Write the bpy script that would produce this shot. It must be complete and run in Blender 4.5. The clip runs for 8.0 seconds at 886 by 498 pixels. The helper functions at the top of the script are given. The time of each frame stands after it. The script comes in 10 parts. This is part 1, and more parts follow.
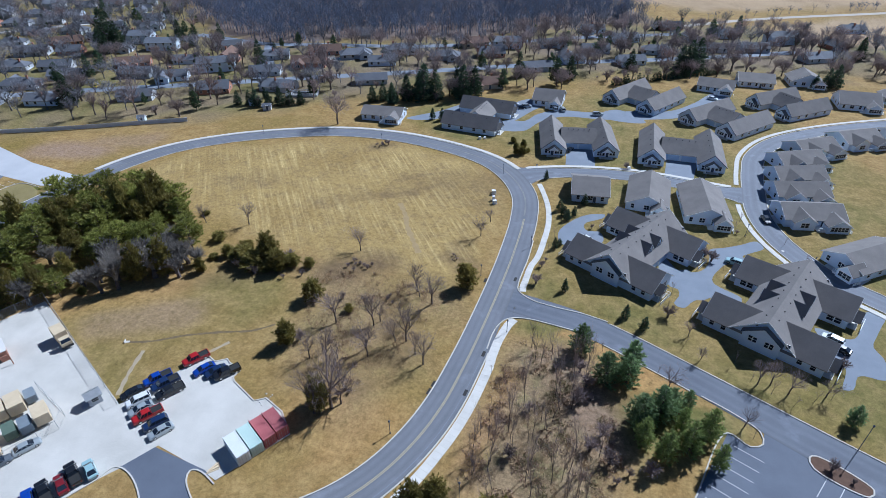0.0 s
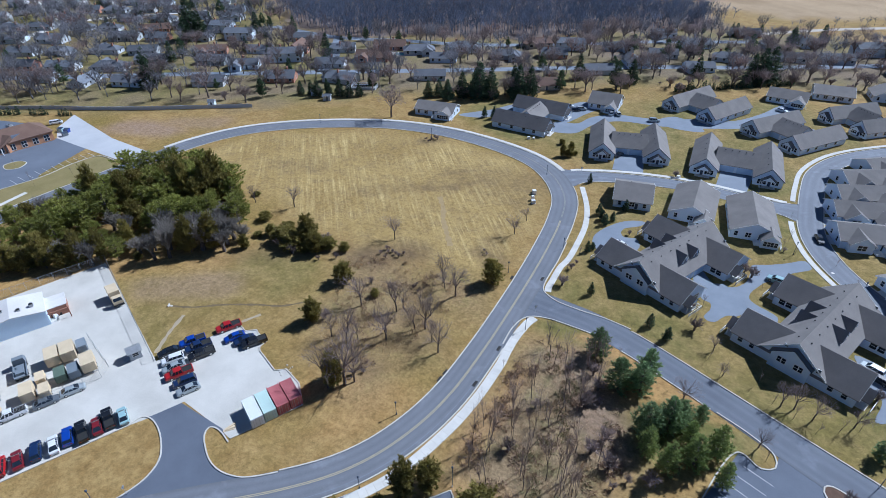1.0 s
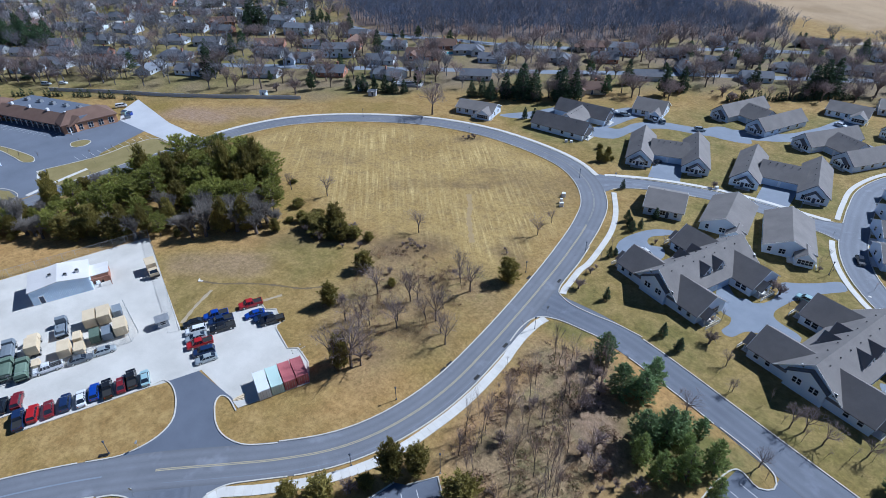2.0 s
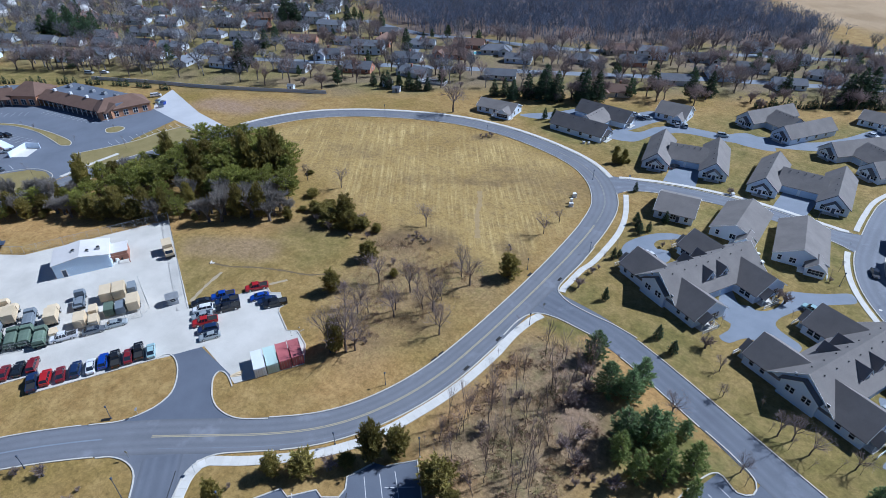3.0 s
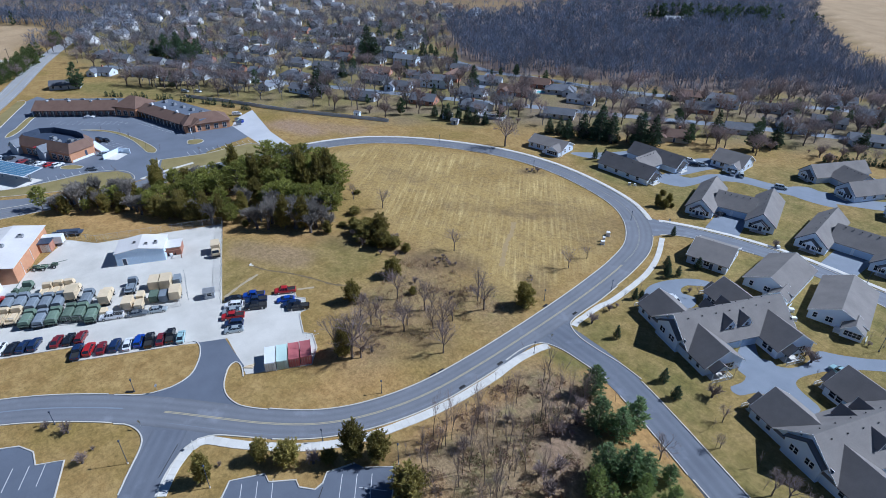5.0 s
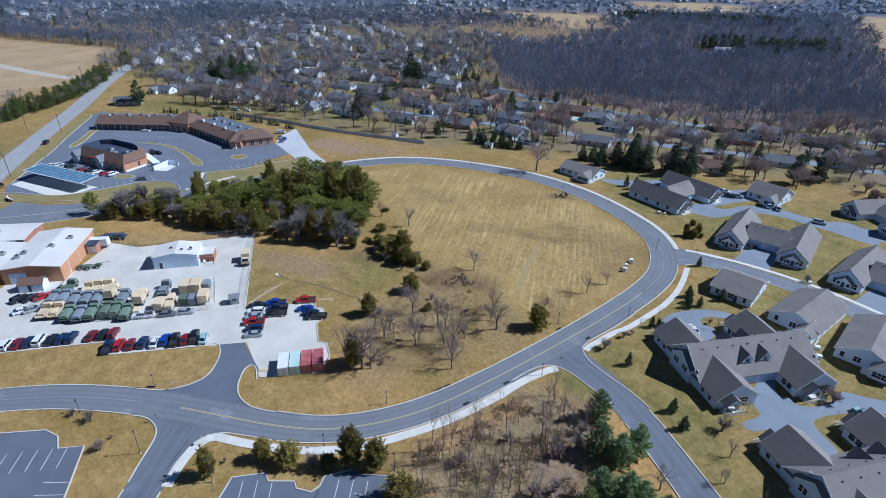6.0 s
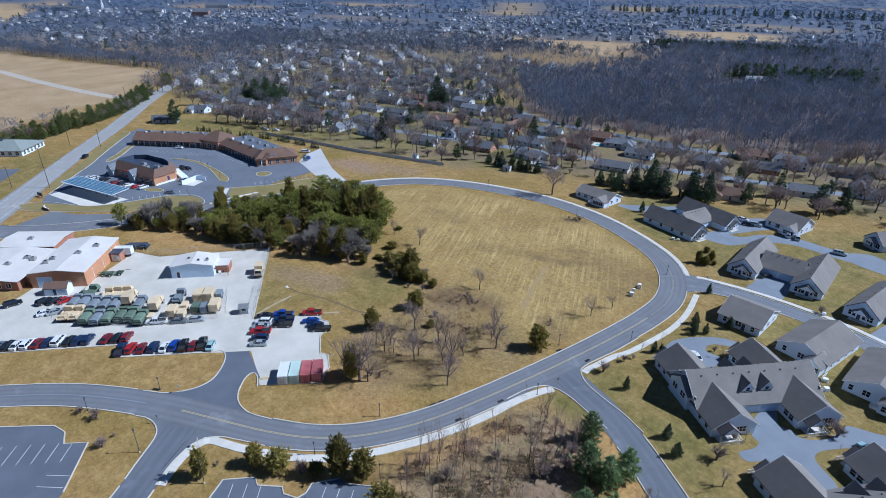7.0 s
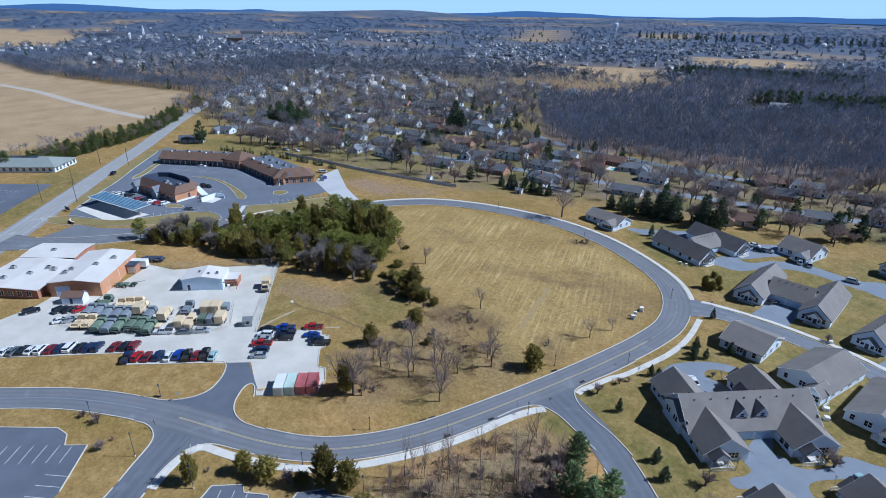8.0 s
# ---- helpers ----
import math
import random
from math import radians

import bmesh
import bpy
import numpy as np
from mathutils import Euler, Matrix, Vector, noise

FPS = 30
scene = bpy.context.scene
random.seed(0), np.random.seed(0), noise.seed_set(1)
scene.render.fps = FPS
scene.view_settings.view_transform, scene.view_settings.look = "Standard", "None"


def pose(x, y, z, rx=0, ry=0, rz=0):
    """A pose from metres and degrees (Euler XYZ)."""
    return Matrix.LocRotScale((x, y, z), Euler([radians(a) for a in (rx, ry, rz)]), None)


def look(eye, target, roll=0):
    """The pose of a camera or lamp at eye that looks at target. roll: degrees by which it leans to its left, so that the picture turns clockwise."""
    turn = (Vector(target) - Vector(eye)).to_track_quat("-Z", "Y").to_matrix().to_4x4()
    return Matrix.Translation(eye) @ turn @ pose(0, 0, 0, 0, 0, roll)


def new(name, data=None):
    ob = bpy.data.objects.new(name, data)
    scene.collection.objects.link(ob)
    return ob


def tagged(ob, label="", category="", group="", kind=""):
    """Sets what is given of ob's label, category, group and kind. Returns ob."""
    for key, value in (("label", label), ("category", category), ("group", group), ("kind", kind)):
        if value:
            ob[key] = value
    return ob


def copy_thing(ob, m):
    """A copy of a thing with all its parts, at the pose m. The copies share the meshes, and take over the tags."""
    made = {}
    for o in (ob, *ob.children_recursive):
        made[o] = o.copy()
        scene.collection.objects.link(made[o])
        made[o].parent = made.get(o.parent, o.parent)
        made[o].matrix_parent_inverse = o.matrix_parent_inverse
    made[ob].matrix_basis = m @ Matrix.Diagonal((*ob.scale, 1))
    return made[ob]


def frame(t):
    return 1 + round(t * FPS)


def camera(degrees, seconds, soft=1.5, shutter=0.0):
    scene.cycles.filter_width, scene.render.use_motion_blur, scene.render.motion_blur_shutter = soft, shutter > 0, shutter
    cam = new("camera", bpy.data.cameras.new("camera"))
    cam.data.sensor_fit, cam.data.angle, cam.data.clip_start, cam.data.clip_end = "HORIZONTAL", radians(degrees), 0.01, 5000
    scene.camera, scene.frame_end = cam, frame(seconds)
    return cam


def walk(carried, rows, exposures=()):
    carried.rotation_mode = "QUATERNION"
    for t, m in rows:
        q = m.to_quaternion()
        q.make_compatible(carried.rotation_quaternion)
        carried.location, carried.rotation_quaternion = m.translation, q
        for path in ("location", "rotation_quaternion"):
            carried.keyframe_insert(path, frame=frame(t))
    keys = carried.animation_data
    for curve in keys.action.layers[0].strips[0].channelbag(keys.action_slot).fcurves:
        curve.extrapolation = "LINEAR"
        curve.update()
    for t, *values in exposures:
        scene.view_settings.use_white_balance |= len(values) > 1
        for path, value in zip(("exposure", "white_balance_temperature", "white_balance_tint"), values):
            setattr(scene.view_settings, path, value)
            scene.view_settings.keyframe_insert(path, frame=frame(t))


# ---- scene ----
cam = camera(77.8, 8.0, soft=0.55)
PATH = [
    (0, (-0.349, -0.163, 88.12), (-0.971, 1.369, 86.995), -0.5),
    (0.5, (3.991, 0.094, 88.316), (3.269, 1.581, 87.189), -0.4),
    (1, (8.459, 0.669, 88.076), (7.638, 2.105, 86.951), -0.4),
    (1.5, (12.728, 1.601, 88.124), (11.818, 2.983, 87.001), -0.3),
    (3, (24.969, 5.121, 87.668), (23.901, 6.389, 86.55), 0.1),
    (3.5, (28.602, 6.138, 87.755), (27.478, 7.362, 86.642), 0.3),
    (4, (32.382, 7.634, 87.695), (31.176, 8.801, 86.607), 0.4),
    (4.5, (35.681, 9.016, 87.735), (34.431, 10.17, 86.683), 0.6),
    (6, (45.895, 14.103, 87.818), (44.465, 15.138, 86.879), 0.9),
    (6.5, (49.267, 16.183, 87.849), (47.78, 17.169, 86.946), 1.0),
    (7, (52.356, 18.45, 87.788), (50.833, 19.416, 86.922), 1.1),
    (7.5, (55.417, 20.698, 87.925), (53.862, 21.644, 87.095), 1.2),
    (8, (58.48, 23.229, 87.86), (56.882, 24.134, 87.068), 1.1),
]
walk(cam, [(t, look(eye, target, roll)) for t, eye, target, roll in PATH], [(0.0, 0.10, 5110, 9), (3.5, 0.06, 5110, 9), (6.5, 0.0, 5130, 9), (8.0, -0.02, 5130, 8)])

# ---- daylight: a clear early-spring sky and one sun ----
SUN_AZ, SUN_EL = radians(29.0), radians(43.5)     # clockwise from +y, above the horizon
world = bpy.data.worlds.new("sky")
scene.world = world
world.use_nodes = True
_wn = world.node_tree.nodes
_sky = _wn.new("ShaderNodeTexSky")
_sky.sky_type, _sky.sun_disc = "NISHITA", False
_sky.sun_elevation, _sky.sun_rotation = SUN_EL, SUN_AZ
_sky.altitude, _sky.air_density, _sky.dust_density, _sky.ozone_density = 150, 0.7, 0.0, 6.0
world.node_tree.links.new(_sky.outputs[0], _wn["Background"].inputs[0])
_wn["Background"].inputs[1].default_value = 0.050
_sd = bpy.data.lights.new("sun", "SUN")
_sd.energy, _sd.angle, _sd.color = 5.0, radians(0.53), (1.0, 0.965, 0.92)
sun = new("sun", _sd)
_to_sun = Vector((math.sin(SUN_AZ) * math.cos(SUN_EL), math.cos(SUN_AZ) * math.cos(SUN_EL), math.sin(SUN_EL)))
sun.matrix_world = look(_to_sun * 500, (0, 0, 0))
scene.view_settings.exposure = 0.0

# ---- materials ----
def node(nt, kind, **put):
    n = nt.nodes.new(kind)
    for k, v in put.items():
        n.inputs[k.replace("_", " ")].default_value = v
    return n


def noise_tex(nt, where, scale, detail=4.0, rough=0.6, distortion=0.0):
    n = node(nt, "ShaderNodeTexNoise", Scale=scale, Detail=detail, Roughness=rough, Distortion=distortion)
    nt.links.new(where, n.inputs["Vector"])
    return n.outputs["Fac"]


def sharpen(nt, fac, lo, hi):
    n = node(nt, "ShaderNodeMapRange")
    n.inputs["From Min"].default_value, n.inputs["From Max"].default_value = lo, hi
    nt.links.new(fac, n.inputs["Value"])
    return n.outputs["Result"]


def mixc(nt, fac, a, b, how="MIX"):
    n = nt.nodes.new("ShaderNodeMix")
    n.data_type, n.blend_type = "RGBA", how
    for sock, v in ((n.inputs[0], fac), (n.inputs[6], a), (n.inputs[7], b)):
        if isinstance(v, (int, float)):
            sock.default_value = v
        elif isinstance(v, tuple):
            sock.default_value = (*v, 1.0)
        else:
            nt.links.new(v, sock)
    return n.outputs[2]


def calc(nt, op, a, b=0.0):
    n = nt.nodes.new("ShaderNodeMath")
    n.operation = op
    for sock, v in zip(n.inputs, (a, b)):
        if isinstance(v, (int, float)):
            sock.default_value = v
        else:
            nt.links.new(v, sock)
    return n.outputs[0]


def blank(name):
    m = bpy.data.materials.new(name)
    m.use_nodes = True
    nt = m.node_tree
    geo = nt.nodes.new("ShaderNodeNewGeometry")
    return m, nt, nt.nodes["Principled BSDF"], geo


def bumped(nt, bsdf, height, strength, depth):
    b = node(nt, "ShaderNodeBump", Strength=strength, Distance=depth)
    nt.links.new(height, b.inputs["Height"])
    nt.links.new(b.outputs["Normal"], bsdf.inputs["Normal"])


def mat(name, a, b, coarse=0.3, fine=6.0, rough=0.8, metal=0.0, bump=0.0, each=0.0, island=0.0, lo=0.3, hi=0.7, coat=0.0, spec=0.5, thin=0.0, tree=0.0, rust=None):
    """Two tones mixed by coarse and fine noise, in metres; each: how far the tone differs from object to object, island: from piece to piece, tree: from tree to tree of one stand, some of them rusty."""
    m, nt, bsdf, geo = blank(name)
    n1 = noise_tex(nt, geo.outputs["Position"], coarse, 5.0, 0.62)
    n2 = noise_tex(nt, geo.outputs["Position"], fine, 3.0, 0.6)
    f = sharpen(nt, calc(nt, "ADD", calc(nt, "MULTIPLY", n1, 0.62), calc(nt, "MULTIPLY", n2, 0.38)), lo, hi)
    col = mixc(nt, f, a, b)
    if each:
        info = nt.nodes.new("ShaderNodeObjectInfo")
        k = calc(nt, "ADD", calc(nt, "MULTIPLY", info.outputs["Random"], 2 * each), 1 - each)
        hsv = node(nt, "ShaderNodeHueSaturation")
        nt.links.new(k, hsv.inputs["Value"])
        nt.links.new(col, hsv.inputs["Color"])
        col = hsv.outputs["Color"]
    if island:
        k = calc(nt, "ADD", calc(nt, "MULTIPLY", geo.outputs["Random Per Island"], 2 * island), 1 - island)
        hsv = node(nt, "ShaderNodeHueSaturation")
        nt.links.new(k, hsv.inputs["Value"])
        nt.links.new(col, hsv.inputs["Color"])
        col = hsv.outputs["Color"]
    if tree:
        own = nt.nodes.new("ShaderNodeAttribute")
        own.attribute_name = "tone"
        if rust:
            pick = sharpen(nt, calc(nt, "FRACT", calc(nt, "MULTIPLY", own.outputs["Fac"], 7.31)), 0.70, 1.0)
            col = mixc(nt, pick, col, rust)
        hsv = node(nt, "ShaderNodeHueSaturation")
        nt.links.new(calc(nt, "ADD", calc(nt, "MULTIPLY", own.outputs["Fac"], 2 * tree), 1 - tree), hsv.inputs["Value"])
        nt.links.new(col, hsv.inputs["Color"])
        col = hsv.outputs["Color"]
    nt.links.new(col, bsdf.inputs["Base Color"])
    bsdf.inputs["Roughness"].default_value = rough
    bsdf.inputs["Metallic"].default_value = metal
    bsdf.inputs["Coat Weight"].default_value = coat
    bsdf.inputs["Specular IOR Level"].default_value = spec
    if bump:
        bumped(nt, bsdf, n2, 0.6, bump)
    if thin:
        through_leaf = nt.nodes.new("ShaderNodeBsdfTranslucent")
        nt.links.new(col, through_leaf.inputs["Color"])
        both = nt.nodes.new("ShaderNodeMixShader")
        both.inputs[0].default_value = thin
        nt.links.new(bsdf.outputs[0], both.inputs[1])
        nt.links.new(through_leaf.outputs[0], both.inputs[2])
        nt.links.new(both.outputs[0], nt.nodes["Material Output"].inputs["Surface"])
    return m


def ground_material():
    """Dormant grass, mown hay field, greener lawn, leaf litter and bare farm fields, by the cover that the ground
    carries; tree shade and far haze are put into its colours.
    """
    m, nt, bsdf, geo = blank("dormant_grass_ground")
    pos = geo.outputs["Position"]
    cover = nt.nodes.new("ShaderNodeAttribute")
    cover.attribute_name = "cover"
    sep = nt.nodes.new("ShaderNodeSeparateColor")
    nt.links.new(cover.outputs["Color"], sep.inputs["Color"])
    big = noise_tex(nt, pos, 0.035, 5.0, 0.6)
    mid = noise_tex(nt, pos, 0.22, 6.0, 0.65)
    fin = noise_tex(nt, pos, 1.6, 5.0, 0.7)
    tuft = noise_tex(nt, pos, 5.0, 3.0, 0.7)
    tan = mixc(nt, sharpen(nt, mid, 0.35, 0.68), (0.292, 0.184, 0.064), (0.422, 0.287, 0.110))
    olive = mixc(nt, sharpen(nt, fin, 0.3, 0.7), (0.195, 0.140, 0.034), (0.300, 0.214, 0.064))
    base = mixc(nt, sharpen(nt, big, 0.47, 0.72), tan, olive)
    # hay field with swaths left by the mower
    turn = node(nt, "ShaderNodeMapping")
    turn.vector_type = "TEXTURE"
    turn.inputs["Rotation"].default_value = (0, 0, radians(41.0))
    nt.links.new(pos, turn.inputs["Vector"])
    turn.inputs["Scale"].default_value = (1.0, 40.0, 1.0)
    lines = noise_tex(nt, turn.outputs["Vector"], 1.1, 3.0, 0.65)
    squash = node(nt, "ShaderNodeMapping")
    squash.vector_type = "TEXTURE"
    squash.inputs["Rotation"].default_value = (0, 0, radians(41.0))
    squash.inputs["Scale"].default_value = (1.0, 16.0, 1.0)
    nt.links.new(pos, squash.inputs["Vector"])
    streak = noise_tex(nt, squash.outputs["Vector"], 0.75, 5.0, 0.75)
    patchy = noise_tex(nt, pos, 0.05, 5.0, 0.62)
    thin_line = sharpen(nt, lines, 0.46, 0.60)
    swath = calc(nt, "MULTIPLY", calc(nt, "ADD", calc(nt, "MULTIPLY", thin_line, calc(nt, "ADD", calc(nt, "MULTIPLY", sharpen(nt, streak, 0.36, 0.62), 0.8), 0.15)), calc(nt, "MULTIPLY", sharpen(nt, streak, 0.46, 0.66), 0.5)), sharpen(nt, patchy, 0.36, 0.60))
    wear_and_shade = nt.nodes.new("ShaderNodeAttribute")
    wear_and_shade.attribute_name = "wear_and_shade"
    wsep = nt.nodes.new("ShaderNodeSeparateColor")
    nt.links.new(wear_and_shade.outputs["Color"], wsep.inputs["Color"])
    ragged = sharpen(nt, calc(nt, "ADD", calc(nt, "MULTIPLY", mid, 0.5), calc(nt, "MULTIPLY", fin, 0.5)), 0.36, 0.60)
    hay = mixc(nt, sharpen(nt, big, 0.38, 0.64), (0.338, 0.228, 0.080), (0.432, 0.303, 0.112))
    hay = mixc(nt, calc(nt, "MULTIPLY", sharpen(nt, mid, 0.46, 0.72), 0.65), hay, (0.215, 0.150, 0.078))
    hay = mixc(nt, calc(nt, "MULTIPLY", swath, 0.7), hay, (0.63, 0.475, 0.200))
    lawn = mixc(nt, sharpen(nt, mid, 0.36, 0.66), (0.140, 0.136, 0.038), (0.235, 0.204, 0.070))
    litter = mixc(nt, sharpen(nt, fin, 0.32, 0.7), (0.205, 0.142, 0.076), (0.385, 0.280, 0.156))
    litter = mixc(nt, sharpen(nt, mid, 0.5, 0.72), litter, (0.235, 0.205, 0.085))
    lawn = mixc(nt, calc(nt, "MULTIPLY", sharpen(nt, mid, 0.45, 0.7), 0.5), lawn, (0.285, 0.200, 0.085))
    farm = mixc(nt, sharpen(nt, big, 0.35, 0.65), (0.35, 0.245, 0.135), (0.46, 0.335, 0.200))
    farm = mixc(nt, calc(nt, "MULTIPLY", sharpen(nt, noise_tex(nt, squash.outputs["Vector"], 0.06, 6.0, 0.65), 0.42, 0.62), 0.55), farm, (0.50, 0.36, 0.21))
    col = mixc(nt, sep.outputs["Red"], base, hay)
    col = mixc(nt, sep.outputs["Green"], col, lawn)
    col = mixc(nt, sep.outputs["Blue"], col, litter)
    col = mixc(nt, cover.outputs["Alpha"], col, farm)
    col = mixc(nt, calc(nt, "MULTIPLY", wsep.outputs["Red"], calc(nt, "ADD", calc(nt, "MULTIPLY", ragged, 0.6), 0.3)), col, (0.150, 0.100, 0.056))
    col = mixc(nt, calc(nt, "MULTIPLY", wsep.outputs["Green"], calc(nt, "ADD", calc(nt, "MULTIPLY", ragged, 0.4), 0.5)), col, (0.520, 0.300, 0.120))
    col = mixc(nt, calc(nt, "MULTIPLY", wsep.outputs["Blue"], calc(nt, "ADD", calc(nt, "MULTIPLY", ragged, 0.5), 0.4)), col, (0.340, 0.235, 0.180))
    # Wood-floor litter; its dark tone also stands for tree shade.
    shaded_litter = mixc(nt, sharpen(nt, fin, 0.35, 0.65), (0.135, 0.104, 0.092), (0.260, 0.198, 0.170))
    col = mixc(nt, wear_and_shade.outputs["Alpha"], col, shaded_litter)
    # Far woodland ground, its colour tinted blue for haze.
    haze_cover = nt.nodes.new("ShaderNodeAttribute")
    haze_cover.attribute_name = "hazy_woodland"
    col = mixc(nt, haze_cover.outputs["Fac"], col, mixc(nt, sharpen(nt, noise_tex(nt, pos, 0.004, 6.0, 0.7), 0.35, 0.65), (0.075, 0.105, 0.170), (0.115, 0.150, 0.220)))
    clot = sharpen(nt, noise_tex(nt, pos, 0.75, 4.0, 0.7), 0.34, 0.66)
    grain = calc(nt, "ADD", calc(nt, "MULTIPLY", tuft, 0.55), calc(nt, "MULTIPLY", fin, 0.45))
    k = sharpen(nt, grain, 0.25, 0.75)
    hsv = node(nt, "ShaderNodeHueSaturation")
    nt.links.new(calc(nt, "ADD", calc(nt, "MULTIPLY", k, 0.92), calc(nt, "ADD", calc(nt, "MULTIPLY", clot, 0.40), 0.28)), hsv.inputs["Value"])
    nt.links.new(col, hsv.inputs["Color"])
    nt.links.new(hsv.outputs["Color"], bsdf.inputs["Base Color"])
    bsdf.inputs["Roughness"].default_value = 0.95
    bsdf.inputs["Specular IOR Level"].default_value = 0.2
    bumped(nt, bsdf, grain, 0.7, 0.12)
    return m


def road_material(name, a, b, half):
    """Asphalt with paler wheel paths along each lane and worn patches; half: half the road's width."""
    m, nt, bsdf, geo = blank(name)
    pos = geo.outputs["Position"]
    side = nt.nodes.new("ShaderNodeAttribute")
    side.attribute_name = "across"
    off = calc(nt, "MULTIPLY", calc(nt, "ABSOLUTE", side.outputs["Fac"]), half)
    n1, n2, n3 = noise_tex(nt, pos, 0.07, 5.0, 0.65), noise_tex(nt, pos, 7.0, 3.0, 0.7), noise_tex(nt, pos, 0.4, 5.0, 0.7)
    col = mixc(nt, sharpen(nt, calc(nt, "ADD", calc(nt, "MULTIPLY", n1, 0.5), calc(nt, "MULTIPLY", n2, 0.5)), 0.32, 0.68), a, b)
    paths = None
    for at, wide in ((1.25, 0.85), (2.95, 0.85)):
        one = calc(nt, "SUBTRACT", 1.0, calc(nt, "DIVIDE", calc(nt, "ABSOLUTE", calc(nt, "SUBTRACT", off, at)), wide))
        one = calc(nt, "MAXIMUM", one, 0.0)
        paths = one if paths is None else calc(nt, "MAXIMUM", paths, one)
    worn = calc(nt, "MULTIPLY", paths, calc(nt, "ADD", calc(nt, "MULTIPLY", sharpen(nt, n3, 0.3, 0.7), 0.28), 0.10))
    col = mixc(nt, worn, col, tuple(c * 1.35 for c in b))
    col = mixc(nt, calc(nt, "MULTIPLY", sharpen(nt, noise_tex(nt, pos, 0.16, 4.0, 0.6), 0.58, 0.72), 0.55), col, tuple(c * 1.45 for c in b))
    dirt = calc(nt, "MULTIPLY", sharpen(nt, off, half - 0.7, half), 0.5)
    col = mixc(nt, calc(nt, "MULTIPLY", dirt, n3), col, (0.10, 0.095, 0.085))
    nt.links.new(col, bsdf.inputs["Base Color"])
    bsdf.inputs["Roughness"].default_value = 0.85
    bumped(nt, bsdf, n2, 0.5, 0.004)
    return m


GROUND = ground_material()
ASPHALT = mat("access_asphalt", (0.130, 0.140, 0.162), (0.215, 0.228, 0.255), 0.09, 9.0, 0.85, bump=0.004)
MAIN_ASPHALT = road_material("main_road_asphalt", (0.125, 0.132, 0.150), (0.195, 0.203, 0.226), 4.1)
STREET_ASPHALT = road_material("street_asphalt", (0.130, 0.140, 0.165), (0.205, 0.218, 0.248), 3.6)
SIDE_ASPHALT = road_material("side_road_asphalt", (0.100, 0.110, 0.136), (0.160, 0.174, 0.206), 3.7)
HIGHWAY_ASPHALT = road_material("old_highway_asphalt", (0.26, 0.262, 0.27), (0.36, 0.36, 0.362), 5.6)
ASPHALT_DARK = mat("lot_asphalt", (0.094, 0.107, 0.138), (0.154, 0.172, 0.214), 0.10, 9.0, 0.85, bump=0.004)
DRIVE = mat("driveway_asphalt", (0.178, 0.204, 0.248), (0.245, 0.275, 0.325), 0.2, 9.0, 0.85, bump=0.004)
GRAVEL = mat("pale_gravel_yard", (0.46, 0.435, 0.385), (0.69, 0.655, 0.590), 0.12, 5.0, 0.95, bump=0.012)
CONCRETE = mat("pale_concrete", (0.56, 0.535, 0.485), (0.71, 0.68, 0.625), 0.4, 10.0, 0.9, bump=0.002, each=0.05)
STREET_LOT = mat("shop_lot_asphalt", (0.118, 0.134, 0.168), (0.182, 0.202, 0.244), 0.08, 7.0, 0.85, bump=0.004)
PAD_CONCRETE = mat("worn_service_concrete", (0.44, 0.445, 0.46), (0.57, 0.57, 0.575), 0.1, 5.0, 0.9)
SIDE_PATCH = mat("junction_asphalt", (0.115, 0.125, 0.150), (0.185, 0.198, 0.228), 0.12, 7.0, 0.85, bump=0.004)
KERB = mat("kerb_concrete", (0.50, 0.47, 0.41), (0.64, 0.60, 0.53), 0.5, 10.0, 0.9)
YELLOW = mat("yellow_road_paint", (0.46, 0.39, 0.24), (0.31, 0.285, 0.22), 0.8, 8.0, 0.8)
FADED = mat("faded_road_paint", (0.22, 0.215, 0.205), (0.34, 0.325, 0.28), 0.5, 5.0, 0.85)
WHITE_LINE = mat("white_road_paint", (0.72, 0.72, 0.70), (0.50, 0.50, 0.50), 0.8, 8.0, 0.8)
SEAL = mat("tar_crack_seal", (0.03, 0.03, 0.032), (0.05, 0.05, 0.05), 1.0, 8.0, 0.6)
IRON = mat("dark_iron", (0.025, 0.025, 0.025), (0.05, 0.048, 0.045), 2.0, 20.0, 0.6, 0.4)
SHINGLE = mat("weathered_shingle", (0.170, 0.154, 0.144), (0.258, 0.236, 0.218), 0.22, 7.0, 0.9, bump=0.012, each=0.06)
SHINGLE_DARK = mat("charcoal_shingle", (0.104, 0.112, 0.132), (0.168, 0.176, 0.198), 0.35, 7.0, 0.9, bump=0.012, each=0.25)
SHINGLE_SLATE = mat("slate_grey_shingle", (0.120, 0.132, 0.155), (0.190, 0.204, 0.232), 0.35, 7.0, 0.9, bump=0.012, each=0.3)
SHINGLE_BROWN = mat("brown_shingle", (0.135, 0.080, 0.058), (0.20, 0.125, 0.092), 0.35, 7.0, 0.9, bump=0.012, each=0.15)
SHINGLE_GREEN = mat("grey_green_shingle", (0.22, 0.25, 0.24), (0.29, 0.32, 0.30), 0.35, 7.0, 0.9, bump=0.012)
# White siding, tinted blue for skylight on walls in shade.
SIDING = mat("skylit_white_siding", (0.66, 0.745, 0.86), (0.75, 0.825, 0.925), 0.5, 5.0, 0.7)
# White siding with the shade of unlit walls put into its colour.
SIDING_SHADED = mat("shaded_white_siding", (0.46, 0.50, 0.55), (0.58, 0.61, 0.65), 0.5, 5.0, 0.75, each=0.22)
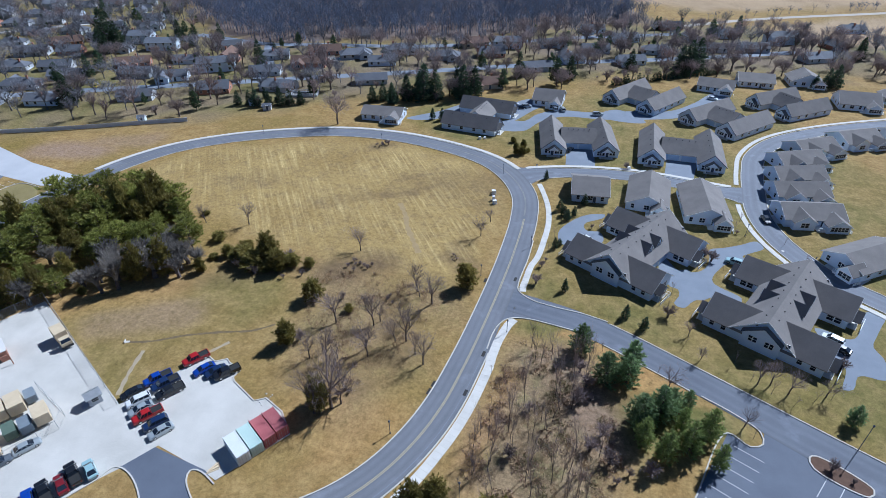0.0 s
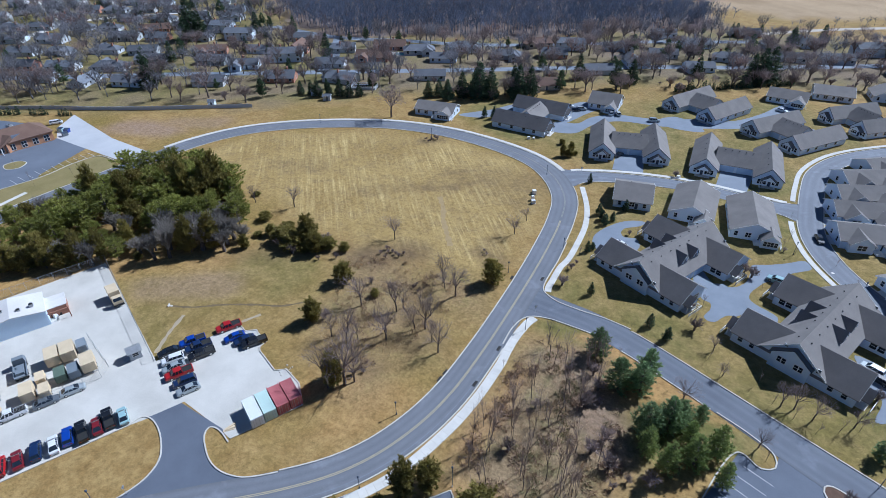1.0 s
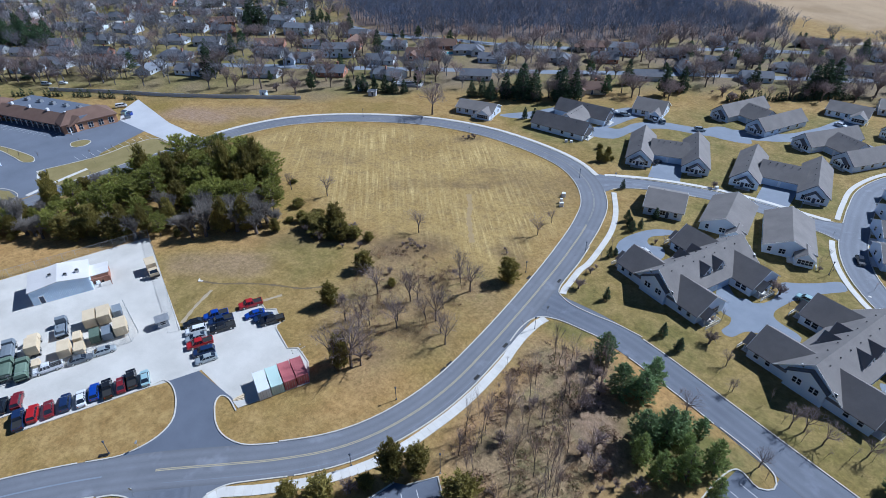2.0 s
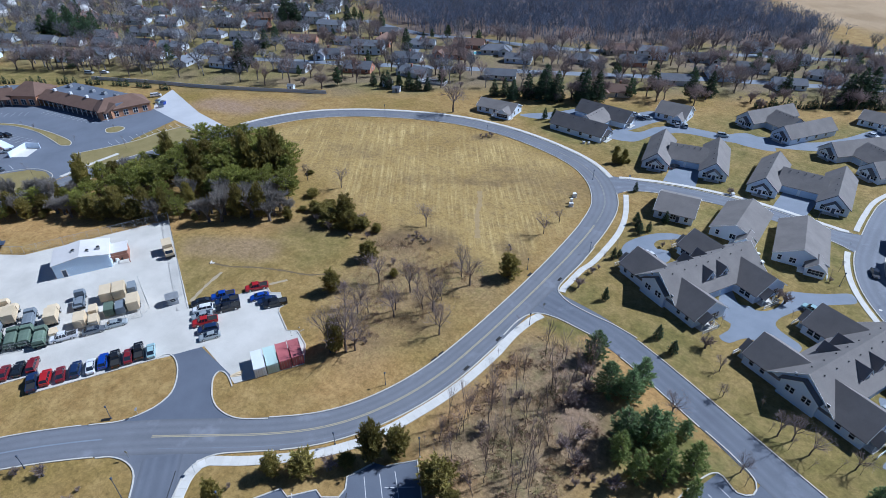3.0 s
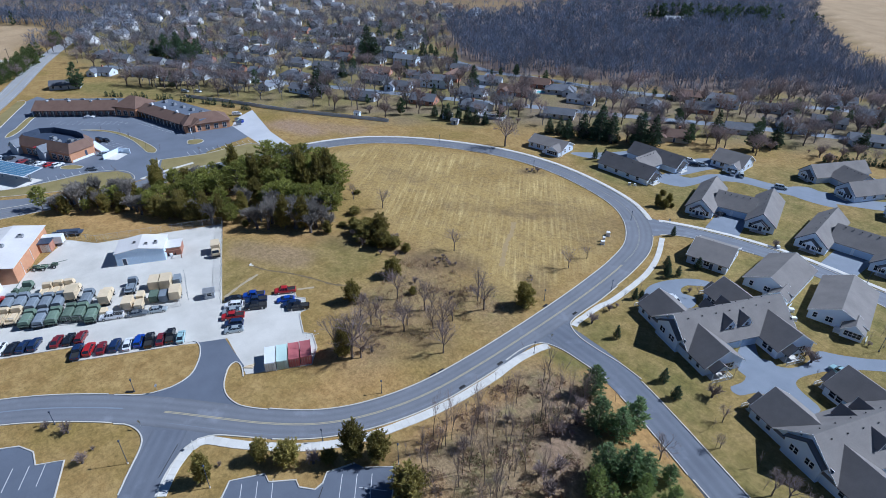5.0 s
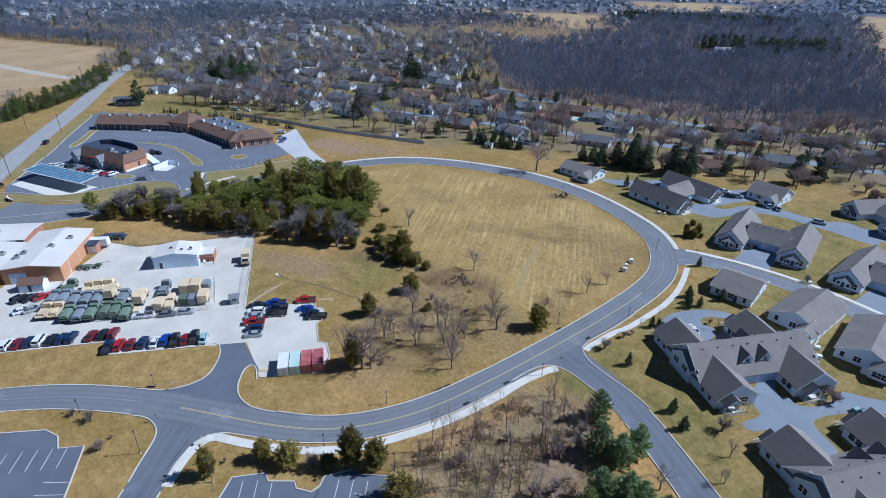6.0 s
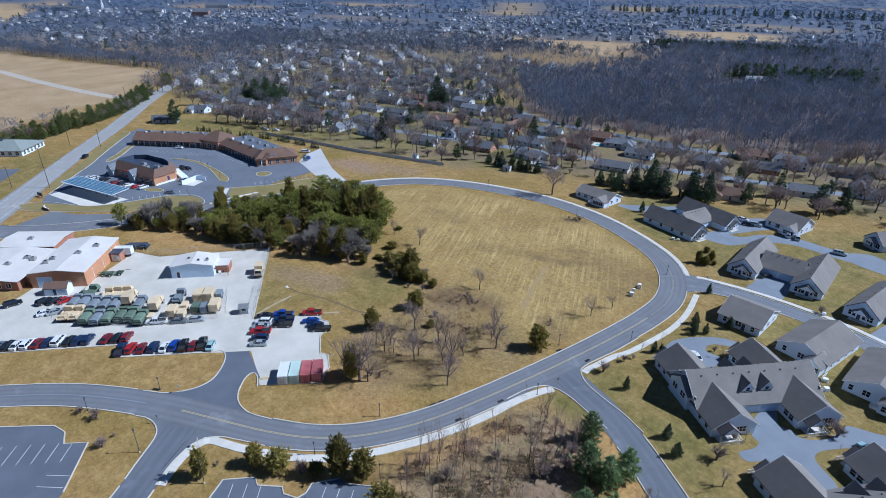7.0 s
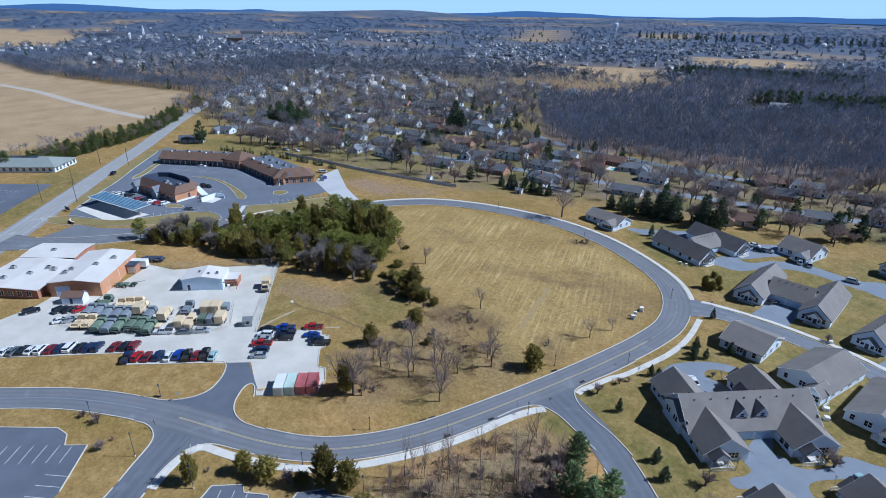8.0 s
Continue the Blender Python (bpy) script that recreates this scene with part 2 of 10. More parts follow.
SIDING_TAN = mat("tan_siding", (0.48, 0.42, 0.33), (0.58, 0.52, 0.42), 0.5, 5.0, 0.75, each=0.12)
SIDING_GREY = mat("grey_siding", (0.42, 0.44, 0.47), (0.52, 0.54, 0.57), 0.5, 5.0, 0.75, each=0.12)
BRICK = mat("red_brick", (0.30, 0.135, 0.085), (0.44, 0.22, 0.15), 0.5, 9.0, 0.9, bump=0.01, each=0.1)
BRICK_ORANGE = mat("orange_brick", (0.46, 0.22, 0.115), (0.60, 0.32, 0.18), 0.5, 9.0, 0.9, bump=0.01)
TRIM = mat("white_trim", (0.78, 0.78, 0.77), (0.84, 0.84, 0.83), 1.0, 8.0, 0.55)
BARGE = mat("dark_barge_board", (0.035, 0.050, 0.085), (0.065, 0.085, 0.130), 1.0, 8.0, 0.6)
GLASS = mat("dark_window_glass", (0.015, 0.02, 0.03), (0.03, 0.04, 0.055), 0.4, 2.0, 0.06)
# Skylight blue of shaded doors is put into this colour.
GARAGE = mat("skylit_garage_panel", (0.48, 0.60, 0.76), (0.56, 0.67, 0.82), 0.8, 6.0, 0.5)
WHITE_ROOF = mat("white_membrane_roof", (0.60, 0.565, 0.53), (0.78, 0.75, 0.715), 0.12, 3.0, 0.6)
METAL_GREY = mat("galvanised_metal", (0.38, 0.39, 0.40), (0.52, 0.53, 0.54), 1.0, 8.0, 0.45, 0.6)
# Steel walls, also tinted blue for skylight in shade.
STEEL_SIDING = mat("skylit_steel_siding", (0.62, 0.74, 0.88), (0.70, 0.81, 0.92), 0.5, 4.0, 0.5)
FENCE_BLUE = mat("pale_vinyl_fence", (0.52, 0.56, 0.62), (0.60, 0.64, 0.70), 0.5, 6.0, 0.6)
SOLAR = mat("blue_solar_panel", (0.10, 0.20, 0.30), (0.16, 0.30, 0.42), 0.6, 4.0, 0.25)
BARK = mat("grey_bark", (0.085, 0.066, 0.055), (0.165, 0.135, 0.115), 1.2, 12.0, 0.95, each=0.25)
TWIG = mat("bare_twigs", (0.225, 0.175, 0.162), (0.360, 0.288, 0.268), 0.15, 2.0, 0.95, each=0.25, island=0.3, thin=0.35)
# Twigs of the woods, with the blue of haze put into their colour.
HAZED_TWIG = mat("bare_woodland", (0.096, 0.120, 0.172), (0.180, 0.210, 0.282), 0.02, 0.3, 0.95, island=0.25, thin=0.25, tree=0.34, rust=(0.185, 0.160, 0.168))
GARDEN_TWIG = mat("bare_garden_trees", (0.172, 0.166, 0.182), (0.292, 0.284, 0.304), 0.1, 1.5, 0.95, island=0.2, thin=0.3, tree=0.35, rust=(0.290, 0.200, 0.175))
PINE = mat("yellow_green_pine_needles", (0.215, 0.238, 0.052), (0.420, 0.405, 0.105), 0.12, 1.5, 0.9, each=0.25, island=0.35, spec=0.25, thin=0.35)
SPRUCE = mat("blue_green_pine_needles", (0.160, 0.240, 0.105), (0.350, 0.430, 0.205), 0.2, 1.5, 0.9, each=0.2, island=0.35, spec=0.25, thin=0.35)
CEDAR = mat("bronze_cedar_foliage", (0.190, 0.168, 0.044), (0.375, 0.305, 0.086), 0.2, 1.5, 0.9, each=0.3, island=0.35, spec=0.25, thin=0.3)
PALE_TWIG = mat("pale_pinkish_twigs", (0.270, 0.205, 0.172), (0.420, 0.330, 0.285), 0.15, 2.0, 0.95, each=0.25, island=0.3, thin=0.4)
GREY_TWIG = mat("pale_grey_twigs", (0.225, 0.203, 0.178), (0.360, 0.325, 0.288), 0.15, 2.0, 0.95, each=0.25, island=0.3, thin=0.35)
LIGHT_PINE = mat("light_green_pine_needles", (0.190, 0.250, 0.075), (0.390, 0.430, 0.150), 0.2, 1.5, 0.9, each=0.2, island=0.35, spec=0.25, thin=0.35)
VERGE = mat("dormant_verge_grass", (0.185, 0.150, 0.048), (0.310, 0.248, 0.106), 0.15, 2.5, 0.95, bump=0.05)
GARDEN_PINE = mat("garden_pine_needles", (0.066, 0.112, 0.058), (0.145, 0.205, 0.100), 0.2, 1.5, 0.9, each=0.25, island=0.4, spec=0.25, thin=0.3)
DEEP = mat("dark_conifer_needles", (0.050, 0.082, 0.050), (0.110, 0.150, 0.080), 0.2, 1.5, 0.9, each=0.25, island=0.4, spec=0.25, thin=0.3)
BELT_PINE = mat("belt_pine_needles", (0.085, 0.120, 0.045), (0.200, 0.230, 0.080), 0.12, 1.5, 0.9, island=0.4, spec=0.25, thin=0.35)
STRAW = mat("dry_straw_grass", (0.46, 0.33, 0.20), (0.64, 0.50, 0.32), 0.3, 3.0, 0.95, island=0.35, thin=0.5)
RUBBER = mat("tyre_rubber", (0.018, 0.018, 0.018), (0.03, 0.03, 0.03), 2.0, 12.0, 0.85)
CHROME = mat("bright_metal", (0.60, 0.60, 0.61), (0.70, 0.70, 0.71), 1.0, 6.0, 0.3, 0.9)
TAN_PAINT = mat("desert_tan_paint", (0.60, 0.475, 0.30), (0.72, 0.59, 0.40), 0.6, 5.0, 0.75, each=0.1)
OLIVE_PAINT = mat("faded_olive_canvas", (0.100, 0.145, 0.105), (0.165, 0.220, 0.165), 0.5, 5.0, 0.85, each=0.25)
GREY_CANVAS = mat("grey_canvas", (0.16, 0.19, 0.22), (0.23, 0.26, 0.29), 0.5, 5.0, 0.85, each=0.15)
# Far woods with haze painted into the base colour, bluer for the farthest.
HAZED_WOOD = mat("hazed_far_wood", (0.096, 0.118, 0.164), (0.152, 0.178, 0.234), 0.004, 0.05, 0.95, tree=0.22)
FARTHEST_HAZED_WOOD = mat("hazed_farthest_wood", (0.070, 0.118, 0.215), (0.105, 0.160, 0.270), 0.003, 0.03, 0.95, tree=0.16)
FAR_WALL = mat("far_pale_walls", (0.36, 0.36, 0.37), (0.66, 0.66, 0.67), 0.02, 0.2, 0.7, island=0.35)
POOL = mat("pool_water", (0.16, 0.52, 0.58), (0.22, 0.60, 0.66), 0.5, 2.0, 0.05)
MULCH = mat("dark_mulch", (0.09, 0.05, 0.032), (0.16, 0.095, 0.062), 0.8, 8.0, 0.95, bump=0.03)
PAINTS = {
    "red": mat("red_car_paint", (0.36, 0.012, 0.014), (0.44, 0.02, 0.02), 0.5, 3.0, 0.3, coat=0.6),
    "maroon": mat("maroon_car_paint", (0.16, 0.012, 0.018), (0.22, 0.02, 0.025), 0.5, 3.0, 0.3, coat=0.6),
    "blue": mat("blue_car_paint", (0.012, 0.045, 0.30), (0.02, 0.07, 0.38), 0.5, 3.0, 0.3, coat=0.6),
    "navy": mat("navy_car_paint", (0.012, 0.025, 0.075), (0.02, 0.04, 0.11), 0.5, 3.0, 0.3, coat=0.6),
    "black": mat("black_car_paint", (0.010, 0.011, 0.014), (0.02, 0.022, 0.026), 0.5, 3.0, 0.25, coat=0.6),
    "white": mat("white_car_paint", (0.72, 0.73, 0.74), (0.80, 0.81, 0.82), 0.5, 3.0, 0.3, coat=0.6),
    "silver": mat("silver_car_paint", (0.42, 0.46, 0.47), (0.52, 0.56, 0.57), 0.5, 3.0, 0.3, 0.3, coat=0.6),
    "grey": mat("grey_car_paint", (0.15, 0.17, 0.19), (0.21, 0.23, 0.25), 0.5, 3.0, 0.3, 0.3, coat=0.6),
    "yellow": mat("yellow_car_paint", (0.62, 0.45, 0.02), (0.70, 0.52, 0.03), 0.5, 3.0, 0.3, coat=0.6),
    "teal": mat("pale_teal_car_paint", (0.30, 0.46, 0.48), (0.38, 0.54, 0.56), 0.5, 3.0, 0.3, coat=0.6),
}
BOX_WHITE = mat("white_container_paint", (0.66, 0.68, 0.69), (0.78, 0.80, 0.80), 0.4, 5.0, 0.6)
BOX_MINT = mat("mint_container_paint", (0.48, 0.62, 0.56), (0.58, 0.71, 0.65), 0.4, 5.0, 0.6)
BOX_RED = mat("faded_red_container_paint", (0.42, 0.105, 0.11), (0.52, 0.17, 0.17), 0.4, 5.0, 0.65)


# ---- mesh helpers ----
class Shape:
    """Vertices and faces of one mesh in the making."""

    def __init__(self):
        self.v, self.f = [], []

    def add(self, verts, faces):
        n = len(self.v)
        self.v += [tuple(p) for p in verts]
        self.f += [tuple(n + i for i in f) for f in faces]
        return self

    def box(self, x0, x1, y0, y1, z0, z1):
        v = [(x, y, z) for z in (z0, z1) for x, y in ((x0, y0), (x1, y0), (x1, y1), (x0, y1))]
        return self.add(v, [(3, 2, 1, 0), (4, 5, 6, 7), (0, 1, 5, 4), (1, 2, 6, 5), (2, 3, 7, 6), (3, 0, 4, 7)])

    def prism(self, pts, z0, z1):
        n = len(pts)
        v = [(x, y, z0) for x, y in pts] + [(x, y, z1) for x, y in pts]
        return self.add(v, [tuple(range(n - 1, -1, -1)), tuple(range(n, 2 * n))] + [(i, (i + 1) % n, n + (i + 1) % n, n + i) for i in range(n)])

    def hexa(self, low, high):
        """A solid between two four-cornered rings."""
        return self.add(list(low) + list(high), [(3, 2, 1, 0), (4, 5, 6, 7), (0, 1, 5, 4), (1, 2, 6, 5), (2, 3, 7, 6), (3, 0, 4, 7)])

    def tube(self, p, q, r0, r1, n=6):
        p, q = Vector(p), Vector(q)
        d = (q - p).normalized()
        a = d.orthogonal().normalized()
        b = d.cross(a)
        ring = [(math.cos(2 * math.pi * i / n), math.sin(2 * math.pi * i / n)) for i in range(n)]
        v = [p + (a * c + b * s) * r0 for c, s in ring] + [q + (a * c + b * s) * r1 for c, s in ring]
        return self.add(v, [(i, (i + 1) % n, n + (i + 1) % n, n + i) for i in range(n)] + [tuple(range(n - 1, -1, -1)), tuple(range(n, 2 * n))])

    def mesh(self, name, material, smooth=False):
        me = bpy.data.meshes.new(name)
        me.from_pydata(self.v, [], self.f)
        me.materials.append(material)
        if smooth:
            me.polygons.foreach_set("use_smooth", [True] * len(me.polygons))
        me.update()
        return me


def part(name, shape, material, parent=None, label="", at=None, smooth=False):
    """One mesh object from a Shape (or a ready mesh), under a thing or a part."""
    ob = new(name, shape if isinstance(shape, bpy.types.Mesh) else shape.mesh(name, material, smooth))
    if parent is not None:
        ob.parent = parent
    if at is not None:
        ob.matrix_basis = at
    if label:
        ob["label"] = label
    return ob


def thing(name, label, category, group="", at=None):
    ob = new(name)
    ob.empty_display_size = 0.5
    if at is not None:
        ob.matrix_basis = at
    return tagged(ob, label, category, group)


def structure(name, shape, material, label, category):
    return tagged(part(name, shape, material), label, category, kind="structure")


def spline(pts, step=1.5, closed=False):
    """A smooth line through points (of any width of tuple), sampled about every step metres."""
    p = [np.array(q, float) for q in pts]
    n = len(p)
    out = []
    for i in range(n if closed else n - 1):
        a, b = p[i], p[(i + 1) % n]
        before = p[i - 1] if (i or closed) else a - (b - a)
        after = p[(i + 2) % n] if (i + 2 < n or closed) else b + (b - a)
        k = max(2, int(np.linalg.norm((b - a)[:2]) / step))
        d0, d1, d2 = (max(np.linalg.norm((x - y)[:2]), 1e-3) ** 0.5 for x, y in ((a, before), (b, a), (after, b)))
        m0 = ((a - before) / d0 - (b - before) / (d0 + d1) + (b - a) / d1) * d1
        m1 = ((b - a) / d1 - (after - a) / (d1 + d2) + (after - b) / d2) * d1
        for j in range(k):
            t = j / k
            out.append((2 * t**3 - 3 * t**2 + 1) * a + (t**3 - 2 * t**2 + t) * m0 + (3 * t**2 - 2 * t**3) * b + (t**3 - t**2) * m1)
    if not closed:
        out.append(p[-1])
    return np.array(out)


def normals(line):
    """The unit vectors to the right of a line's way, point by point."""
    d = np.gradient(line[:, :2], axis=0)
    d /= np.linalg.norm(d, axis=1)[:, None] + 1e-9
    return np.stack([d[:, 1], -d[:, 0]], 1)


def strip(shape, left, right, z0, z1):
    """A flat strip between two lines of as many points, from z0 up to z1."""
    n = len(left)
    v = [(*p[:2], z1) for p in left] + [(*p[:2], z1) for p in right] + [(*p[:2], z0) for p in left] + [(*p[:2], z0) for p in right]
    f = []
    for i in range(n - 1):
        f += [(i, n + i, n + i + 1, i + 1), (i + 1, 2 * n + i + 1, 2 * n + i, i), (n + i, 3 * n + i, 3 * n + i + 1, n + i + 1)]
    f += [(0, 2 * n, 3 * n, n), (n - 1, 2 * n - 1, 4 * n - 1, 3 * n - 1)]
    return shape.add(v, f)


def runs(line, keep):
    """The stretches of a line whose points are kept."""
    out, now = [], []
    for p, k in zip(line, keep):
        if k:
            now.append(p)
        else:
            if len(now) > 1:
                out.append(np.array(now))
            now = []
    if len(now) > 1:
        out.append(np.array(now))
    return out


def kerb_on(shape, line, gaps=(), wide=0.26, high=0.17):
    keep = [all(math.hypot(p[0] - x, p[1] - y) > r for x, y, r in gaps) for p in line]
    for run in runs(line, keep):
        nn = normals(run)
        strip(shape, run[:, :2] - nn * wide / 2, run[:, :2] + nn * wide / 2, 0.0, high)


def inside(poly, x, y):
    """Whether points lie in a polygon (numpy arrays or numbers)."""
    x, y = np.asarray(x, float), np.asarray(y, float)
    hit = np.zeros(x.shape, bool)
    for (xa, ya), (xb, yb) in zip(poly, poly[1:] + poly[:1]):
        if ya != yb:
            hit ^= ((ya > y) != (yb > y)) & (x < (xb - xa) * (y - ya) / (yb - ya) + xa)
    return hit


def away(poly, x, y):
    """The distance to a polygon's edge, negative inside."""
    x, y = np.asarray(x, float), np.asarray(y, float)
    best = np.full(x.shape, 1e9)
    for (xa, ya), (xb, yb) in zip(poly, poly[1:] + poly[:1]):
        dx, dy = xb - xa, yb - ya
        t = np.clip(((x - xa) * dx + (y - ya) * dy) / (dx * dx + dy * dy), 0, 1)
        best = np.minimum(best, np.hypot(x - xa - t * dx, y - ya - t * dy))
    return np.where(inside(poly, x, y), -best, best)


def yawed(x, y, degrees, z=0.0):
    return pose(x, y, z, 0, 0, degrees)

# ---- the ground: one sheet to the horizon, with its cover ----
HAY = [(-40, 108), (-39, 128), (-41, 150), (-52, 170), (-70, 179), (-95, 181), (-120, 176), (-142, 165), (-160, 152), (-170, 138), (-168, 122),
       (-120, 110), (-98, 106), (-78, 104), (-62, 108)]
GREEN = [(-125, 60), (-92, 44), (-82, 64), (-66, 82), (-78, 92), (-100, 84), (-118, 72)]
THICKET = [(-20, 92), (-6, 94), (2, 84), (8, 70), (6, 55), (-8, 45), (-20, 52), (-22, 66), (-21, 84)]
BRUSH = [(-42, 75), (-38, 102), (-62, 104), (-82, 98), (-70, 80), (-60, 62), (-48, 58)]
SUBURB = [(-330, 95), (-266, 130), (-192, 175), (-125, 236), (-60, 285), (0, 318), (100, 350), (140, 420), (60, 440), (-10, 440), (-83, 395),
          (-115, 356), (-172, 327), (-212, 316), (-235, 290), (-292, 309), (-430, 412), (-440, 505), (-630, 500), (-930, 560), (-1020, 300), (-650, 110), (-480, 78)]
WOODS = [(-292, 311), (-235, 291), (-212, 320), (-172, 331), (-115, 360), (-83, 399), (-14, 440), (-36, 479), (-74, 518), (-108, 580), (-155, 674), (-230, 840), (-330, 1060), (-405, 1200), (-500, 1060), (-560, 860), (-440, 640), (-432, 414)]
FARM_WEST = [(-384, -40), (-436, 4), (-486, 46), (-640, 84), (-740, 12), (-912, -84), (-1120, -152), (-1300, -420), (-500, -330)]
FARM_NORTH = [(58, 452), (70, 413), (118, 418), (200, 440), (420, 520), (430, 640), (262, 596), (142, 520), (78, 472)]
FARM_BEYOND = [(-26, 512), (-64, 552), (-100, 615), (-150, 715), (-225, 880), (-325, 1095), (-400, 1250), (-200, 1520), (600, 1400), (600, 760), (300, 675), (142, 560), (20, 496)]
FARM_FAR = [(-500, 640), (-640, 880), (-730, 775), (-900, 710), (-940, 575), (-840, 700), (-700, 690)]
FARM_RIDGE = [(-850, 1160), (-660, 1320), (-520, 1150), (-690, 1000)]
FARM_WEST_FAR = [(-1500, -200), (-1490, -90), (-1900, -60), (-2300, -300), (-1800, -420)]


def rise(x, y):
    """The far country is raised to low hills to fit the horizon of the camera's view."""
    d = np.hypot(x + 50, y - 60)
    up = np.clip((d - 900) / 4000, 0, None) ** 1.35 * 64
    hill = np.clip((d - 2600) / 1800, 0, 1)
    bumps = 9 * np.sin(x * 0.0017 + 0.6) * np.sin(y * 0.0021 + 1.1) + 6 * np.sin(x * 0.0043 - y * 0.0031)
    ridge = 40 * np.exp(-(((x + 4150) / 330) ** 2 + ((y - 1900) / 560) ** 2))
    return up + hill * bumps + ridge * hill


def axis(lo, hi, start, end, fine):
    inner = np.arange(start, end + 0.1, fine)
    out, step, p = [], fine, start
    while p > lo:
        step *= 1.09
        p -= step
        out.append(max(p, lo))
    back, step, p = [], fine, inner[-1]
    while p < hi:
        step *= 1.09
        p += step
        back.append(min(p, hi))
    return np.concatenate([out[::-1], inner, back])


def build_ground():
    xs, ys = axis(-4900, 3500, -320, 90, 2.5), axis(-2500, 4900, -55, 330, 2.5)
    gx, gy = np.meshgrid(xs, ys)
    x, y = gx.ravel(), gy.ravel()
    z = rise(x, y)
    nx, ny = len(xs), len(ys)
    i = (np.arange(ny - 1)[:, None] * nx + np.arange(nx - 1)[None, :]).ravel()
    faces = np.stack([i, i + 1, i + nx + 1, i + nx], 1)
    me = bpy.data.meshes.new("ground")
    me.from_pydata(np.stack([x, y, z], 1).tolist(), [], faces.tolist())
    me.materials.append(GROUND)
    wob = 3.0 * np.sin(x * 0.21 + 1.3 * np.sin(y * 0.13)) + 2.0 * np.sin(y * 0.31 + x * 0.17)

    def capsules(rows):
        """How far each place lies within any of some broad strokes: ends, radius, amount."""
        out = np.zeros(len(x))
        for ax, ay, bx, by, r, k in rows:
            dx, dy = bx - ax, by - ay
            t = np.clip(((x - ax) * dx + (y - ay) * dy) / (dx * dx + dy * dy + 1e-9), 0, 1)
            d = np.hypot(x - ax - t * dx, y - ay - t * dy) + 0.35 * wob * min(1, r / 6)
            out = np.maximum(out, k * np.clip(1.5 - d / r, 0, 1))
        return out

    def soft(poly, blur, shift=1.0):
        return np.clip(0.5 - (away(poly, x, y) + shift * wob) / blur, 0, 1)
    hay = soft(HAY, 6, 0.5)
    green = 0.35 * soft(GREEN, 16, 0.6)
    plots = 0.5 + 0.5 * np.sin(x * 0.13 + 2.2 * np.sin(y * 0.05)) * np.sin(y * 0.11 - 1.7 * np.sin(x * 0.06))
    green = np.maximum(green, soft(SUBURB, 20) * np.clip(0.62 + 0.7 * plots, 0, 0.97))
    green = np.maximum(green, capsules(((-300, -12, -240, -38, 13, 0.55), (-360, 72, -320, 98, 15, 0.75), (-345, 88, -282, 118, 8, 0.65), (-215, 64, -196, 100, 10, 0.6), (-97, 82, -86, 84, 7, 0.62), (-84, 75, -84, 87, 6, 0.58), (-105, 53, -96, 50, 5, 0.5), (-120, 58, -108, 54, 4, 0.4), (-66, 80, -62, 82, 4, 0.5), (-88, 52, -80, 58, 3, 0.4), (-19, 96.5, -11, 97.5, 3.2, 0.9), (8, 76, 21, 84, 6, 0.95), (-238.5, 276, -224.5, 287, 9, 0.95), (-163.4, 231.3, -150.4, 239.3, 8, 0.9), (-273.6, 132.3, -243.6, 150.3, 10, 0.8), (-242.8, 173.4, -214.8, 189.4, 10, 0.8))))
    green = np.maximum(green, 0.8 * soft([(-24, 108), (80, 72), (112, 110), (62, 250), (30, 300), (-110, 225), (-90, 196), (-36, 188), (-22, 160)], 12, 0.5) * np.clip(0.35 + 0.8 * plots, 0, 1))
    litter = np.maximum.reduce([soft(THICKET, 7, 0.4), 0.62 * soft(BRUSH, 14), soft(WOODS, 12, 2.0), 0.5 * soft(SUBURB, 20) * np.clip(0.5 + 0.28 * np.sin(x * 0.045 + 2 * np.sin(y * 0.03)) + 0.28 * np.sin(y * 0.06 - x * 0.02), 0, 1)])
    far = np.clip((np.hypot(x + 50, y - 60) - 800) / 500, 0, 1)
    farm = np.maximum.reduce([soft(p, 10, 1.0) for p in (FARM_WEST, FARM_NORTH, FARM_BEYOND, FARM_FAR, FARM_RIDGE, FARM_WEST_FAR)])
    patch = np.sin(x * 0.0062 + 1.7 * np.sin(y * 0.0041)) * np.sin(y * 0.0055 + 1.1 * np.sin(x * 0.0037))
    farm = np.maximum(farm, far * np.clip((np.hypot(x, y) - 1300) / 500, 0, 1) * np.clip((patch - 0.50) * 6, 0, 1) * 0.8)
    litter = np.maximum(litter, far * (1 - farm))
    att = me.attributes.new("cover", "FLOAT_COLOR", "POINT")
    att.data.foreach_set("color", np.stack([hay, green, litter, farm], 1).astype(np.float32).ravel())
    # Haze tint of the far ground: grows with distance, except on farm fields.
    att = me.attributes.new("hazy_woodland", "FLOAT", "POINT")
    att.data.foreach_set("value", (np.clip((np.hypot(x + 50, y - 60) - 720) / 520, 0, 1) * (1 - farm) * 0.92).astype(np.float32))
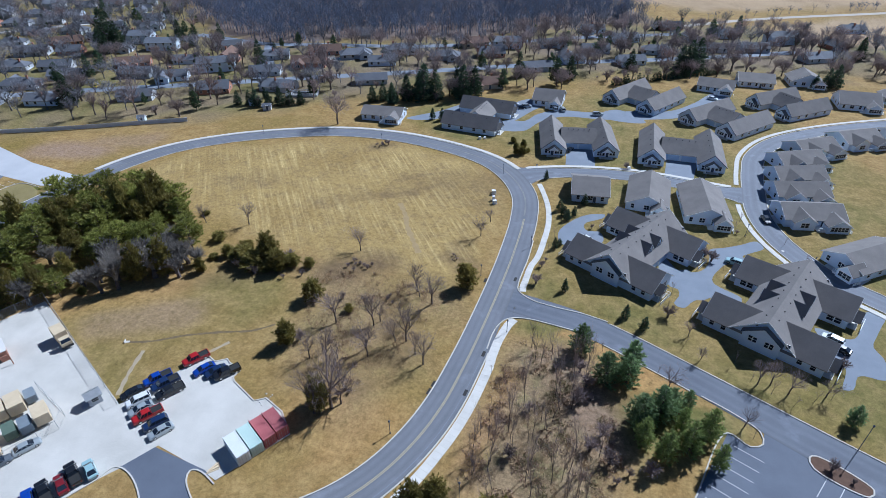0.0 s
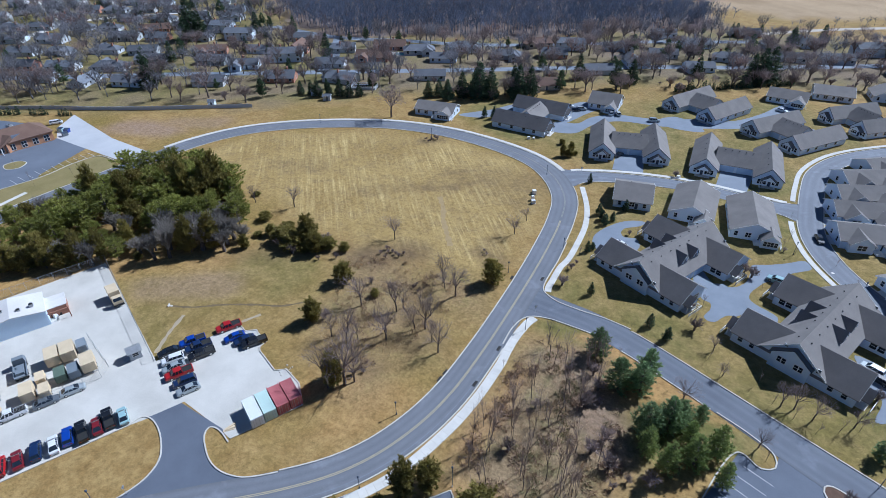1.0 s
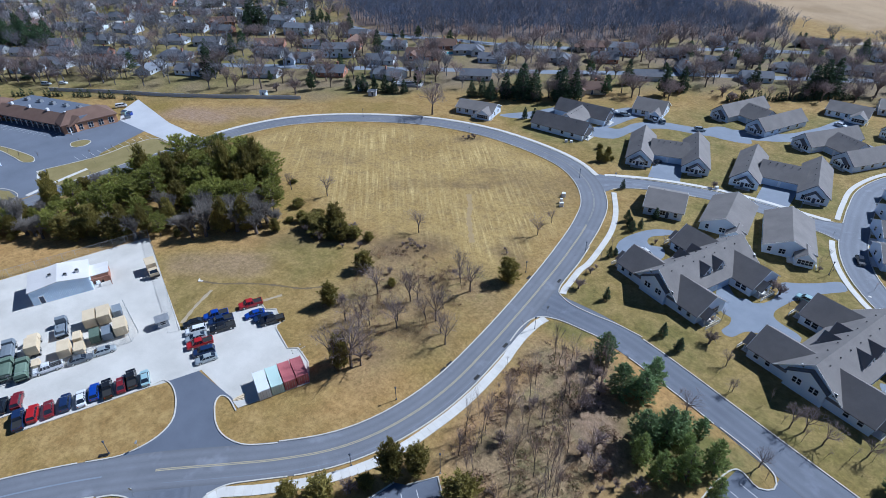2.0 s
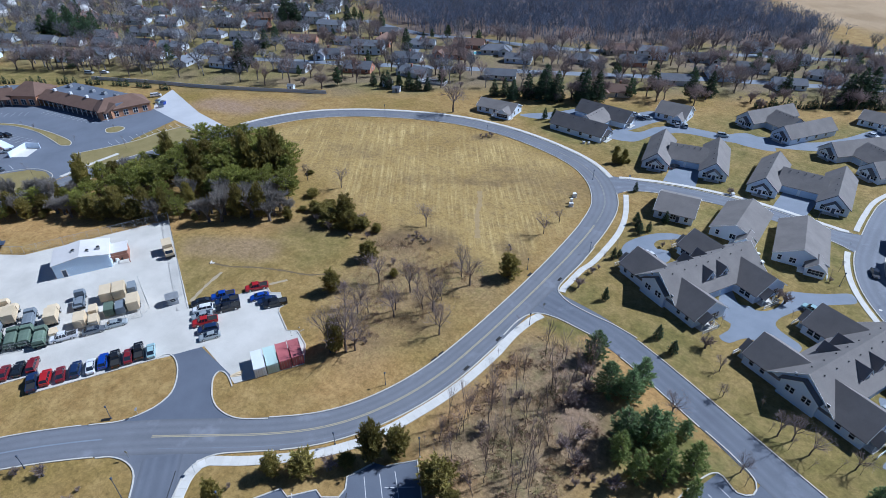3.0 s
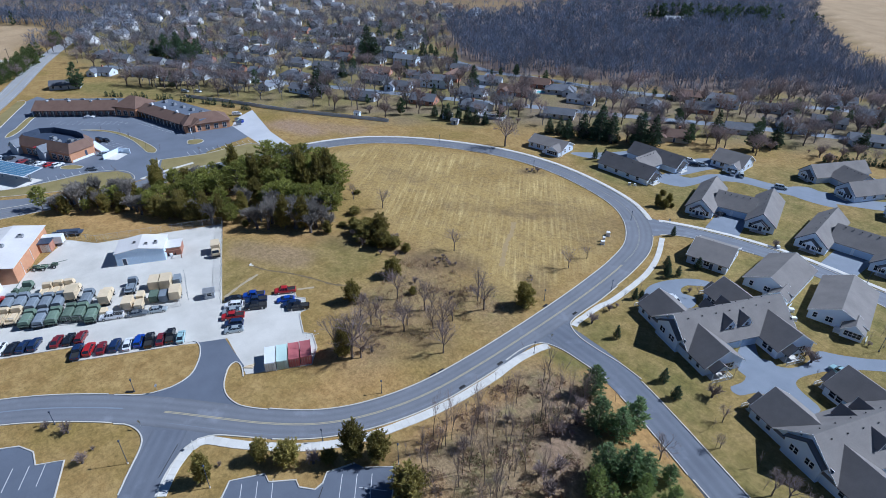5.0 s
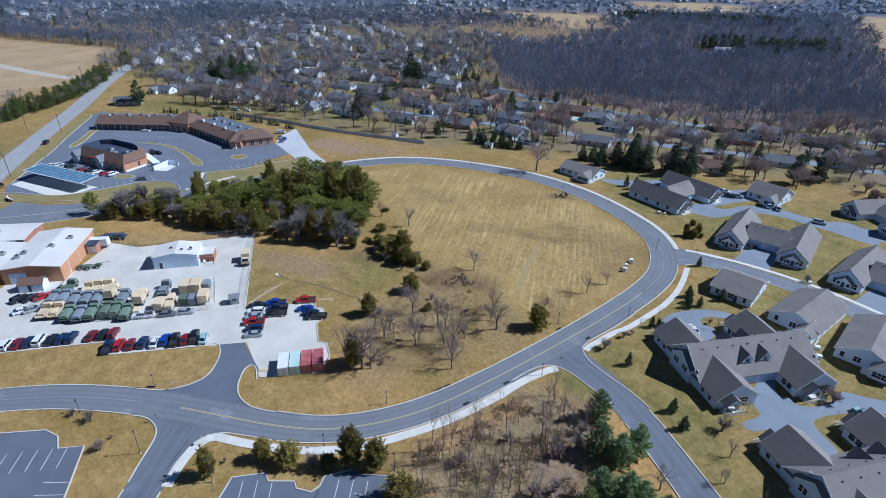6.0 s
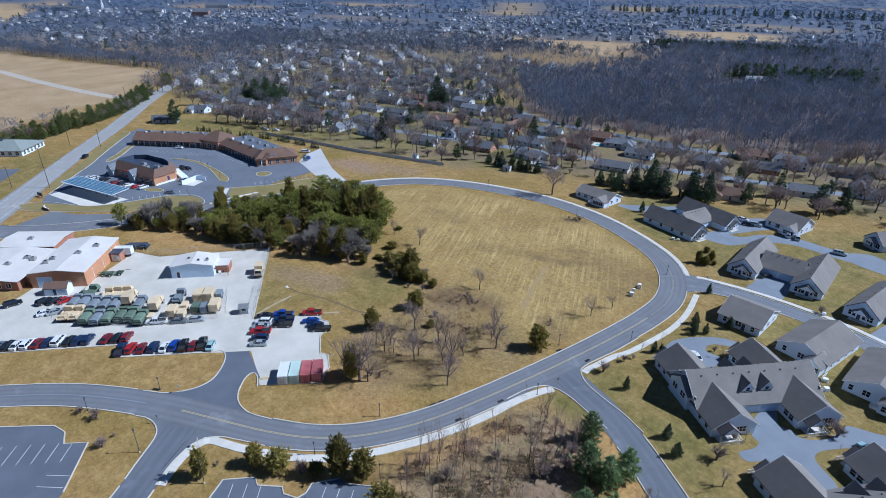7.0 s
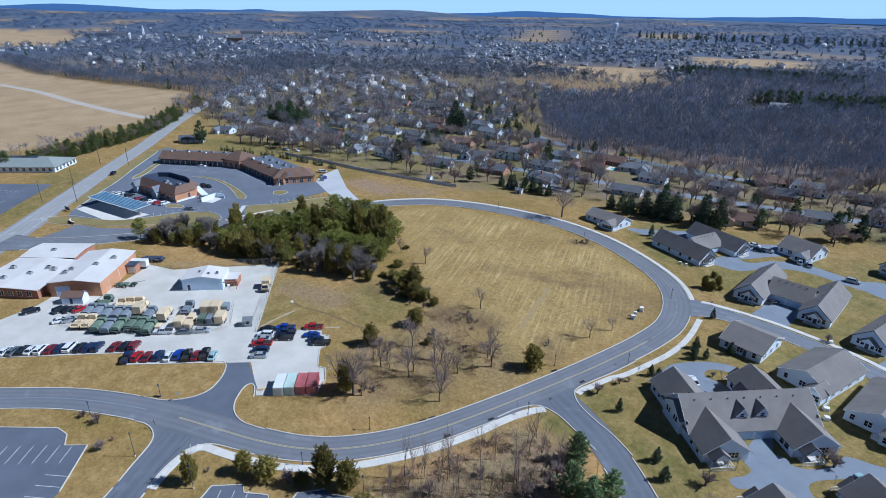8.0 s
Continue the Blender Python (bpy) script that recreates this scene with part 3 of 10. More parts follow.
    brown = capsules(((-137, 133, -124, 137, 5, 0.45), (-97, 131, -80, 142, 3.5, 0.45), (-80, 142, -71, 147, 2.6, 0.8), (-72, 156, -47, 164, 8, 0.5), (-60, 152, -46, 150, 6, 0.35), (-72, 100, -62, 108, 5, 1.0), (-46, 118, -40, 114, 3, 0.8), (-52, 62, -46, 66, 2.5, 0.6), (-58, 92, -52, 96, 2.5, 0.5), (-46, 123, -44, 126, 2.5, 0.6),
                      (-101, 176, -96, 180, 2.6, 0.9), (-108, 80, -96, 88, 4, 0.5), (-100, 93, -84, 97, 5, 0.5), (-62, 62, -50, 66, 3, 0.3), (-50, 84, -44, 82, 2.5, 0.6), (-48, 72, -40, 80, 2.5, 0.6), (-13, 62, -7, 80, 4, 0.3), (0, 74, 6, 82, 4, 0.6)))
    orange = capsules(((-176, 22, -150, 44, 8, 0.45), (-150, 42, -128, 62, 6, 0.5), (-128, 62, -110, 78, 6, 0.4), (-70, 40, -50, 58, 4, 0.3), (-44, 50, -36, 62, 4, 0.35), (-9, 97.8, 1, 96, 1.6, 0.9), (1, 95.2, 14, 90.8, 1.7, 0.9), (14, 90.6, 23, 87.2, 1.5, 0.8), (4, 91, 8, 89, 3, 0.7), (-20, 56, -18, 80, 2.6, 0.55), (-16, 50, -8, 50, 3, 0.5)))
    pink = capsules(((-114, 61, -98, 71, 5, 0.55), (-222, 128, -200, 134, 7, 0.9), (-205, 142, -190, 150, 6, 0.6), (-6, 84, 4, 70, 4, 0.6), (-14, 88, -8, 90, 3, 0.5)))
    # Tree shade painted into the ground: woods, gardens and far country.
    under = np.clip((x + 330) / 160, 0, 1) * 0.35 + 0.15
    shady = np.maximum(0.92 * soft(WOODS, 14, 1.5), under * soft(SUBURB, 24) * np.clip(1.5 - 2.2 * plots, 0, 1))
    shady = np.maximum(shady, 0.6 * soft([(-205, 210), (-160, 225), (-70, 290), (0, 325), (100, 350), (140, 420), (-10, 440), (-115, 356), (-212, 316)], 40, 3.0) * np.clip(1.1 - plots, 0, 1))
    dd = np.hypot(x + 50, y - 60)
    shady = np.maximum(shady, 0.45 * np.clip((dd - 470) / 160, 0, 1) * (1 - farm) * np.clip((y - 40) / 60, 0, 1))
    att = me.attributes.new("wear_and_shade", "FLOAT_COLOR", "POINT")
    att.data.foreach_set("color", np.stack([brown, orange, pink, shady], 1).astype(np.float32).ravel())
    me.update()
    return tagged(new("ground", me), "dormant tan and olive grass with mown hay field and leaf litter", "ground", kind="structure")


build_ground()

# ---- roads: centre line with widths, kerbs on both sides ----
MAIN = [(-111.5, -62.3, 7.8), (-98.5, -40.3, 7.8), (-87.5, -17.3, 7.8), (-79.2, -1.9, 7.7), (-69.8, 10.2, 7.7), (-60.6, 19.6, 7.9), (-50.4, 28.7, 7.9), (-43.9, 34.6, 7.8),
        (-37.5, 41.7, 7.6), (-33.3, 48.8, 7.5), (-30.1, 58.0, 7.5), (-28.4, 68, 7.5), (-28.0, 82, 7.4), (-28.3, 97, 7.4), (-28.9, 112, 7.6), (-29.9, 127, 7.9),
        (-32, 145, 8.2), (-35.5, 158.5, 8.4), (-43.4, 170.8, 8.6), (-54.5, 179.8, 8.4), (-71.5, 185.6, 8), (-96, 188.4, 8), (-120, 184.8, 8),
        (-142, 174.6, 8), (-160, 162, 8), (-173, 147.5, 8.4), (-180, 131, 8.6), (-182.5, 115, 8.6), (-184, 95, 8.4), (-186, 65, 8.4), (-185.5, 38, 8.4),
        (-189, 8, 9), (-197, -20, 12), (-204, -32, 18)]
SIDE = [(-29, 104.2, 7.8), (-25, 104.4, 7.8), (-22.3, 104.3, 7.8), (-18.5, 104.0, 7.8), (-10, 103.2, 7.6), (0, 100.6, 7.4), (10, 96.9, 7.4), (20, 92.9, 7.4),
        (35, 86.6, 8.0), (52, 79.6, 8.6), (80, 68, 9)]

SOUTH = [(-54.1, 19.6, 7), (-48.6, 15.2, 7), (-42.5, 10.4, 7), (-33.1, 2.9, 7), (-14.3, -12.0, 7)]
NORTHEAST = [(-40.5, 172.6, 15), (-36.5, 175.6, 10), (-32, 178, 8), (-25, 181, 7.2), (-14, 184.3, 7.0), (0, 186.4, 7.0), (14, 185.9, 7.0), (24, 185, 7.4), (29, 184.8, 10), (34, 184.5, 15)]
CRESCENT = [(110, 108, 7.2), (75, 127, 7.2), (62, 136, 7.2), (52, 142.5, 7.2), (44.2, 151.5, 7.2), (38.3, 162.5, 7.2), (35.3, 175, 7.2), (35, 189, 7.2), (35.4, 204, 7.2),
            (37, 218, 7.2), (44.5, 235, 7.2), (60, 252, 7.2), (90, 273.5, 7.2), (130, 294, 7.2), (220, 330, 7.2)]
HIGHWAY = [(60, -150, 13), (-100, -78, 13), (-160, -50, 13), (-207, -30.5, 13), (-253, -14, 12), (-306, 4.5, 11), (-371, 28.5, 11), (-457, 57, 11), (-560, 98, 11), (-720, 170, 11), (-980, 300, 11)]


def edges(ctrl, step=1.5):
    line = spline(ctrl, step)
    nn = normals(line)
    return line, line[:, :2] - nn * line[:, 2:3] / 2, line[:, :2] + nn * line[:, 2:3] / 2


def road(name, ctrl, material, label, z, gaps=(), kerb=True, step=1.5):
    line, left, right = edges(ctrl, step)
    bed = structure(name, strip(Shape(), left, right, 0.0, z), material, label, "road")
    n = len(left)
    bed.data.attributes.new("across", "FLOAT", "POINT").data.foreach_set("value", np.tile(np.repeat([-1.0, 1.0], n), 2).astype(np.float32))
    if kerb:
        k = Shape()
        for edge, side in ((left, "left"), (right, "right")):
            kerb_on(k, edge, [g[:3] for g in gaps if len(g) == 3 or g[3] == side])
        structure("kerb", k, KERB, "pale concrete kerb along the " + name.replace("_", " "), "kerb")
    return line, left, right


main_line, main_left, main_right = road("main_road", MAIN, MAIN_ASPHALT, "grey asphalt road with double yellow line curving round a field", 0.06,
                                        [(-59.2, 25.4, 17.1, "left"), (-51.4, 22.4, 16.1, "right"), (-25.6, 109.8, 23.5, "right"), (-37.6, 174.2, 6.0), (-188, 113, 8.5), (-190, 50, 6.5), (-203, -32, 12)])
road("side_road", SIDE, SIDE_ASPHALT, "grey asphalt side road with concrete kerbs", 0.052, [(-29, 104.2, 27.4), (22.0, 88.0, 2.6), (30, 82, 10), (44, 76, 10), (60, 70, 12), (80, 60, 14)])
road("south_drive", SOUTH, SIDE_ASPHALT, "asphalt drive leading off the main road", 0.052, [(-54.1, 19.6, 15.3)])
road("close_road", NORTHEAST, STREET_ASPHALT, "grey asphalt residential street with concrete kerbs", 0.050, [(-41, 172.5, 5.0), (-37, 165, 4.0), (-44, 180, 3.0), (34, 184.5, 5), (34.5, 193, 4.5), (34.5, 177, 4.5), (-2, 183, 5.5), (9.5, 182.5, 4.5), (20, 181.7, 3)])
road("crescent_road", CRESCENT, STREET_ASPHALT, "grey asphalt residential street bending past houses", 0.056, [(31.5, 184.8, 5.2)])
road("highway", HIGHWAY, HIGHWAY_ASPHALT, "pale worn asphalt highway", 0.045, kerb=False, step=6)


def lines_on(ctrl, offsets, wide, z, a, b, dash=0.0, step=1.0):
    """Painted lines along a road from fraction a to b of its length."""
    line = spline(ctrl, step)
    n = len(line)
    line = line[int(a * n):int(b * n)]
    nn = normals(line)
    s = Shape()
    for off in offsets:
        mid = line[:, :2] + nn * off
        if dash:
            for i in range(0, len(mid) - int(dash), int(dash * 3)):
                j = i + int(dash) + 1
                strip(s, mid[i:j] - nn[i:j] * wide / 2, mid[i:j] + nn[i:j] * wide / 2, z - 0.01, z)
        else:
            strip(s, mid - nn * wide / 2, mid + nn * wide / 2, z - 0.01, z)
    return s


def part_way(ctrl, x, y):
    """How far along a road the place nearest to x, y lies, as a fraction."""
    line = spline(ctrl, 1.0)
    return int(np.argmin(np.hypot(line[:, 0] - x, line[:, 1] - y))) / len(line)


structure("centre_line", lines_on(MAIN, (-0.15, 0.15), 0.2, 0.066, part_way(MAIN, -60, 21), part_way(MAIN, -32, 145)), YELLOW, "worn double yellow line on the main road", "road marking")
structure("faded_centre_line", lines_on(MAIN, (0.0,), 0.32, 0.066, 0.0, part_way(MAIN, -66, 15)), DRIVE, "faded pale centre line on the main road", "road marking")
structure("faded_loop_line", lines_on(MAIN, (-0.14, 0.14), 0.13, 0.066, part_way(MAIN, -32.2, 146.5), 0.98), FADED, "nearly worn-off centre line round the field", "road marking")
structure("lane_line", lines_on(MAIN, (2.75,), 0.07, 0.066, 0.17, 0.30), DRIVE, "faded white edge line on the main road", "road marking")
structure("highway_line", lines_on(HIGHWAY, (-0.2, 0.2), 0.16, 0.051, 0.0, 1.0, step=6), YELLOW, "double yellow line on the highway", "road marking")
structure("highway_edge_line", lines_on(HIGHWAY, (-4.2, 4.2), 0.15, 0.051, 0.0, 1.0, step=6), WHITE_LINE, "white edge lines on the highway", "road marking")


# ---- paved yards and lots ----
YARD = [(-118, -46), (-137, -14), (-143, -9), (-137, 4.5), (-151, 16.5), (-158, 17), (-146.4, 26.4), (-134, 61.8), (-89.4, 44.2), (-82.6, 61.8), (-79.4, 60.8), (-77.4, 62.4), (-76.2, 61.7), (-72.6, 60.8), (-72.7, 58.6), (-71.7, 57.7),
        (-64.5, 54.9), (-62.6, 56.4), (-57.5, 54.7), (-53, 50.8), (-59.6, 37.8), (-63.4, 38.5), (-74.6, 39.6), (-77, 33.9), (-79.2, 30.2), (-89.2, 9.0), (-94.3, 11.4), (-98.3, 2.4), (-108, -20)]
ENTRY = [(-78.7, 32.9), (-77.1, 33.5), (-74.1, 32.9), (-70.2, 30.8), (-67.3, 28.1), (-66.3, 24.7), (-66.7, 21.3), (-67.9, 18.2), (-71.7, 13.7), (-68.8, 13), (-59.1, 20.9), (-50.4, 29), (-44.3, 35.8), (-46.6, 37), (-48.8, 35), (-51.4, 33.1), (-54.3, 32.2), (-56.9, 32.1), (-59.6, 32.8), (-62.3, 34.3), (-64.5, 36), (-65.1, 37.6), (-64, 38.2), (-62, 38), (-59.3, 37.1), (-62.6, 38.7), (-74.8, 39.1), (-77.3, 33.9)]
LOT_SOUTHWEST = [(-92, -46), (-74.8, -15), (-68.7, -3.9), (-65.4, -2.0), (-61.6, -2.2), (-59.4, 2.1), (-47.5, -2.3), (-34, -12), (-50, -52)]
LOT_SOUTH = [(-31, 20), (-35, 24), (-32.3, 29.6), (-30.2, 29.4), (-27.4, 33.4), (-25.7, 33.1), (-23.4, 35), (-23.7, 36.8), (-25.2, 38.5), (-23.6, 43.6), (-21.5, 44.5), (-18, 49), (-12.4, 44), (-7, 38), (-2, 24), (-18, 6)]
LOT_EAST = [(24.6, 81.6), (19.1, 65.2), (12, 46), (40, 30), (75, 45), (82, 66), (52, 77), (36, 83.5), (31.2, 85.0), (30.6, 81.2), (28.4, 79.8)]
PAD = [(-254, 126), (-245, 113), (-234, 106.5), (-217.7, 106), (-194, 105.5), (-187, 109), (-187, 116), (-191, 116), (-214, 117.5)]
SHOP_LOT = [(-348, 34.6), (-327, 27.2), (-303, 18.2), (-280, 10.2), (-260.6, 1.7), (-247, -3.6), (-236, -9), (-225, -10), (-208, 8), (-197, 30), (-191, 46), (-190, 60), (-196, 74), (-206, 84), (-214, 108), (-234, 106.5), (-236, 88), (-262, 84), (-290, 68), (-318, 46), (-344, 45), (-356, 41)]
WEST_LOT = [(-240, -38), (-288, -20), (-302, -46), (-330, -60), (-300, -120), (-230, -90)]


def paved(name, pts, material, z, label, category="pavement"):
    return structure(name, Shape().prism(pts, 0.0, z), material, label, category)


paved("gravel_yard", YARD, GRAVEL, 0.030, "pale gravel and concrete depot yard")
paved("yard_entry", ENTRY, ASPHALT_DARK, 0.040, "dark asphalt entry to the depot yard")
paved("south_junction", [(-65.2, 11.9), (-56.5, 20), (-41.7, 34.5), (-39.6, 33.4), (-43.7, 29.5), (-47.1, 25.9), (-48.1, 23.4), (-47.8, 20.6), (-46.2, 18.2), (-43.8, 15.8), (-40.2, 13), (-44.9, 7.8), (-48.2, 10.1), (-51, 12.2), (-53.1, 13.7), (-55, 14.6), (-56.9, 14.8), (-59.1, 14.4), (-61.4, 13.2), (-63.1, 11.4)], SIDE_PATCH, 0.046, "asphalt mouth of the drive at the main road")
paved("side_junction", [(-26.1, 87.5), (-25.8, 104.4), (-28.3, 134.2), (-26.1, 133.2), (-25.2, 123.5), (-25, 116), (-24.7, 111.6), (-24, 109.2), (-22.2, 107.8), (-19.3, 106.6), (-13.5, 106.1), (-7.3, 106.1), (-1, 105.3), (-5.9, 99.3), (-12.2, 99.5), (-18.6, 99.5), (-22.2, 98.6), (-23.8, 97.4), (-24.8, 95.3), (-25.3, 91.7), (-25, 86.3)], SIDE_PATCH, 0.044, "asphalt mouth of the side road at the main road")
paved("car_park_southwest", LOT_SOUTHWEST, ASPHALT_DARK, 0.032, "dark asphalt car park with white bay lines")
paved("car_park_south", LOT_SOUTH, ASPHALT_DARK, 0.032, "dark asphalt car park beside evergreens")
paved("car_park_east", LOT_EAST, ASPHALT_DARK, 0.034, "dark asphalt car park with white bay lines")
paved("concrete_pad", PAD, PAD_CONCRETE, 0.036, "pale concrete service road behind the shops")
paved("shop_car_park", SHOP_LOT, STREET_LOT, 0.033, "dark asphalt car park between the shops")
paved("west_car_park", WEST_LOT, ASPHALT_DARK, 0.031, "asphalt car park beside the highway")
paved("shop_access_road", [(-214, -6), (-205, 3), (-194, 24), (-188, 44), (-181, 44), (-184, 10), (-192, -14), (-200, -22)], ASPHALT, 0.028, "asphalt access road to the shops")


def kerb_round(pts, label, closed=False, wide=0.26, smooth=True):
    line = spline(pts + ([pts[0]] if closed and not smooth else []), 1.0, closed and smooth) if smooth else np.array(pts + ([pts[0]] if closed else []), float)
    if closed and smooth:
        line = np.vstack([line, line[:1]])
    s = Shape()
    kerb_on(s, line, (), wide)
    return structure("kerb", s, KERB, label, "kerb")


kerb_round([(-100, -1.6), (-98.3, 2.4), (-94.3, 11.4)], "pale kerb at the edge of the depot parking row", smooth=False)
kerb_round([(-118, -45), (-108, -20), (-100, -1.6)], "pale kerb at the edge of the depot parking row", smooth=False)
kerb_round([(-94.3, 11.4), (-89.2, 9.0), (-79.2, 30.2)], "pale kerb at the edge of the depot parking bays", smooth=False)
kerb_round([(-79.2, 30.2), (-78.7, 32.9), (-77.1, 33.5), (-74.1, 32.9), (-70.2, 30.8), (-67.3, 28.1), (-66.3, 24.7), (-66.7, 21.3), (-67.9, 18.2), (-71.7, 13.7)], "pale kerb curving round the yard entry")
kerb_round([(-59.3, 37.1), (-62, 38), (-64, 38.2), (-65.1, 37.6), (-64.5, 36), (-62.3, 34.3), (-59.6, 32.8), (-56.9, 32.1), (-54.3, 32.2), (-51.4, 33.1), (-48.8, 35), (-46.6, 37)], "pale kerb curving round the yard entry")
kerb_round([(-63.1, 11.4), (-61.4, 13.2), (-59.1, 14.4), (-56.9, 14.8), (-55, 14.6), (-53.1, 13.7), (-51, 12.2), (-48.2, 10.1), (-44.9, 7.8)], "pale kerb curving into the drive")
kerb_round([(-39.6, 33.4), (-43.7, 29.5), (-47.1, 25.9), (-48.1, 23.4), (-47.8, 20.6), (-46.2, 18.2), (-43.8, 15.8), (-40.2, 13)], "pale kerb curving into the drive")
kerb_round([(-25, 86.3), (-25.3, 91.7), (-24.8, 95.3), (-23.8, 97.4), (-22.2, 98.6), (-18.6, 99.5), (-12.2, 99.5), (-5.9, 99.3)], "pale kerb curving into the side road")
kerb_round([(-26.1, 133.2), (-25.2, 123.5), (-25, 116), (-24.7, 111.6), (-24, 109.2), (-22.2, 107.8), (-19.3, 106.6), (-13.5, 106.1), (-7.3, 106.1), (-1, 105.3)], "pale kerb curving into the side road")
kerb_round([(-82.6, 61.8), (-79.4, 60.8), (-77.4, 62.4), (-76.2, 61.7), (-72.6, 60.8), (-72.7, 58.6), (-71.7, 57.7), (-64.5, 54.9), (-62.6, 56.4), (-57.5, 54.7), (-53, 50.8), (-59.6, 37.8)], "pale kerb round the depot yard corner", smooth=False)
kerb_round([(-92, -46), (-74.8, -15), (-68.7, -3.9), (-65.4, -2.0), (-61.6, -2.2), (-59.4, 2.1), (-47.5, -2.3)], "pale kerb round the car park", smooth=False)
kerb_round([(-31, 20), (-35, 24), (-32.3, 29.6), (-30.2, 29.4), (-27.4, 33.4), (-25.7, 33.1), (-23.4, 35), (-23.7, 36.8), (-25.2, 38.5), (-23.6, 43.6)], "pale kerb round the car park planting", smooth=False)
kerb_round([(-21.5, 44.5), (-18, 49), (-12.4, 44), (-7, 38)], "pale kerb round the car park", smooth=False)
kerb_round([(19.1, 65.2), (24.6, 81.6), (28.4, 79.8), (30.6, 81.2), (30.3, 84), (26, 86.8), (19.8, 89.3)], "pale kerb round the car park corner")
kerb_round([(-230, -20), (-221, -16), (-206, 7.6), (-196.6, 29), (-190.6, 44), (-193.5, 50), (-200, 50.5), (-206.5, 47.5), (-211, 38), (-211, 22), (-213, 8), (-228, -9)], "pale kerb round a grass verge by the shops", closed=True)
paved("shop_verge", [(-221, -16), (-206, 7.6), (-196.6, 29), (-190.9, 44), (-193.6, 49.6), (-200, 50), (-206, 47), (-210.6, 38), (-210.6, 22), (-212.6, 8.4), (-227, -9.5), (-229, -18)], VERGE, 0.06, "dormant grass verge by the shops", "verge")
paved("canopy_pad", [(-237.8, -7.3), (-244, 2), (-214.5, 22.4), (-208.5, 8)], CONCRETE, 0.046, "pale concrete pad under a solar canopy")


def island(name, pts, label, material=MULCH, top=0.12):
    line = spline(pts, 0.7, True)
    structure(name, Shape().prism([tuple(p[:2]) for p in line], 0.0, top), material, label, "traffic island")
    kerb_round(pts, "pale kerb round a planted island", closed=True)


island("planted_island", [(38.2, 81.2), (39.4, 82.0), (47.6, 78.0), (46.6, 76.2), (38.6, 79.0)], "long planted island with pale kerb in a car park")
island("grass_island", [(-273, 47), (-262, 56), (-252, 60), (-242, 62), (-230, 62.6), (-220.5, 63), (-218.6, 65), (-222, 66.8), (-236.2, 65.7), (-247, 63.4), (-258.1, 60.2), (-268, 54)], "long curving grass island with pale kerb before the shops", VERGE)
island("grass_island", [(-225.6, 30.5), (-222.6, 30), (-218.6, 36), (-220, 37.4), (-224.6, 34.4)], "small grass island with pale kerb beside the store", VERGE)
island("grass_island", [(-225.5, 82), (-224.5, 86.4), (-220.6, 87.4), (-218.2, 83.4), (-220.4, 80.4)], "rounded grass island with pale kerb before the shops", VERGE)
island("grass_island", [(-281.7, 17.6), (-287.9, 19), (-294, 22.6), (-309.3, 29.2), (-316.4, 34), (-315.4, 36), (-308, 32), (-292, 25.4), (-283, 20)], "narrow kerbed grass island along the shop drive", VERGE)
paved("bin_yard_floor", [(-223.4, 46.4), (-232.6, 52.6), (-224.3, 55.6), (-219.4, 50.3)], CONCRETE, 0.05, "pale concrete floor beside the store")
paved("shop_walk", [(-208.6, 62.2), (-199, 58.2), (-188.6, 56.2), (-184.0, 57.6), (-184.4, 59.0), (-189, 58.2), (-199, 60.2), (-208.2, 64.2)], CONCRETE, 0.06, "pale concrete path across the grass by the shops")
paved("grove_verge", [(-208, 65), (-205.4, 74), (-203.4, 84), (-204.4, 95), (-202.4, 104), (-194, 104.6), (-188.4, 100), (-188.4, 80), (-190, 66), (-191.4, 61.4), (-200, 61.8)], VERGE, 0.05, "dormant grass verge between the shops and the road", "verge")
kerb_round([(-208.6, 62), (-208, 65), (-205.4, 74), (-203.4, 84), (-204.4, 95), (-202.4, 104), (-194, 104.8)], "pale kerb along the grass by the shops")
paved("highway_verge", [(-247, -4.1), (-260.6, 1.4), (-280, 9.9), (-303, 17.9), (-327, 26.9), (-346, 33.8), (-350, 30.4), (-329.8, 21.7), (-305.7, 12.5), (-282.5, 4.9), (-260.1, -4.1), (-244, -9.5)], VERGE, 0.07, "grass strip between the highway and the shop car park", "verge")
kerb_round([(-238.5, -7.6), (-247, -3.9), (-260.6, 1.5), (-280, 10), (-303, 18), (-327, 27), (-346, 34), (-350.4, 33.6), (-351, 30.6)], "pale kerb along the highway verge")
TRACK = mat("pale_dusty_track", (0.42, 0.37, 0.31), (0.52, 0.46, 0.39), 0.05, 1.0, 0.95)
_track = spline([(-783, -106, 9), (-700, -62, 9), (-600, -22, 9), (-497, 26, 9), (-470, 44, 9)], 8)
structure("farm_track", strip(Shape(), _track[:, :2] - normals(_track) * 4.5, _track[:, :2] + normals(_track) * 4.5, 0.0, 0.02), TRACK, "pale farm track across the bare field", "road")
_track = spline([(-2, 430, 6), (30, 460, 6), (68, 488, 6), (142, 532, 6), (260, 610, 6)], 6)
structure("field_road", strip(Shape(), _track[:, :2] - normals(_track) * 3.0, _track[:, :2] + normals(_track) * 3.0, 0.0, 0.02), TRACK, "pale narrow road beside a farm field", "road")


def bay_lines(name, start, along, across, count, pitch, length, label, z=0.040):
    s = Shape()
    a, c = Vector(along).normalized(), Vector(across).normalized()
    for i in range(count):
        p = Vector(start) + a * pitch * i
        q = p + c * length
        w = a * 0.06
        s.prism([tuple(p - w), tuple(q - w), tuple(q + w), tuple(p + w)], 0.0, z)
    return structure(name, s, WHITE_LINE, label, "road marking")


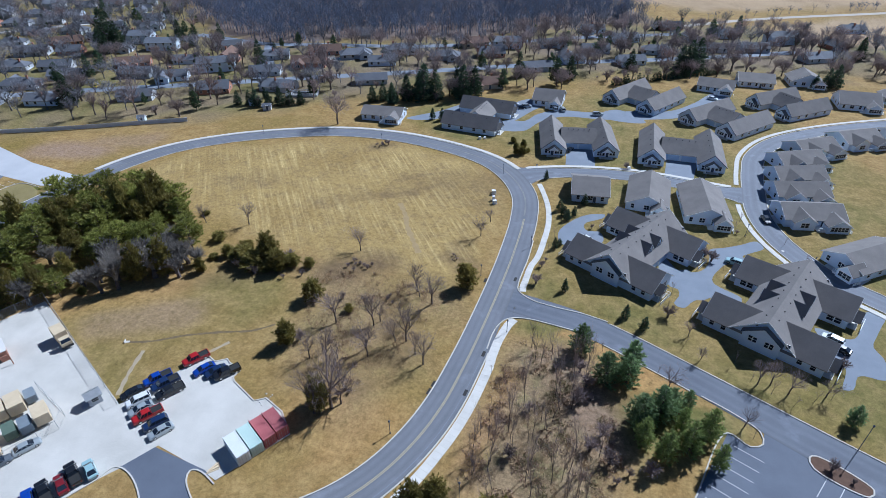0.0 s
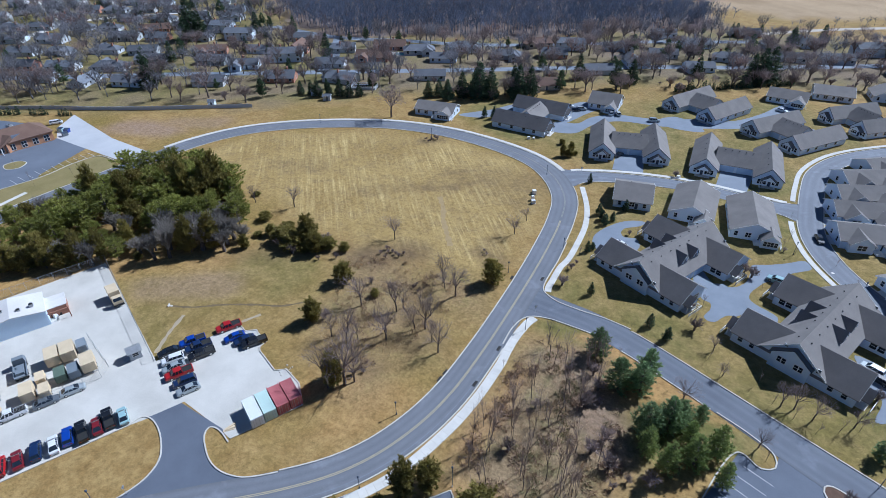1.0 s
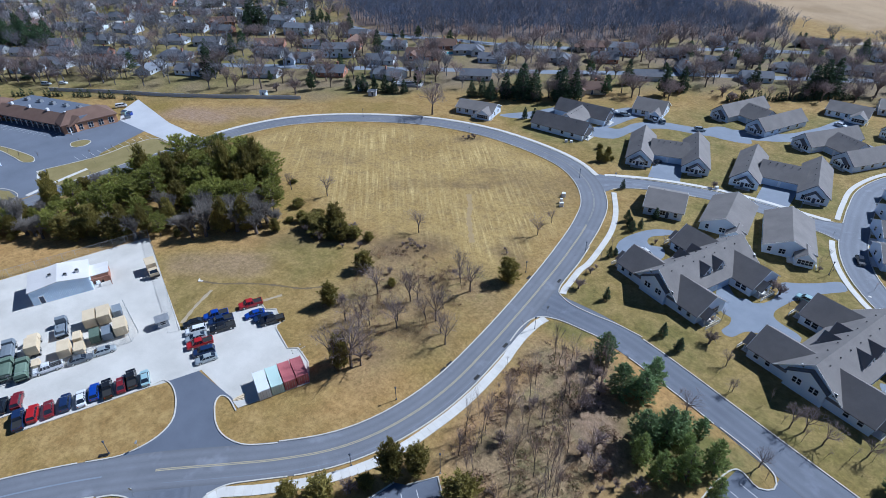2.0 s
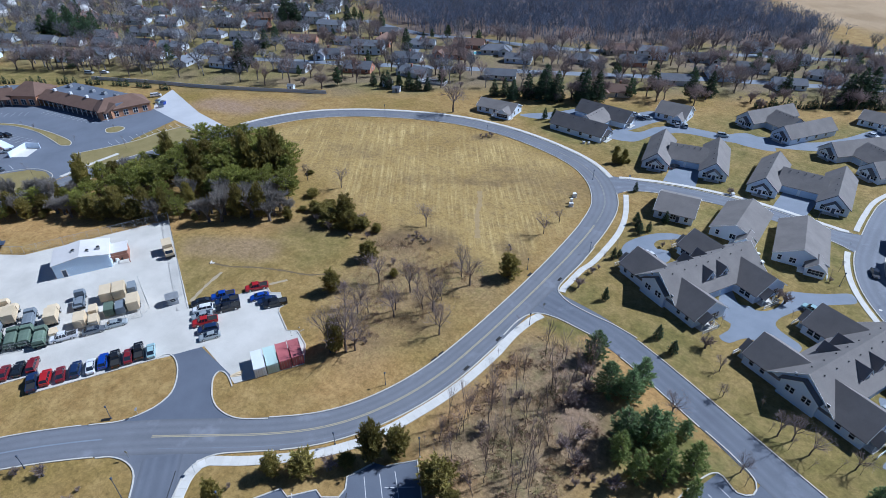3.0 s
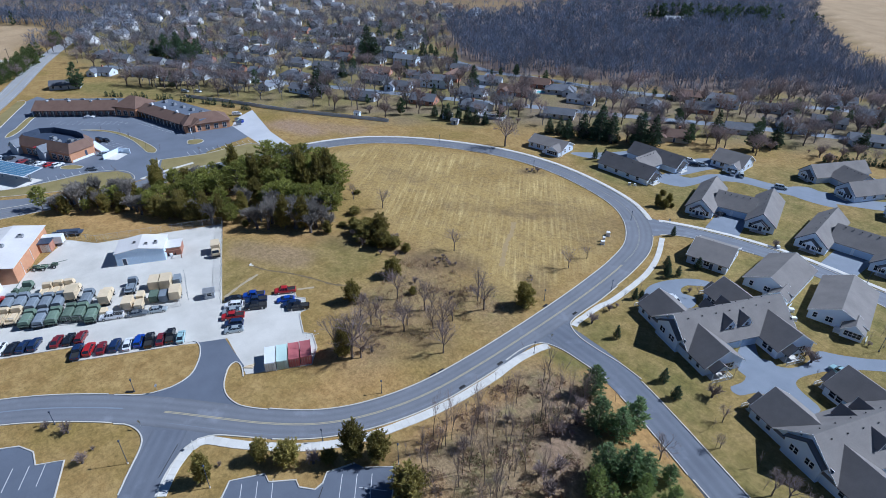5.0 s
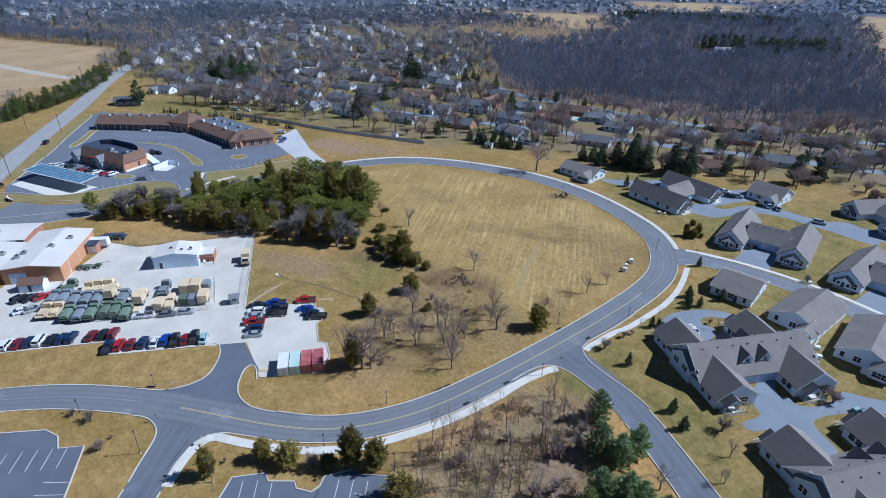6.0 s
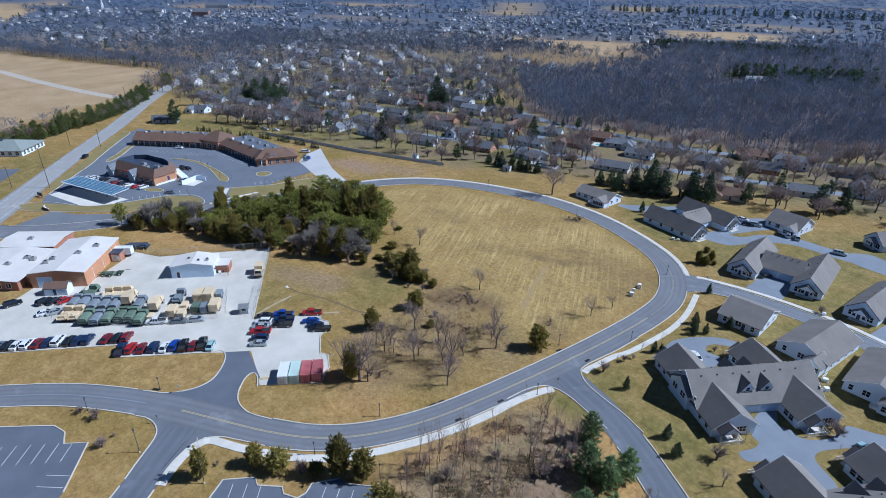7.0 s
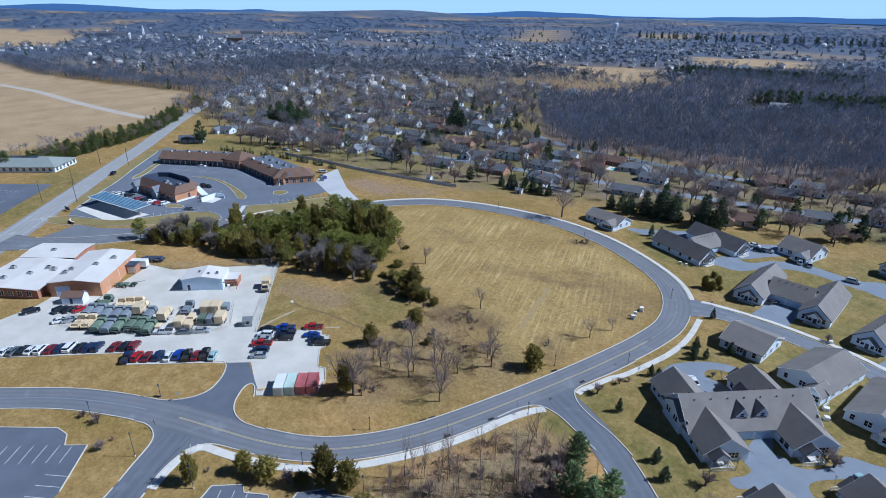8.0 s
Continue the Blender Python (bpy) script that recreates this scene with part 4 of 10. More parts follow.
bay_lines("bay_lines", (25.6, 78.9), (-0.36, -0.93), (0.93, -0.34), 12, 2.75, 5.2, "white parking bay lines on dark asphalt")
bay_lines("bay_lines", (40.5, 77.6), (0.9, -0.43), (-0.43, -0.9), 5, 2.75, 5.0, "white parking bay lines beside the planted island")
bay_lines("bay_lines", (-33.0, 25.5), (0.50, 0.86), (0.86, -0.5), 3, 2.75, 5.2, "white parking bay lines on dark asphalt")
bay_lines("bay_lines", (-23.0, 40.5), (0.62, 0.78), (0.78, -0.62), 3, 2.75, 5.2, "white parking bay lines on dark asphalt")
bay_lines("bay_lines", (-14.8, 44.8), (0.66, -0.75), (-0.75, -0.66), 8, 2.75, 5.2, "white parking bay lines on dark asphalt")
bay_lines("bay_lines", (-61, -0.6), (-0.44, -0.9), (0.9, -0.44), 14, 2.75, 5.2, "white parking bay lines on dark asphalt")
bay_lines("bay_lines", (-51, -0.8), (0.83, -0.55), (-0.55, -0.83), 7, 2.75, 5.2, "white parking bay lines on dark asphalt")
bay_lines("bay_lines", (-296, 40), (0.62, 0.78), (0.78, -0.62), 14, 2.8, 5.2, "white parking bay lines before the shops")
bay_lines("bay_lines", (-268, 76), (0.95, 0.3), (0.3, -0.95), 12, 2.8, 5.2, "white parking bay lines before the shops")
bay_lines("bay_lines", (-206.0, 76), (0.08, 1.0), (-1.0, 0.08), 11, 2.75, 5.0, "white parking bay lines along the grass verge")
bay_lines("bay_lines", (-211.5, 24), (0.02, 1.0), (-1.0, 0.02), 8, 2.75, 5.0, "white parking bay lines along the grass verge")
bay_lines("bay_lines", (-250, 54.5), (0.9, 0.2), (0.2, -0.9), 8, 2.75, 5.0, "white parking bay lines beside the long island")
bay_lines("bay_lines", (-262, -40), (-0.45, -0.9), (-0.9, 0.45), 14, 2.8, 5.2, "white parking bay lines on the west car park")
bay_lines("bay_lines", (-278, -34), (-0.45, -0.9), (-0.9, 0.45), 10, 2.8, 5.2, "white parking bay lines on the west car park")


# ---- driveways ----
def drive(pts, label, material=DRIVE, z=0.026, smooth=True):
    line = [tuple(p[:2]) for p in spline(pts, 1.2, True)] if smooth else pts
    return structure("driveway", Shape().prism(line, 0.0, z), material, label, "driveway")


drive([(34.1, 156.1), (35.7, 153), (32.3, 149.2), (29.8, 146.2), (34.1, 143.6), (32.9, 140.9), (27.7, 141.1), (25.7, 140.9), (23.7, 137.3), (22.2, 133.5), (22.2, 130.9), (23.7, 129.4), (28.8, 126.5), (27.5, 122.7), (22.2, 124.4), (20, 122.1), (18.4, 121.7), (17, 119.8), (15.8, 117.5), (14.2, 117.3), (13.2, 118.5), (14.2, 121.5), (13.9, 124.6), (12, 125.1), (8.5, 133.6), (9.6, 138.4), (13.5, 133.4), (15.8, 134.5), (16.9, 133.6), (19.2, 135), (20.9, 138.7), (21.4, 142.9), (21.4, 146.8), (25, 149.1), (29.5, 152.4)],
      "pale asphalt shared driveway between houses")
drive([(-20.3, 140.2), (-18.7, 135), (-16.6, 134.5), (-15.7, 137.4), (-10, 135.2), (-7.2, 141), (-9.2, 145.2), (-12.3, 144.3), (-13.8, 146.1), (-13.5, 149.1), (-11, 151.5), (-9.1, 153.7), (-8.9, 155.9), (-12.4, 154.9), (-15.4, 152.3), (-17.8, 148.5), (-19.5, 144.6)], "pale asphalt parking court beside a house")
drive([(56.7, 131.8), (53.6, 123), (52.1, 120), (50, 119.1), (48.4, 120.1), (44.2, 120.9), (45.7, 115.1), (46.2, 111.2), (47.6, 110.6), (48.4, 108.3), (46.9, 101.8), (48.8, 102.5), (50.3, 106.8), (51.7, 107.7), (55.5, 107.8), (56.8, 114.2), (56.4, 115.9), (55.4, 118.3), (57, 122.8), (58.6, 126.6), (60.3, 131.5)], "pale asphalt shared driveway between houses")
drive([(-30.2, 203), (-20.6, 206), (-17.2, 189.6), (-27.6, 187.2)], "pale asphalt driveway to a double garage", smooth=False)
drive([(6.7, 207), (17.2, 207), (16.2, 190), (6.6, 190)], "pale asphalt driveway to a double garage", smooth=False)
drive([(-102, 209), (-96, 209), (-88, 214), (-79, 232), (-84, 235), (-92, 222)], "pale asphalt lane beside a bungalow", z=0.020)
drive([(-60.5, 211), (-61, 222), (-53, 224), (-49.5, 234), (-42, 242), (-26, 245), (-12, 252), (4, 258), (14, 272), (24, 292), (29, 290), (22, 274), (12, 254), (-4, 244), (-20, 238), (-38, 235), (-46, 226), (-50.5, 213)], "pale asphalt lane winding between houses", z=0.021)
drive([(-58, 222), (-53, 236), (-50, 248), (-58, 252), (-64, 240), (-62, 228)], "pale asphalt driveway to garages", z=0.023)
drive([(-18, 252), (-9, 248), (-4, 240), (-16, 238), (-24, 242)], "pale asphalt driveway to garages", z=0.024)
for x, y, a in ((40.5, 172, 8), (42.2, 184, 14), (43, 192, 18), (44, 206, 24), (48, 219, 30), (55, 148, -38)):
    structure("driveway", Shape().prism([tuple((yawed(x, y, a) @ Vector(q))[:2]) for q in ((-5, -2.6, 0), (5, -2.6, 0), (5, 2.6, 0), (-5, 2.6, 0))], 0.0, 0.027), CONCRETE, "pale concrete driveway to a house", "driveway")

# ---- pavements: concrete slabs laid one by one ----
SLABS = {}


def slab_mesh(wide, long):
    key = (round(wide, 2), round(long, 2))
    if key not in SLABS:
        w, g = wide / 2, long / 2 - 0.02
        SLABS[key] = Shape().hexa([(-w, -g, 0), (w, -g, 0), (w, g, 0), (-w, g, 0)], [(-w + .02, -g + .02, 0.12), (w - .02, -g + .02, 0.12), (w - .02, g - .02, 0.12), (-w + .02, g - .02, 0.12)]).mesh("slab", CONCRETE)
    return SLABS[key]


def pavement(name, line, wide, label, single=True, pitch=1.5):
    """A walk along a line; its slabs are parts, or one joined mesh where it stays far off."""
    line = np.array(line)[:, :2]
    seg = np.linalg.norm(np.diff(line, axis=0), axis=1)
    s = np.concatenate([[0], np.cumsum(seg)])
    n = max(1, int(s[-1] / pitch))
    long = s[-1] / n
    at = (np.arange(n) + 0.5) * long
    px, py = np.interp(at, s, line[:, 0]), np.interp(at, s, line[:, 1])
    qx, qy = np.interp(at + 0.1, s, line[:, 0]), np.interp(at + 0.1, s, line[:, 1])
    nn = normals(line)
    bed = structure(name, strip(Shape(), line - nn * (wide / 2 - 0.03), line + nn * (wide / 2 - 0.03), 0.0, 0.10), KERB, label, "pavement")
    if single:
        me = slab_mesh(wide, long)
        for x, y, u, v in zip(px, py, qx, qy):
            part("slab", me, CONCRETE, bed, at=yawed(x, y, math.degrees(math.atan2(v - y, u - x)) - 90))
    else:
        nn2 = normals(line)
        top = strip(Shape(), line - nn2 * wide / 2, line + nn2 * wide / 2, 0.02, 0.12)
        part("paving", top, CONCRETE, bed)
    return bed


def beside(ctrl, off, start, end, step=1.0):
    """The line beside a road's right (off > 0) or left edge between the places nearest to start and end."""
    line = spline(ctrl, step)
    nn = normals(line)
    mid = line[:, :2] + nn * off
    i = int(np.argmin(np.hypot(mid[:, 0] - start[0], mid[:, 1] - start[1])))
    j = int(np.argmin(np.hypot(mid[:, 0] - end[0], mid[:, 1] - end[1])))
    return mid[min(i, j):max(i, j) + 1]


def drawn_in(line):
    """The walk leaves the kerb a little towards its southern end."""
    return line + normals(line) * (0.6 * np.clip((57 - line[:, 1:2]) / 12, 0, 1))


pavement("pavement_south", np.vstack([spline([(-39.8, 13.4), (-43.4, 16.3), (-45.4, 18.5), (-46.9, 20.8), (-47.3, 23.3), (-46.1, 25.4)], 0.8)[:-1], drawn_in(beside(MAIN, 5.1, (-42.0, 27), (-23.4, 80.5))), spline([(-23.25, 84.5), (-23.4, 89.0), (-23.1, 93.2), (-22.7, 95.9), (-22, 98.1)], 0.8)]), 2.05, "pale concrete pavement along the main road")
pavement("pavement_east", spline([(-22.8, 109.1), (-23.3, 111), (-23.4, 114.1), (-23.6, 121), (-23.0, 125.1), (-23.3, 135), (-24.2, 144.5), (-26.2, 153), (-28.8, 160), (-32.9, 168.8)], 1.0), 1.7, "pale concrete pavement beside the grass strip")
pavement("pavement_north", np.vstack([beside(MAIN, 5.3, (-41.5, 178.2), (-189, 122))]), 1.5, "pale concrete pavement along the outer side of the road", False)
pavement("pavement_close_north", beside(NORTHEAST, -5.2, (-40, 179), (28.5, 190)), 1.6, "pale concrete pavement along the street", False)
pavement("pavement_crescent_west", beside(CRESCENT, -5.2, (30.4, 192), (126, 300)), 1.5, "pale concrete pavement along the street", False)
pavement("pavement_crescent_south", beside(CRESCENT, -5.2, (29.6, 178), (75, 121)), 1.5, "pale concrete pavement along the street", False)
pavement("pavement_shop", spline([(-196, 74), (-194, 62), (-191.5, 52)], 1.0), 1.6, "pale concrete pavement by the shops", False)


# drain inlets and manhole covers
def inlet(x, y, yaw):
    t = thing("drain_inlet", "dark iron drain grate set against the kerb", "drain", "drains along the road", yawed(x, y, yaw, 0.062))
    part("grate_frame", Shape().box(-0.85, 0.85, -0.35, 0.35, 0, 0.02), IRON, t)
    for i in range(6):
        part("grate_bar", GRATE_BAR, IRON, t, at=pose(-0.65 + 0.26 * i, 0, 0.02))


GRATE_BAR = Shape().box(-0.05, 0.05, -0.3, 0.3, 0, 0.02).mesh("grate_bar", IRON)
for x, y, yaw in ((-32.2, 72.4, 88), (-32.3, 70.2, 88), (-25.2, 72.6, 88), (-25.2, 84.5, 90), (-33.2, 110.2, 92), (-26.0, 113.5, 92), (-70.5, 16.4, 50)):
    inlet(x, y, yaw)
for x, y in ((20, 189.4), (37.6, 172.8), (40.5, 153.4), (54.6, 143.6)):
    tagged(part("manhole_cover", Shape().prism([(0.4 * math.cos(a * math.pi / 6), 0.4 * math.sin(a * math.pi / 6)) for a in range(12)], 0, 0.02), CONCRETE, at=pose(x, y, 0.06)), "pale round manhole cover in the street", "manhole cover", "manhole covers")

# ---- house kit ----
KIT = {}


def plain_window(parent, x, y, z, w, h, yaw):
    """A window of the houses further off: frame and glass in one piece."""
    key = ("plain", round(w, 2), round(h, 2))
    if key not in KIT:
        s, b = Shape(), 0.1

        def ring(g, y):
            return [(-w / 2 - g, y, -g), (w / 2 + g, y, -g), (w / 2 + g, y, h + g), (-w / 2 - g, y, h + g)]
        s.add(ring(b, 0.02) + ring(b, -0.09) + ring(0, -0.09) + ring(0, -0.04), [(r * 4 + i, r * 4 + (i + 1) % 4, r * 4 + 4 + (i + 1) % 4, r * 4 + 4 + i) for r in range(3) for i in range(4)] + [(12, 13, 14, 15)])
        k = 12
        me = s.mesh("window", TRIM)
        me.materials.append(GLASS)
        me.polygons.foreach_set("material_index", [0] * k + [1] * (len(s.f) - k))
        KIT[key] = me
    return part("window", KIT[key], TRIM, parent, at=pose(x, y, z, 0, 0, yaw))


def lattice(xs, zs, front, back):
    """A window frame in one piece: bars in the even gaps of xs and zs, openings in the odd ones."""
    s, nx, nz = Shape(), len(xs), len(zs)
    s.v = [(x, y, z) for y in (front, back) for z in zs for x in xs]
    at = lambda i, j, k: k * nx * nz + j * nx + i
    bar = lambda i, j: 0 <= i < nx - 1 and 0 <= j < nz - 1 and (i % 2 == 0 or j % 2 == 0)
    for j in range(nz - 1):
        for i in range(nx - 1):
            if bar(i, j):
                s.f += [(at(i, j, 0), at(i + 1, j, 0), at(i + 1, j + 1, 0), at(i, j + 1, 0)), (at(i, j, 1), at(i, j + 1, 1), at(i + 1, j + 1, 1), at(i + 1, j, 1))]
                if not bar(i - 1, j):
                    s.f.append((at(i, j, 0), at(i, j + 1, 0), at(i, j + 1, 1), at(i, j, 1)))
                if not bar(i + 1, j):
                    s.f.append((at(i + 1, j, 0), at(i + 1, j, 1), at(i + 1, j + 1, 1), at(i + 1, j + 1, 0)))
                if not bar(i, j - 1):
                    s.f.append((at(i, j, 0), at(i, j, 1), at(i + 1, j, 1), at(i + 1, j, 0)))
                if not bar(i, j + 1):
                    s.f.append((at(i, j + 1, 0), at(i + 1, j + 1, 0), at(i + 1, j + 1, 1), at(i, j + 1, 1)))
    return s


def window(parent, x, y, z, w, h, yaw, name="window"):
    """A framed window at a wall; x, y, z its sill's middle; it faces local -y turned by yaw."""
    key = ("window", round(w, 2), round(h, 2))
    if key not in KIT:
        b = 0.09
        n = max(2, int(round(w / 0.95))) if w > 1.4 else 1
        xs = [-w / 2 - b, -w / 2] + [-w / 2 + w * i / n + o for i in range(1, n) for o in (-0.05, 0.05)] + [w / 2, w / 2 + b]
        s = lattice(xs, [-b, 0, h / 2 - 0.03, h / 2 + 0.03, h, h + b], -0.09, 0.02)
        KIT[key] = (s.mesh("window", TRIM), Shape().box(-w / 2, w / 2, -0.05, -0.01, 0, h).mesh("pane", GLASS))
    frame_mesh, pane_mesh = KIT[key]
    ob = part(name, frame_mesh, TRIM, parent, at=pose(x, y, z, 0, 0, yaw))
    part("pane", pane_mesh, GLASS, ob)
    return ob


def garage_door(parent, x, y, w, yaw, h=2.2, material=None):
    key = ("garage", round(w, 2), h)
    if key not in KIT:
        prof = [(0.0, 0.0), (-0.05, 0.0)]
        for i in range(4):
            prof += [(-0.05, h * i / 4 + 0.03), (-0.09, h * i / 4 + 0.06), (-0.09, h * (i + 1) / 4 - 0.06), (-0.05, h * (i + 1) / 4 - 0.03)]
        prof += [(0.0, h)]
        n = len(prof)
        s = Shape().add([(-w / 2, y, z) for y, z in prof] + [(w / 2, y, z) for y, z in prof], [(i, (i + 1) % n, n + (i + 1) % n, n + i) for i in range(n)] + [tuple(range(n - 1, -1, -1)), tuple(range(n, 2 * n))])
        f = Shape().box(-w / 2 - 0.14, -w / 2, -0.1, 0, 0, h + 0.14).box(w / 2, w / 2 + 0.14, -0.1, 0, 0, h + 0.14).box(-w / 2, w / 2, -0.1, 0, h, h + 0.14)
        KIT[key] = (s.mesh("garage_door", GARAGE), f.mesh("door_frame", TRIM))
    door, trim = KIT[key]
    ob = part("garage_door", door, GARAGE, parent, at=pose(x, y, 0.02, 0, 0, yaw))
    part("door_frame", trim, TRIM, ob)


def door(parent, x, y, yaw, material=None):
    if "door" not in KIT:
        KIT["door"] = (Shape().box(-0.46, 0.46, -0.06, 0, 0, 2.05).box(-0.3, 0.3, -0.08, 0, 1.2, 1.85).box(-0.3, 0.3, -0.08, 0, 0.25, 0.95).mesh("door", BARGE),
                       Shape().box(-0.6, -0.46, -0.1, 0, 0, 2.2).box(0.46, 0.6, -0.1, 0, 0, 2.2).box(-0.46, 0.46, -0.1, 0, 2.05, 2.2).mesh("door_frame", TRIM))
    ob = part("door", KIT["door"][0], BARGE, parent, at=pose(x, y, 0.15, 0, 0, yaw))
    part("door_frame", KIT["door"][1], TRIM, ob)


def block(parent, x0, x1, y0, y1, eave, ridge, along, wall, roof, over=0.45, hip=0.0, base=0.0, trim=None, thick=0.16):
    """Walls with their gables, and a roof of two slopes with overhang; along: 'x' or 'y', the ridge's way; hip: how far its ends slope in."""
    if along == "y":
        turned = pose(0, 0, 0, 0, 0, 90)
        a0, a1, b0, b1 = y0, y1, -x1, -x0
    else:
        turned = Matrix()
        a0, a1, b0, b1 = x0, x1, y0, y1
    mid, half = (b0 + b1) / 2, (b1 - b0) / 2
    slope = (ridge - eave) / half

    def place(pts):
        return [tuple(turned @ Vector(p)) for p in pts]
    w = Shape()
    low = [(a0, b0, base), (a1, b0, base), (a1, b1, base), (a0, b1, base)]
    top = [(a0, b0, eave), (a1, b0, eave), (a1, b1, eave), (a0, b1, eave)]
    peak = [] if hip else [(a0, mid, ridge - 0.02), (a1, mid, ridge - 0.02)]
    v = place(low + top + peak)
    f = [(0, 1, 5, 4), (2, 3, 7, 6)]
    f += [(1, 2, 6, 5), (3, 0, 4, 7)] if hip else [(1, 2, 6, 9, 5), (3, 0, 4, 8, 7)]
    w.add(v, f)
    part("wall", w, wall, parent)
    r = Shape()
    drop = slope * over
    e = eave - drop
    if hip:
        c = [(a0 - over, b0 - over, e), (a1 + over, b0 - over, e), (a1 + over, b1 + over, e), (a0 - over, b1 + over, e), (a0 + hip, mid, ridge), (a1 - hip, mid, ridge)]
        v = place(c) + [(p[0], p[1], p[2] - thick) for p in place(c[:4])]
        r.add(v, [(0, 1, 5, 4), (2, 3, 4, 5), (1, 2, 5), (3, 0, 4), (0, 6, 7, 1), (1, 7, 8, 2), (2, 8, 9, 3), (3, 9, 6, 0), (9, 8, 7, 6)])
    else:
        for side in (-1, 1):
            edge = mid + side * (half + over)
            c = [(a0 - over, edge, e), (a1 + over, edge, e), (a1 + over, mid, ridge), (a0 - over, mid, ridge)]
            v = place(c)
            r.hexa([(p[0], p[1], p[2] - thick) for p in v], v)
    part("roof", r, roof, parent)
    if trim is not None and not hip:
        for end, sgn in ((a0, -1), (a1, 1)):
            t = Shape()
            for side in (-1, 1):
                edge = mid + side * (half + over)
                q = end + sgn * over
                c = [(q, edge, e), (q + sgn * 0.05, edge, e), (q + sgn * 0.05, mid, ridge), (q, mid, ridge)]
                v = place(c)
                t.hexa([(p[0], p[1], p[2] - 0.26) for p in v], [(p[0], p[1], p[2] + 0.015) for p in v])
            part("barge_board", t, trim, parent)


def vents(parent, pts):
    if "vent" not in KIT:
        KIT["vent"] = Shape().tube((0, 0, -0.2), (0, 0, 0.14), 0.1, 0.1, 6).tube((0, 0, 0.12), (0, 0, 0.22), 0.18, 0.15, 6).mesh("roof_vent", IRON)
    for p in pts:
        part("roof_vent", KIT["vent"], IRON, parent, at=pose(*p))


def railing(parent, x0, y0, x1, y1, z, h=1.0):
    s = Shape()
    a, b = Vector((x0, y0)), Vector((x1, y1))
    n = max(2, int((b - a).length / 0.35))
    d = (b - a).normalized()
    k = Vector((-d.y, d.x)) * 0.05
    for z0, z1 in ((z + h - 0.1, z + h), (z + 0.12, z + 0.2)):
        s.prism([tuple(a - k), tuple(b - k), tuple(b + k), tuple(a + k)], z0, z1)
    for i in range(n + 1):
        p = a.lerp(b, i / n)
        r = 0.07 if i in (0, n) else 0.03
        s.box(p.x - r, p.x + r, p.y - r, p.y + r, z, z + h - 0.05)
    part("railing", s, TRIM, parent, "white porch railing")


def quadplex(x, y, yaw):
    """Four homes under one roof: a long ridge, four gabled wings, garages and dormers between them. Origin at the west corner, +y along the ridge."""
    t = thing("quad_house", "large white-sided house of four homes with grey gabled roofs and dormers", "house", "houses round the close", yawed(x, y, yaw))
    L, W = 31.2, 25.2
    mid = W / 2
    block(t, mid - 6.6, mid + 6.6, 0.0, L, 3.1, 8.4, "y", SIDING, SHINGLE, trim=TRIM)
    for u0, u1 in ((0.03, 10.4), (20.6, L - 0.03)):
        for v0, v1 in ((0.0, mid - 1.5), (mid + 1.5, W)):
            block(t, v0, v1, u0, u1, 2.9, 6.5, "x", SIDING, SHINGLE, trim=TRIM)
    for u in (13.0, 17.8):
        for v0, v1 in ((mid + 1.4, mid + 4.6), (mid - 4.6, mid - 1.4)):
            block(t, v0, v1, u - 1.35, u + 1.35, 5.6, 7.3, "x", SIDING, SHINGLE, 0.3, base=4.0, trim=TRIM)
            window(t, v1 + 0.01 if v0 > mid else v0 - 0.01, u, 4.75, 0.9, 0.95, 90 if v0 > mid else -90)
    for v, face in ((mid + 6.62, 90), (mid - 6.62, -90)):
        for u in (12.9, 18.0):
            garage_door(t, v, u, 4.5, face)
    # gable bays on both end walls
    for u0, u1, face, q in ((-0.9, 3.0, 0, -0.92), (L - 3.0, L + 0.9, 180, L + 0.92)):
        block(t, mid - 3.9, mid + 3.9, u0, u1, 4.3, 6.9, "y", SIDING, SHINGLE, 0.4, trim=BARGE)
        for v in (mid - 2.1, mid + 1.3):
            for k in (0, 0.95):
                window(t, v + k, q, 2.2, 0.75, 1.35, face)
        for v in (2.0, 4.6, W - 2.0, W - 4.6):
            window(t, v, q + (0.9 if face == 0 else -0.9), 1.1, 0.95, 1.4, face)
        window(t, mid + 5.0, q + (0.9 if face == 0 else -0.9), 3.6, 0.7, 1.0, face)
        window(t, mid - 2.0, q + (0.75 if face == 0 else -0.75), 7.0 - 0.9, 0.55, 0.6, face)
    for v, face in ((W + 0.02, 90), (-0.02, -90)):
        for uc in (5.2, 25.9):
            window(t, v, uc + 1.6, 0.9, 2.4, 1.5, face)
            door(t, v, uc - 2.2, face)
            sgn = 1 if v > mid else -1
            p = Shape().box(min(v, v + sgn * 1.8), max(v, v + sgn * 1.8), uc - 4.2, uc + 0.2, 0, 0.15)
            part("porch", p, CONCRETE, t, "pale concrete porch slab")
            block(t, min(v - sgn * 1.0, v + sgn * 1.7), max(v - sgn * 1.0, v + sgn * 1.7), uc - 4.0, uc, 2.55, 4.2, "x", SIDING, SHINGLE, 0.3, base=2.35, trim=BARGE)
            for du in (-3.8, -0.2):
                part("porch_post", Shape().box(v + sgn * 1.5 - 0.09, v + sgn * 1.5 + 0.09, uc + du - 0.09, uc + du + 0.09, 0.15, 2.4), TRIM, t)
            railing(t, v + sgn * 2.6, uc - 4.6, v + sgn * 2.6, uc + 0.6, 0.0)
            railing(t, v + sgn * 2.6, uc + 0.6, v + sgn * 0.9, uc + 0.6, 0.0)
    for u in (10.42, 20.58):
        face = 180 if u < 15 else 0
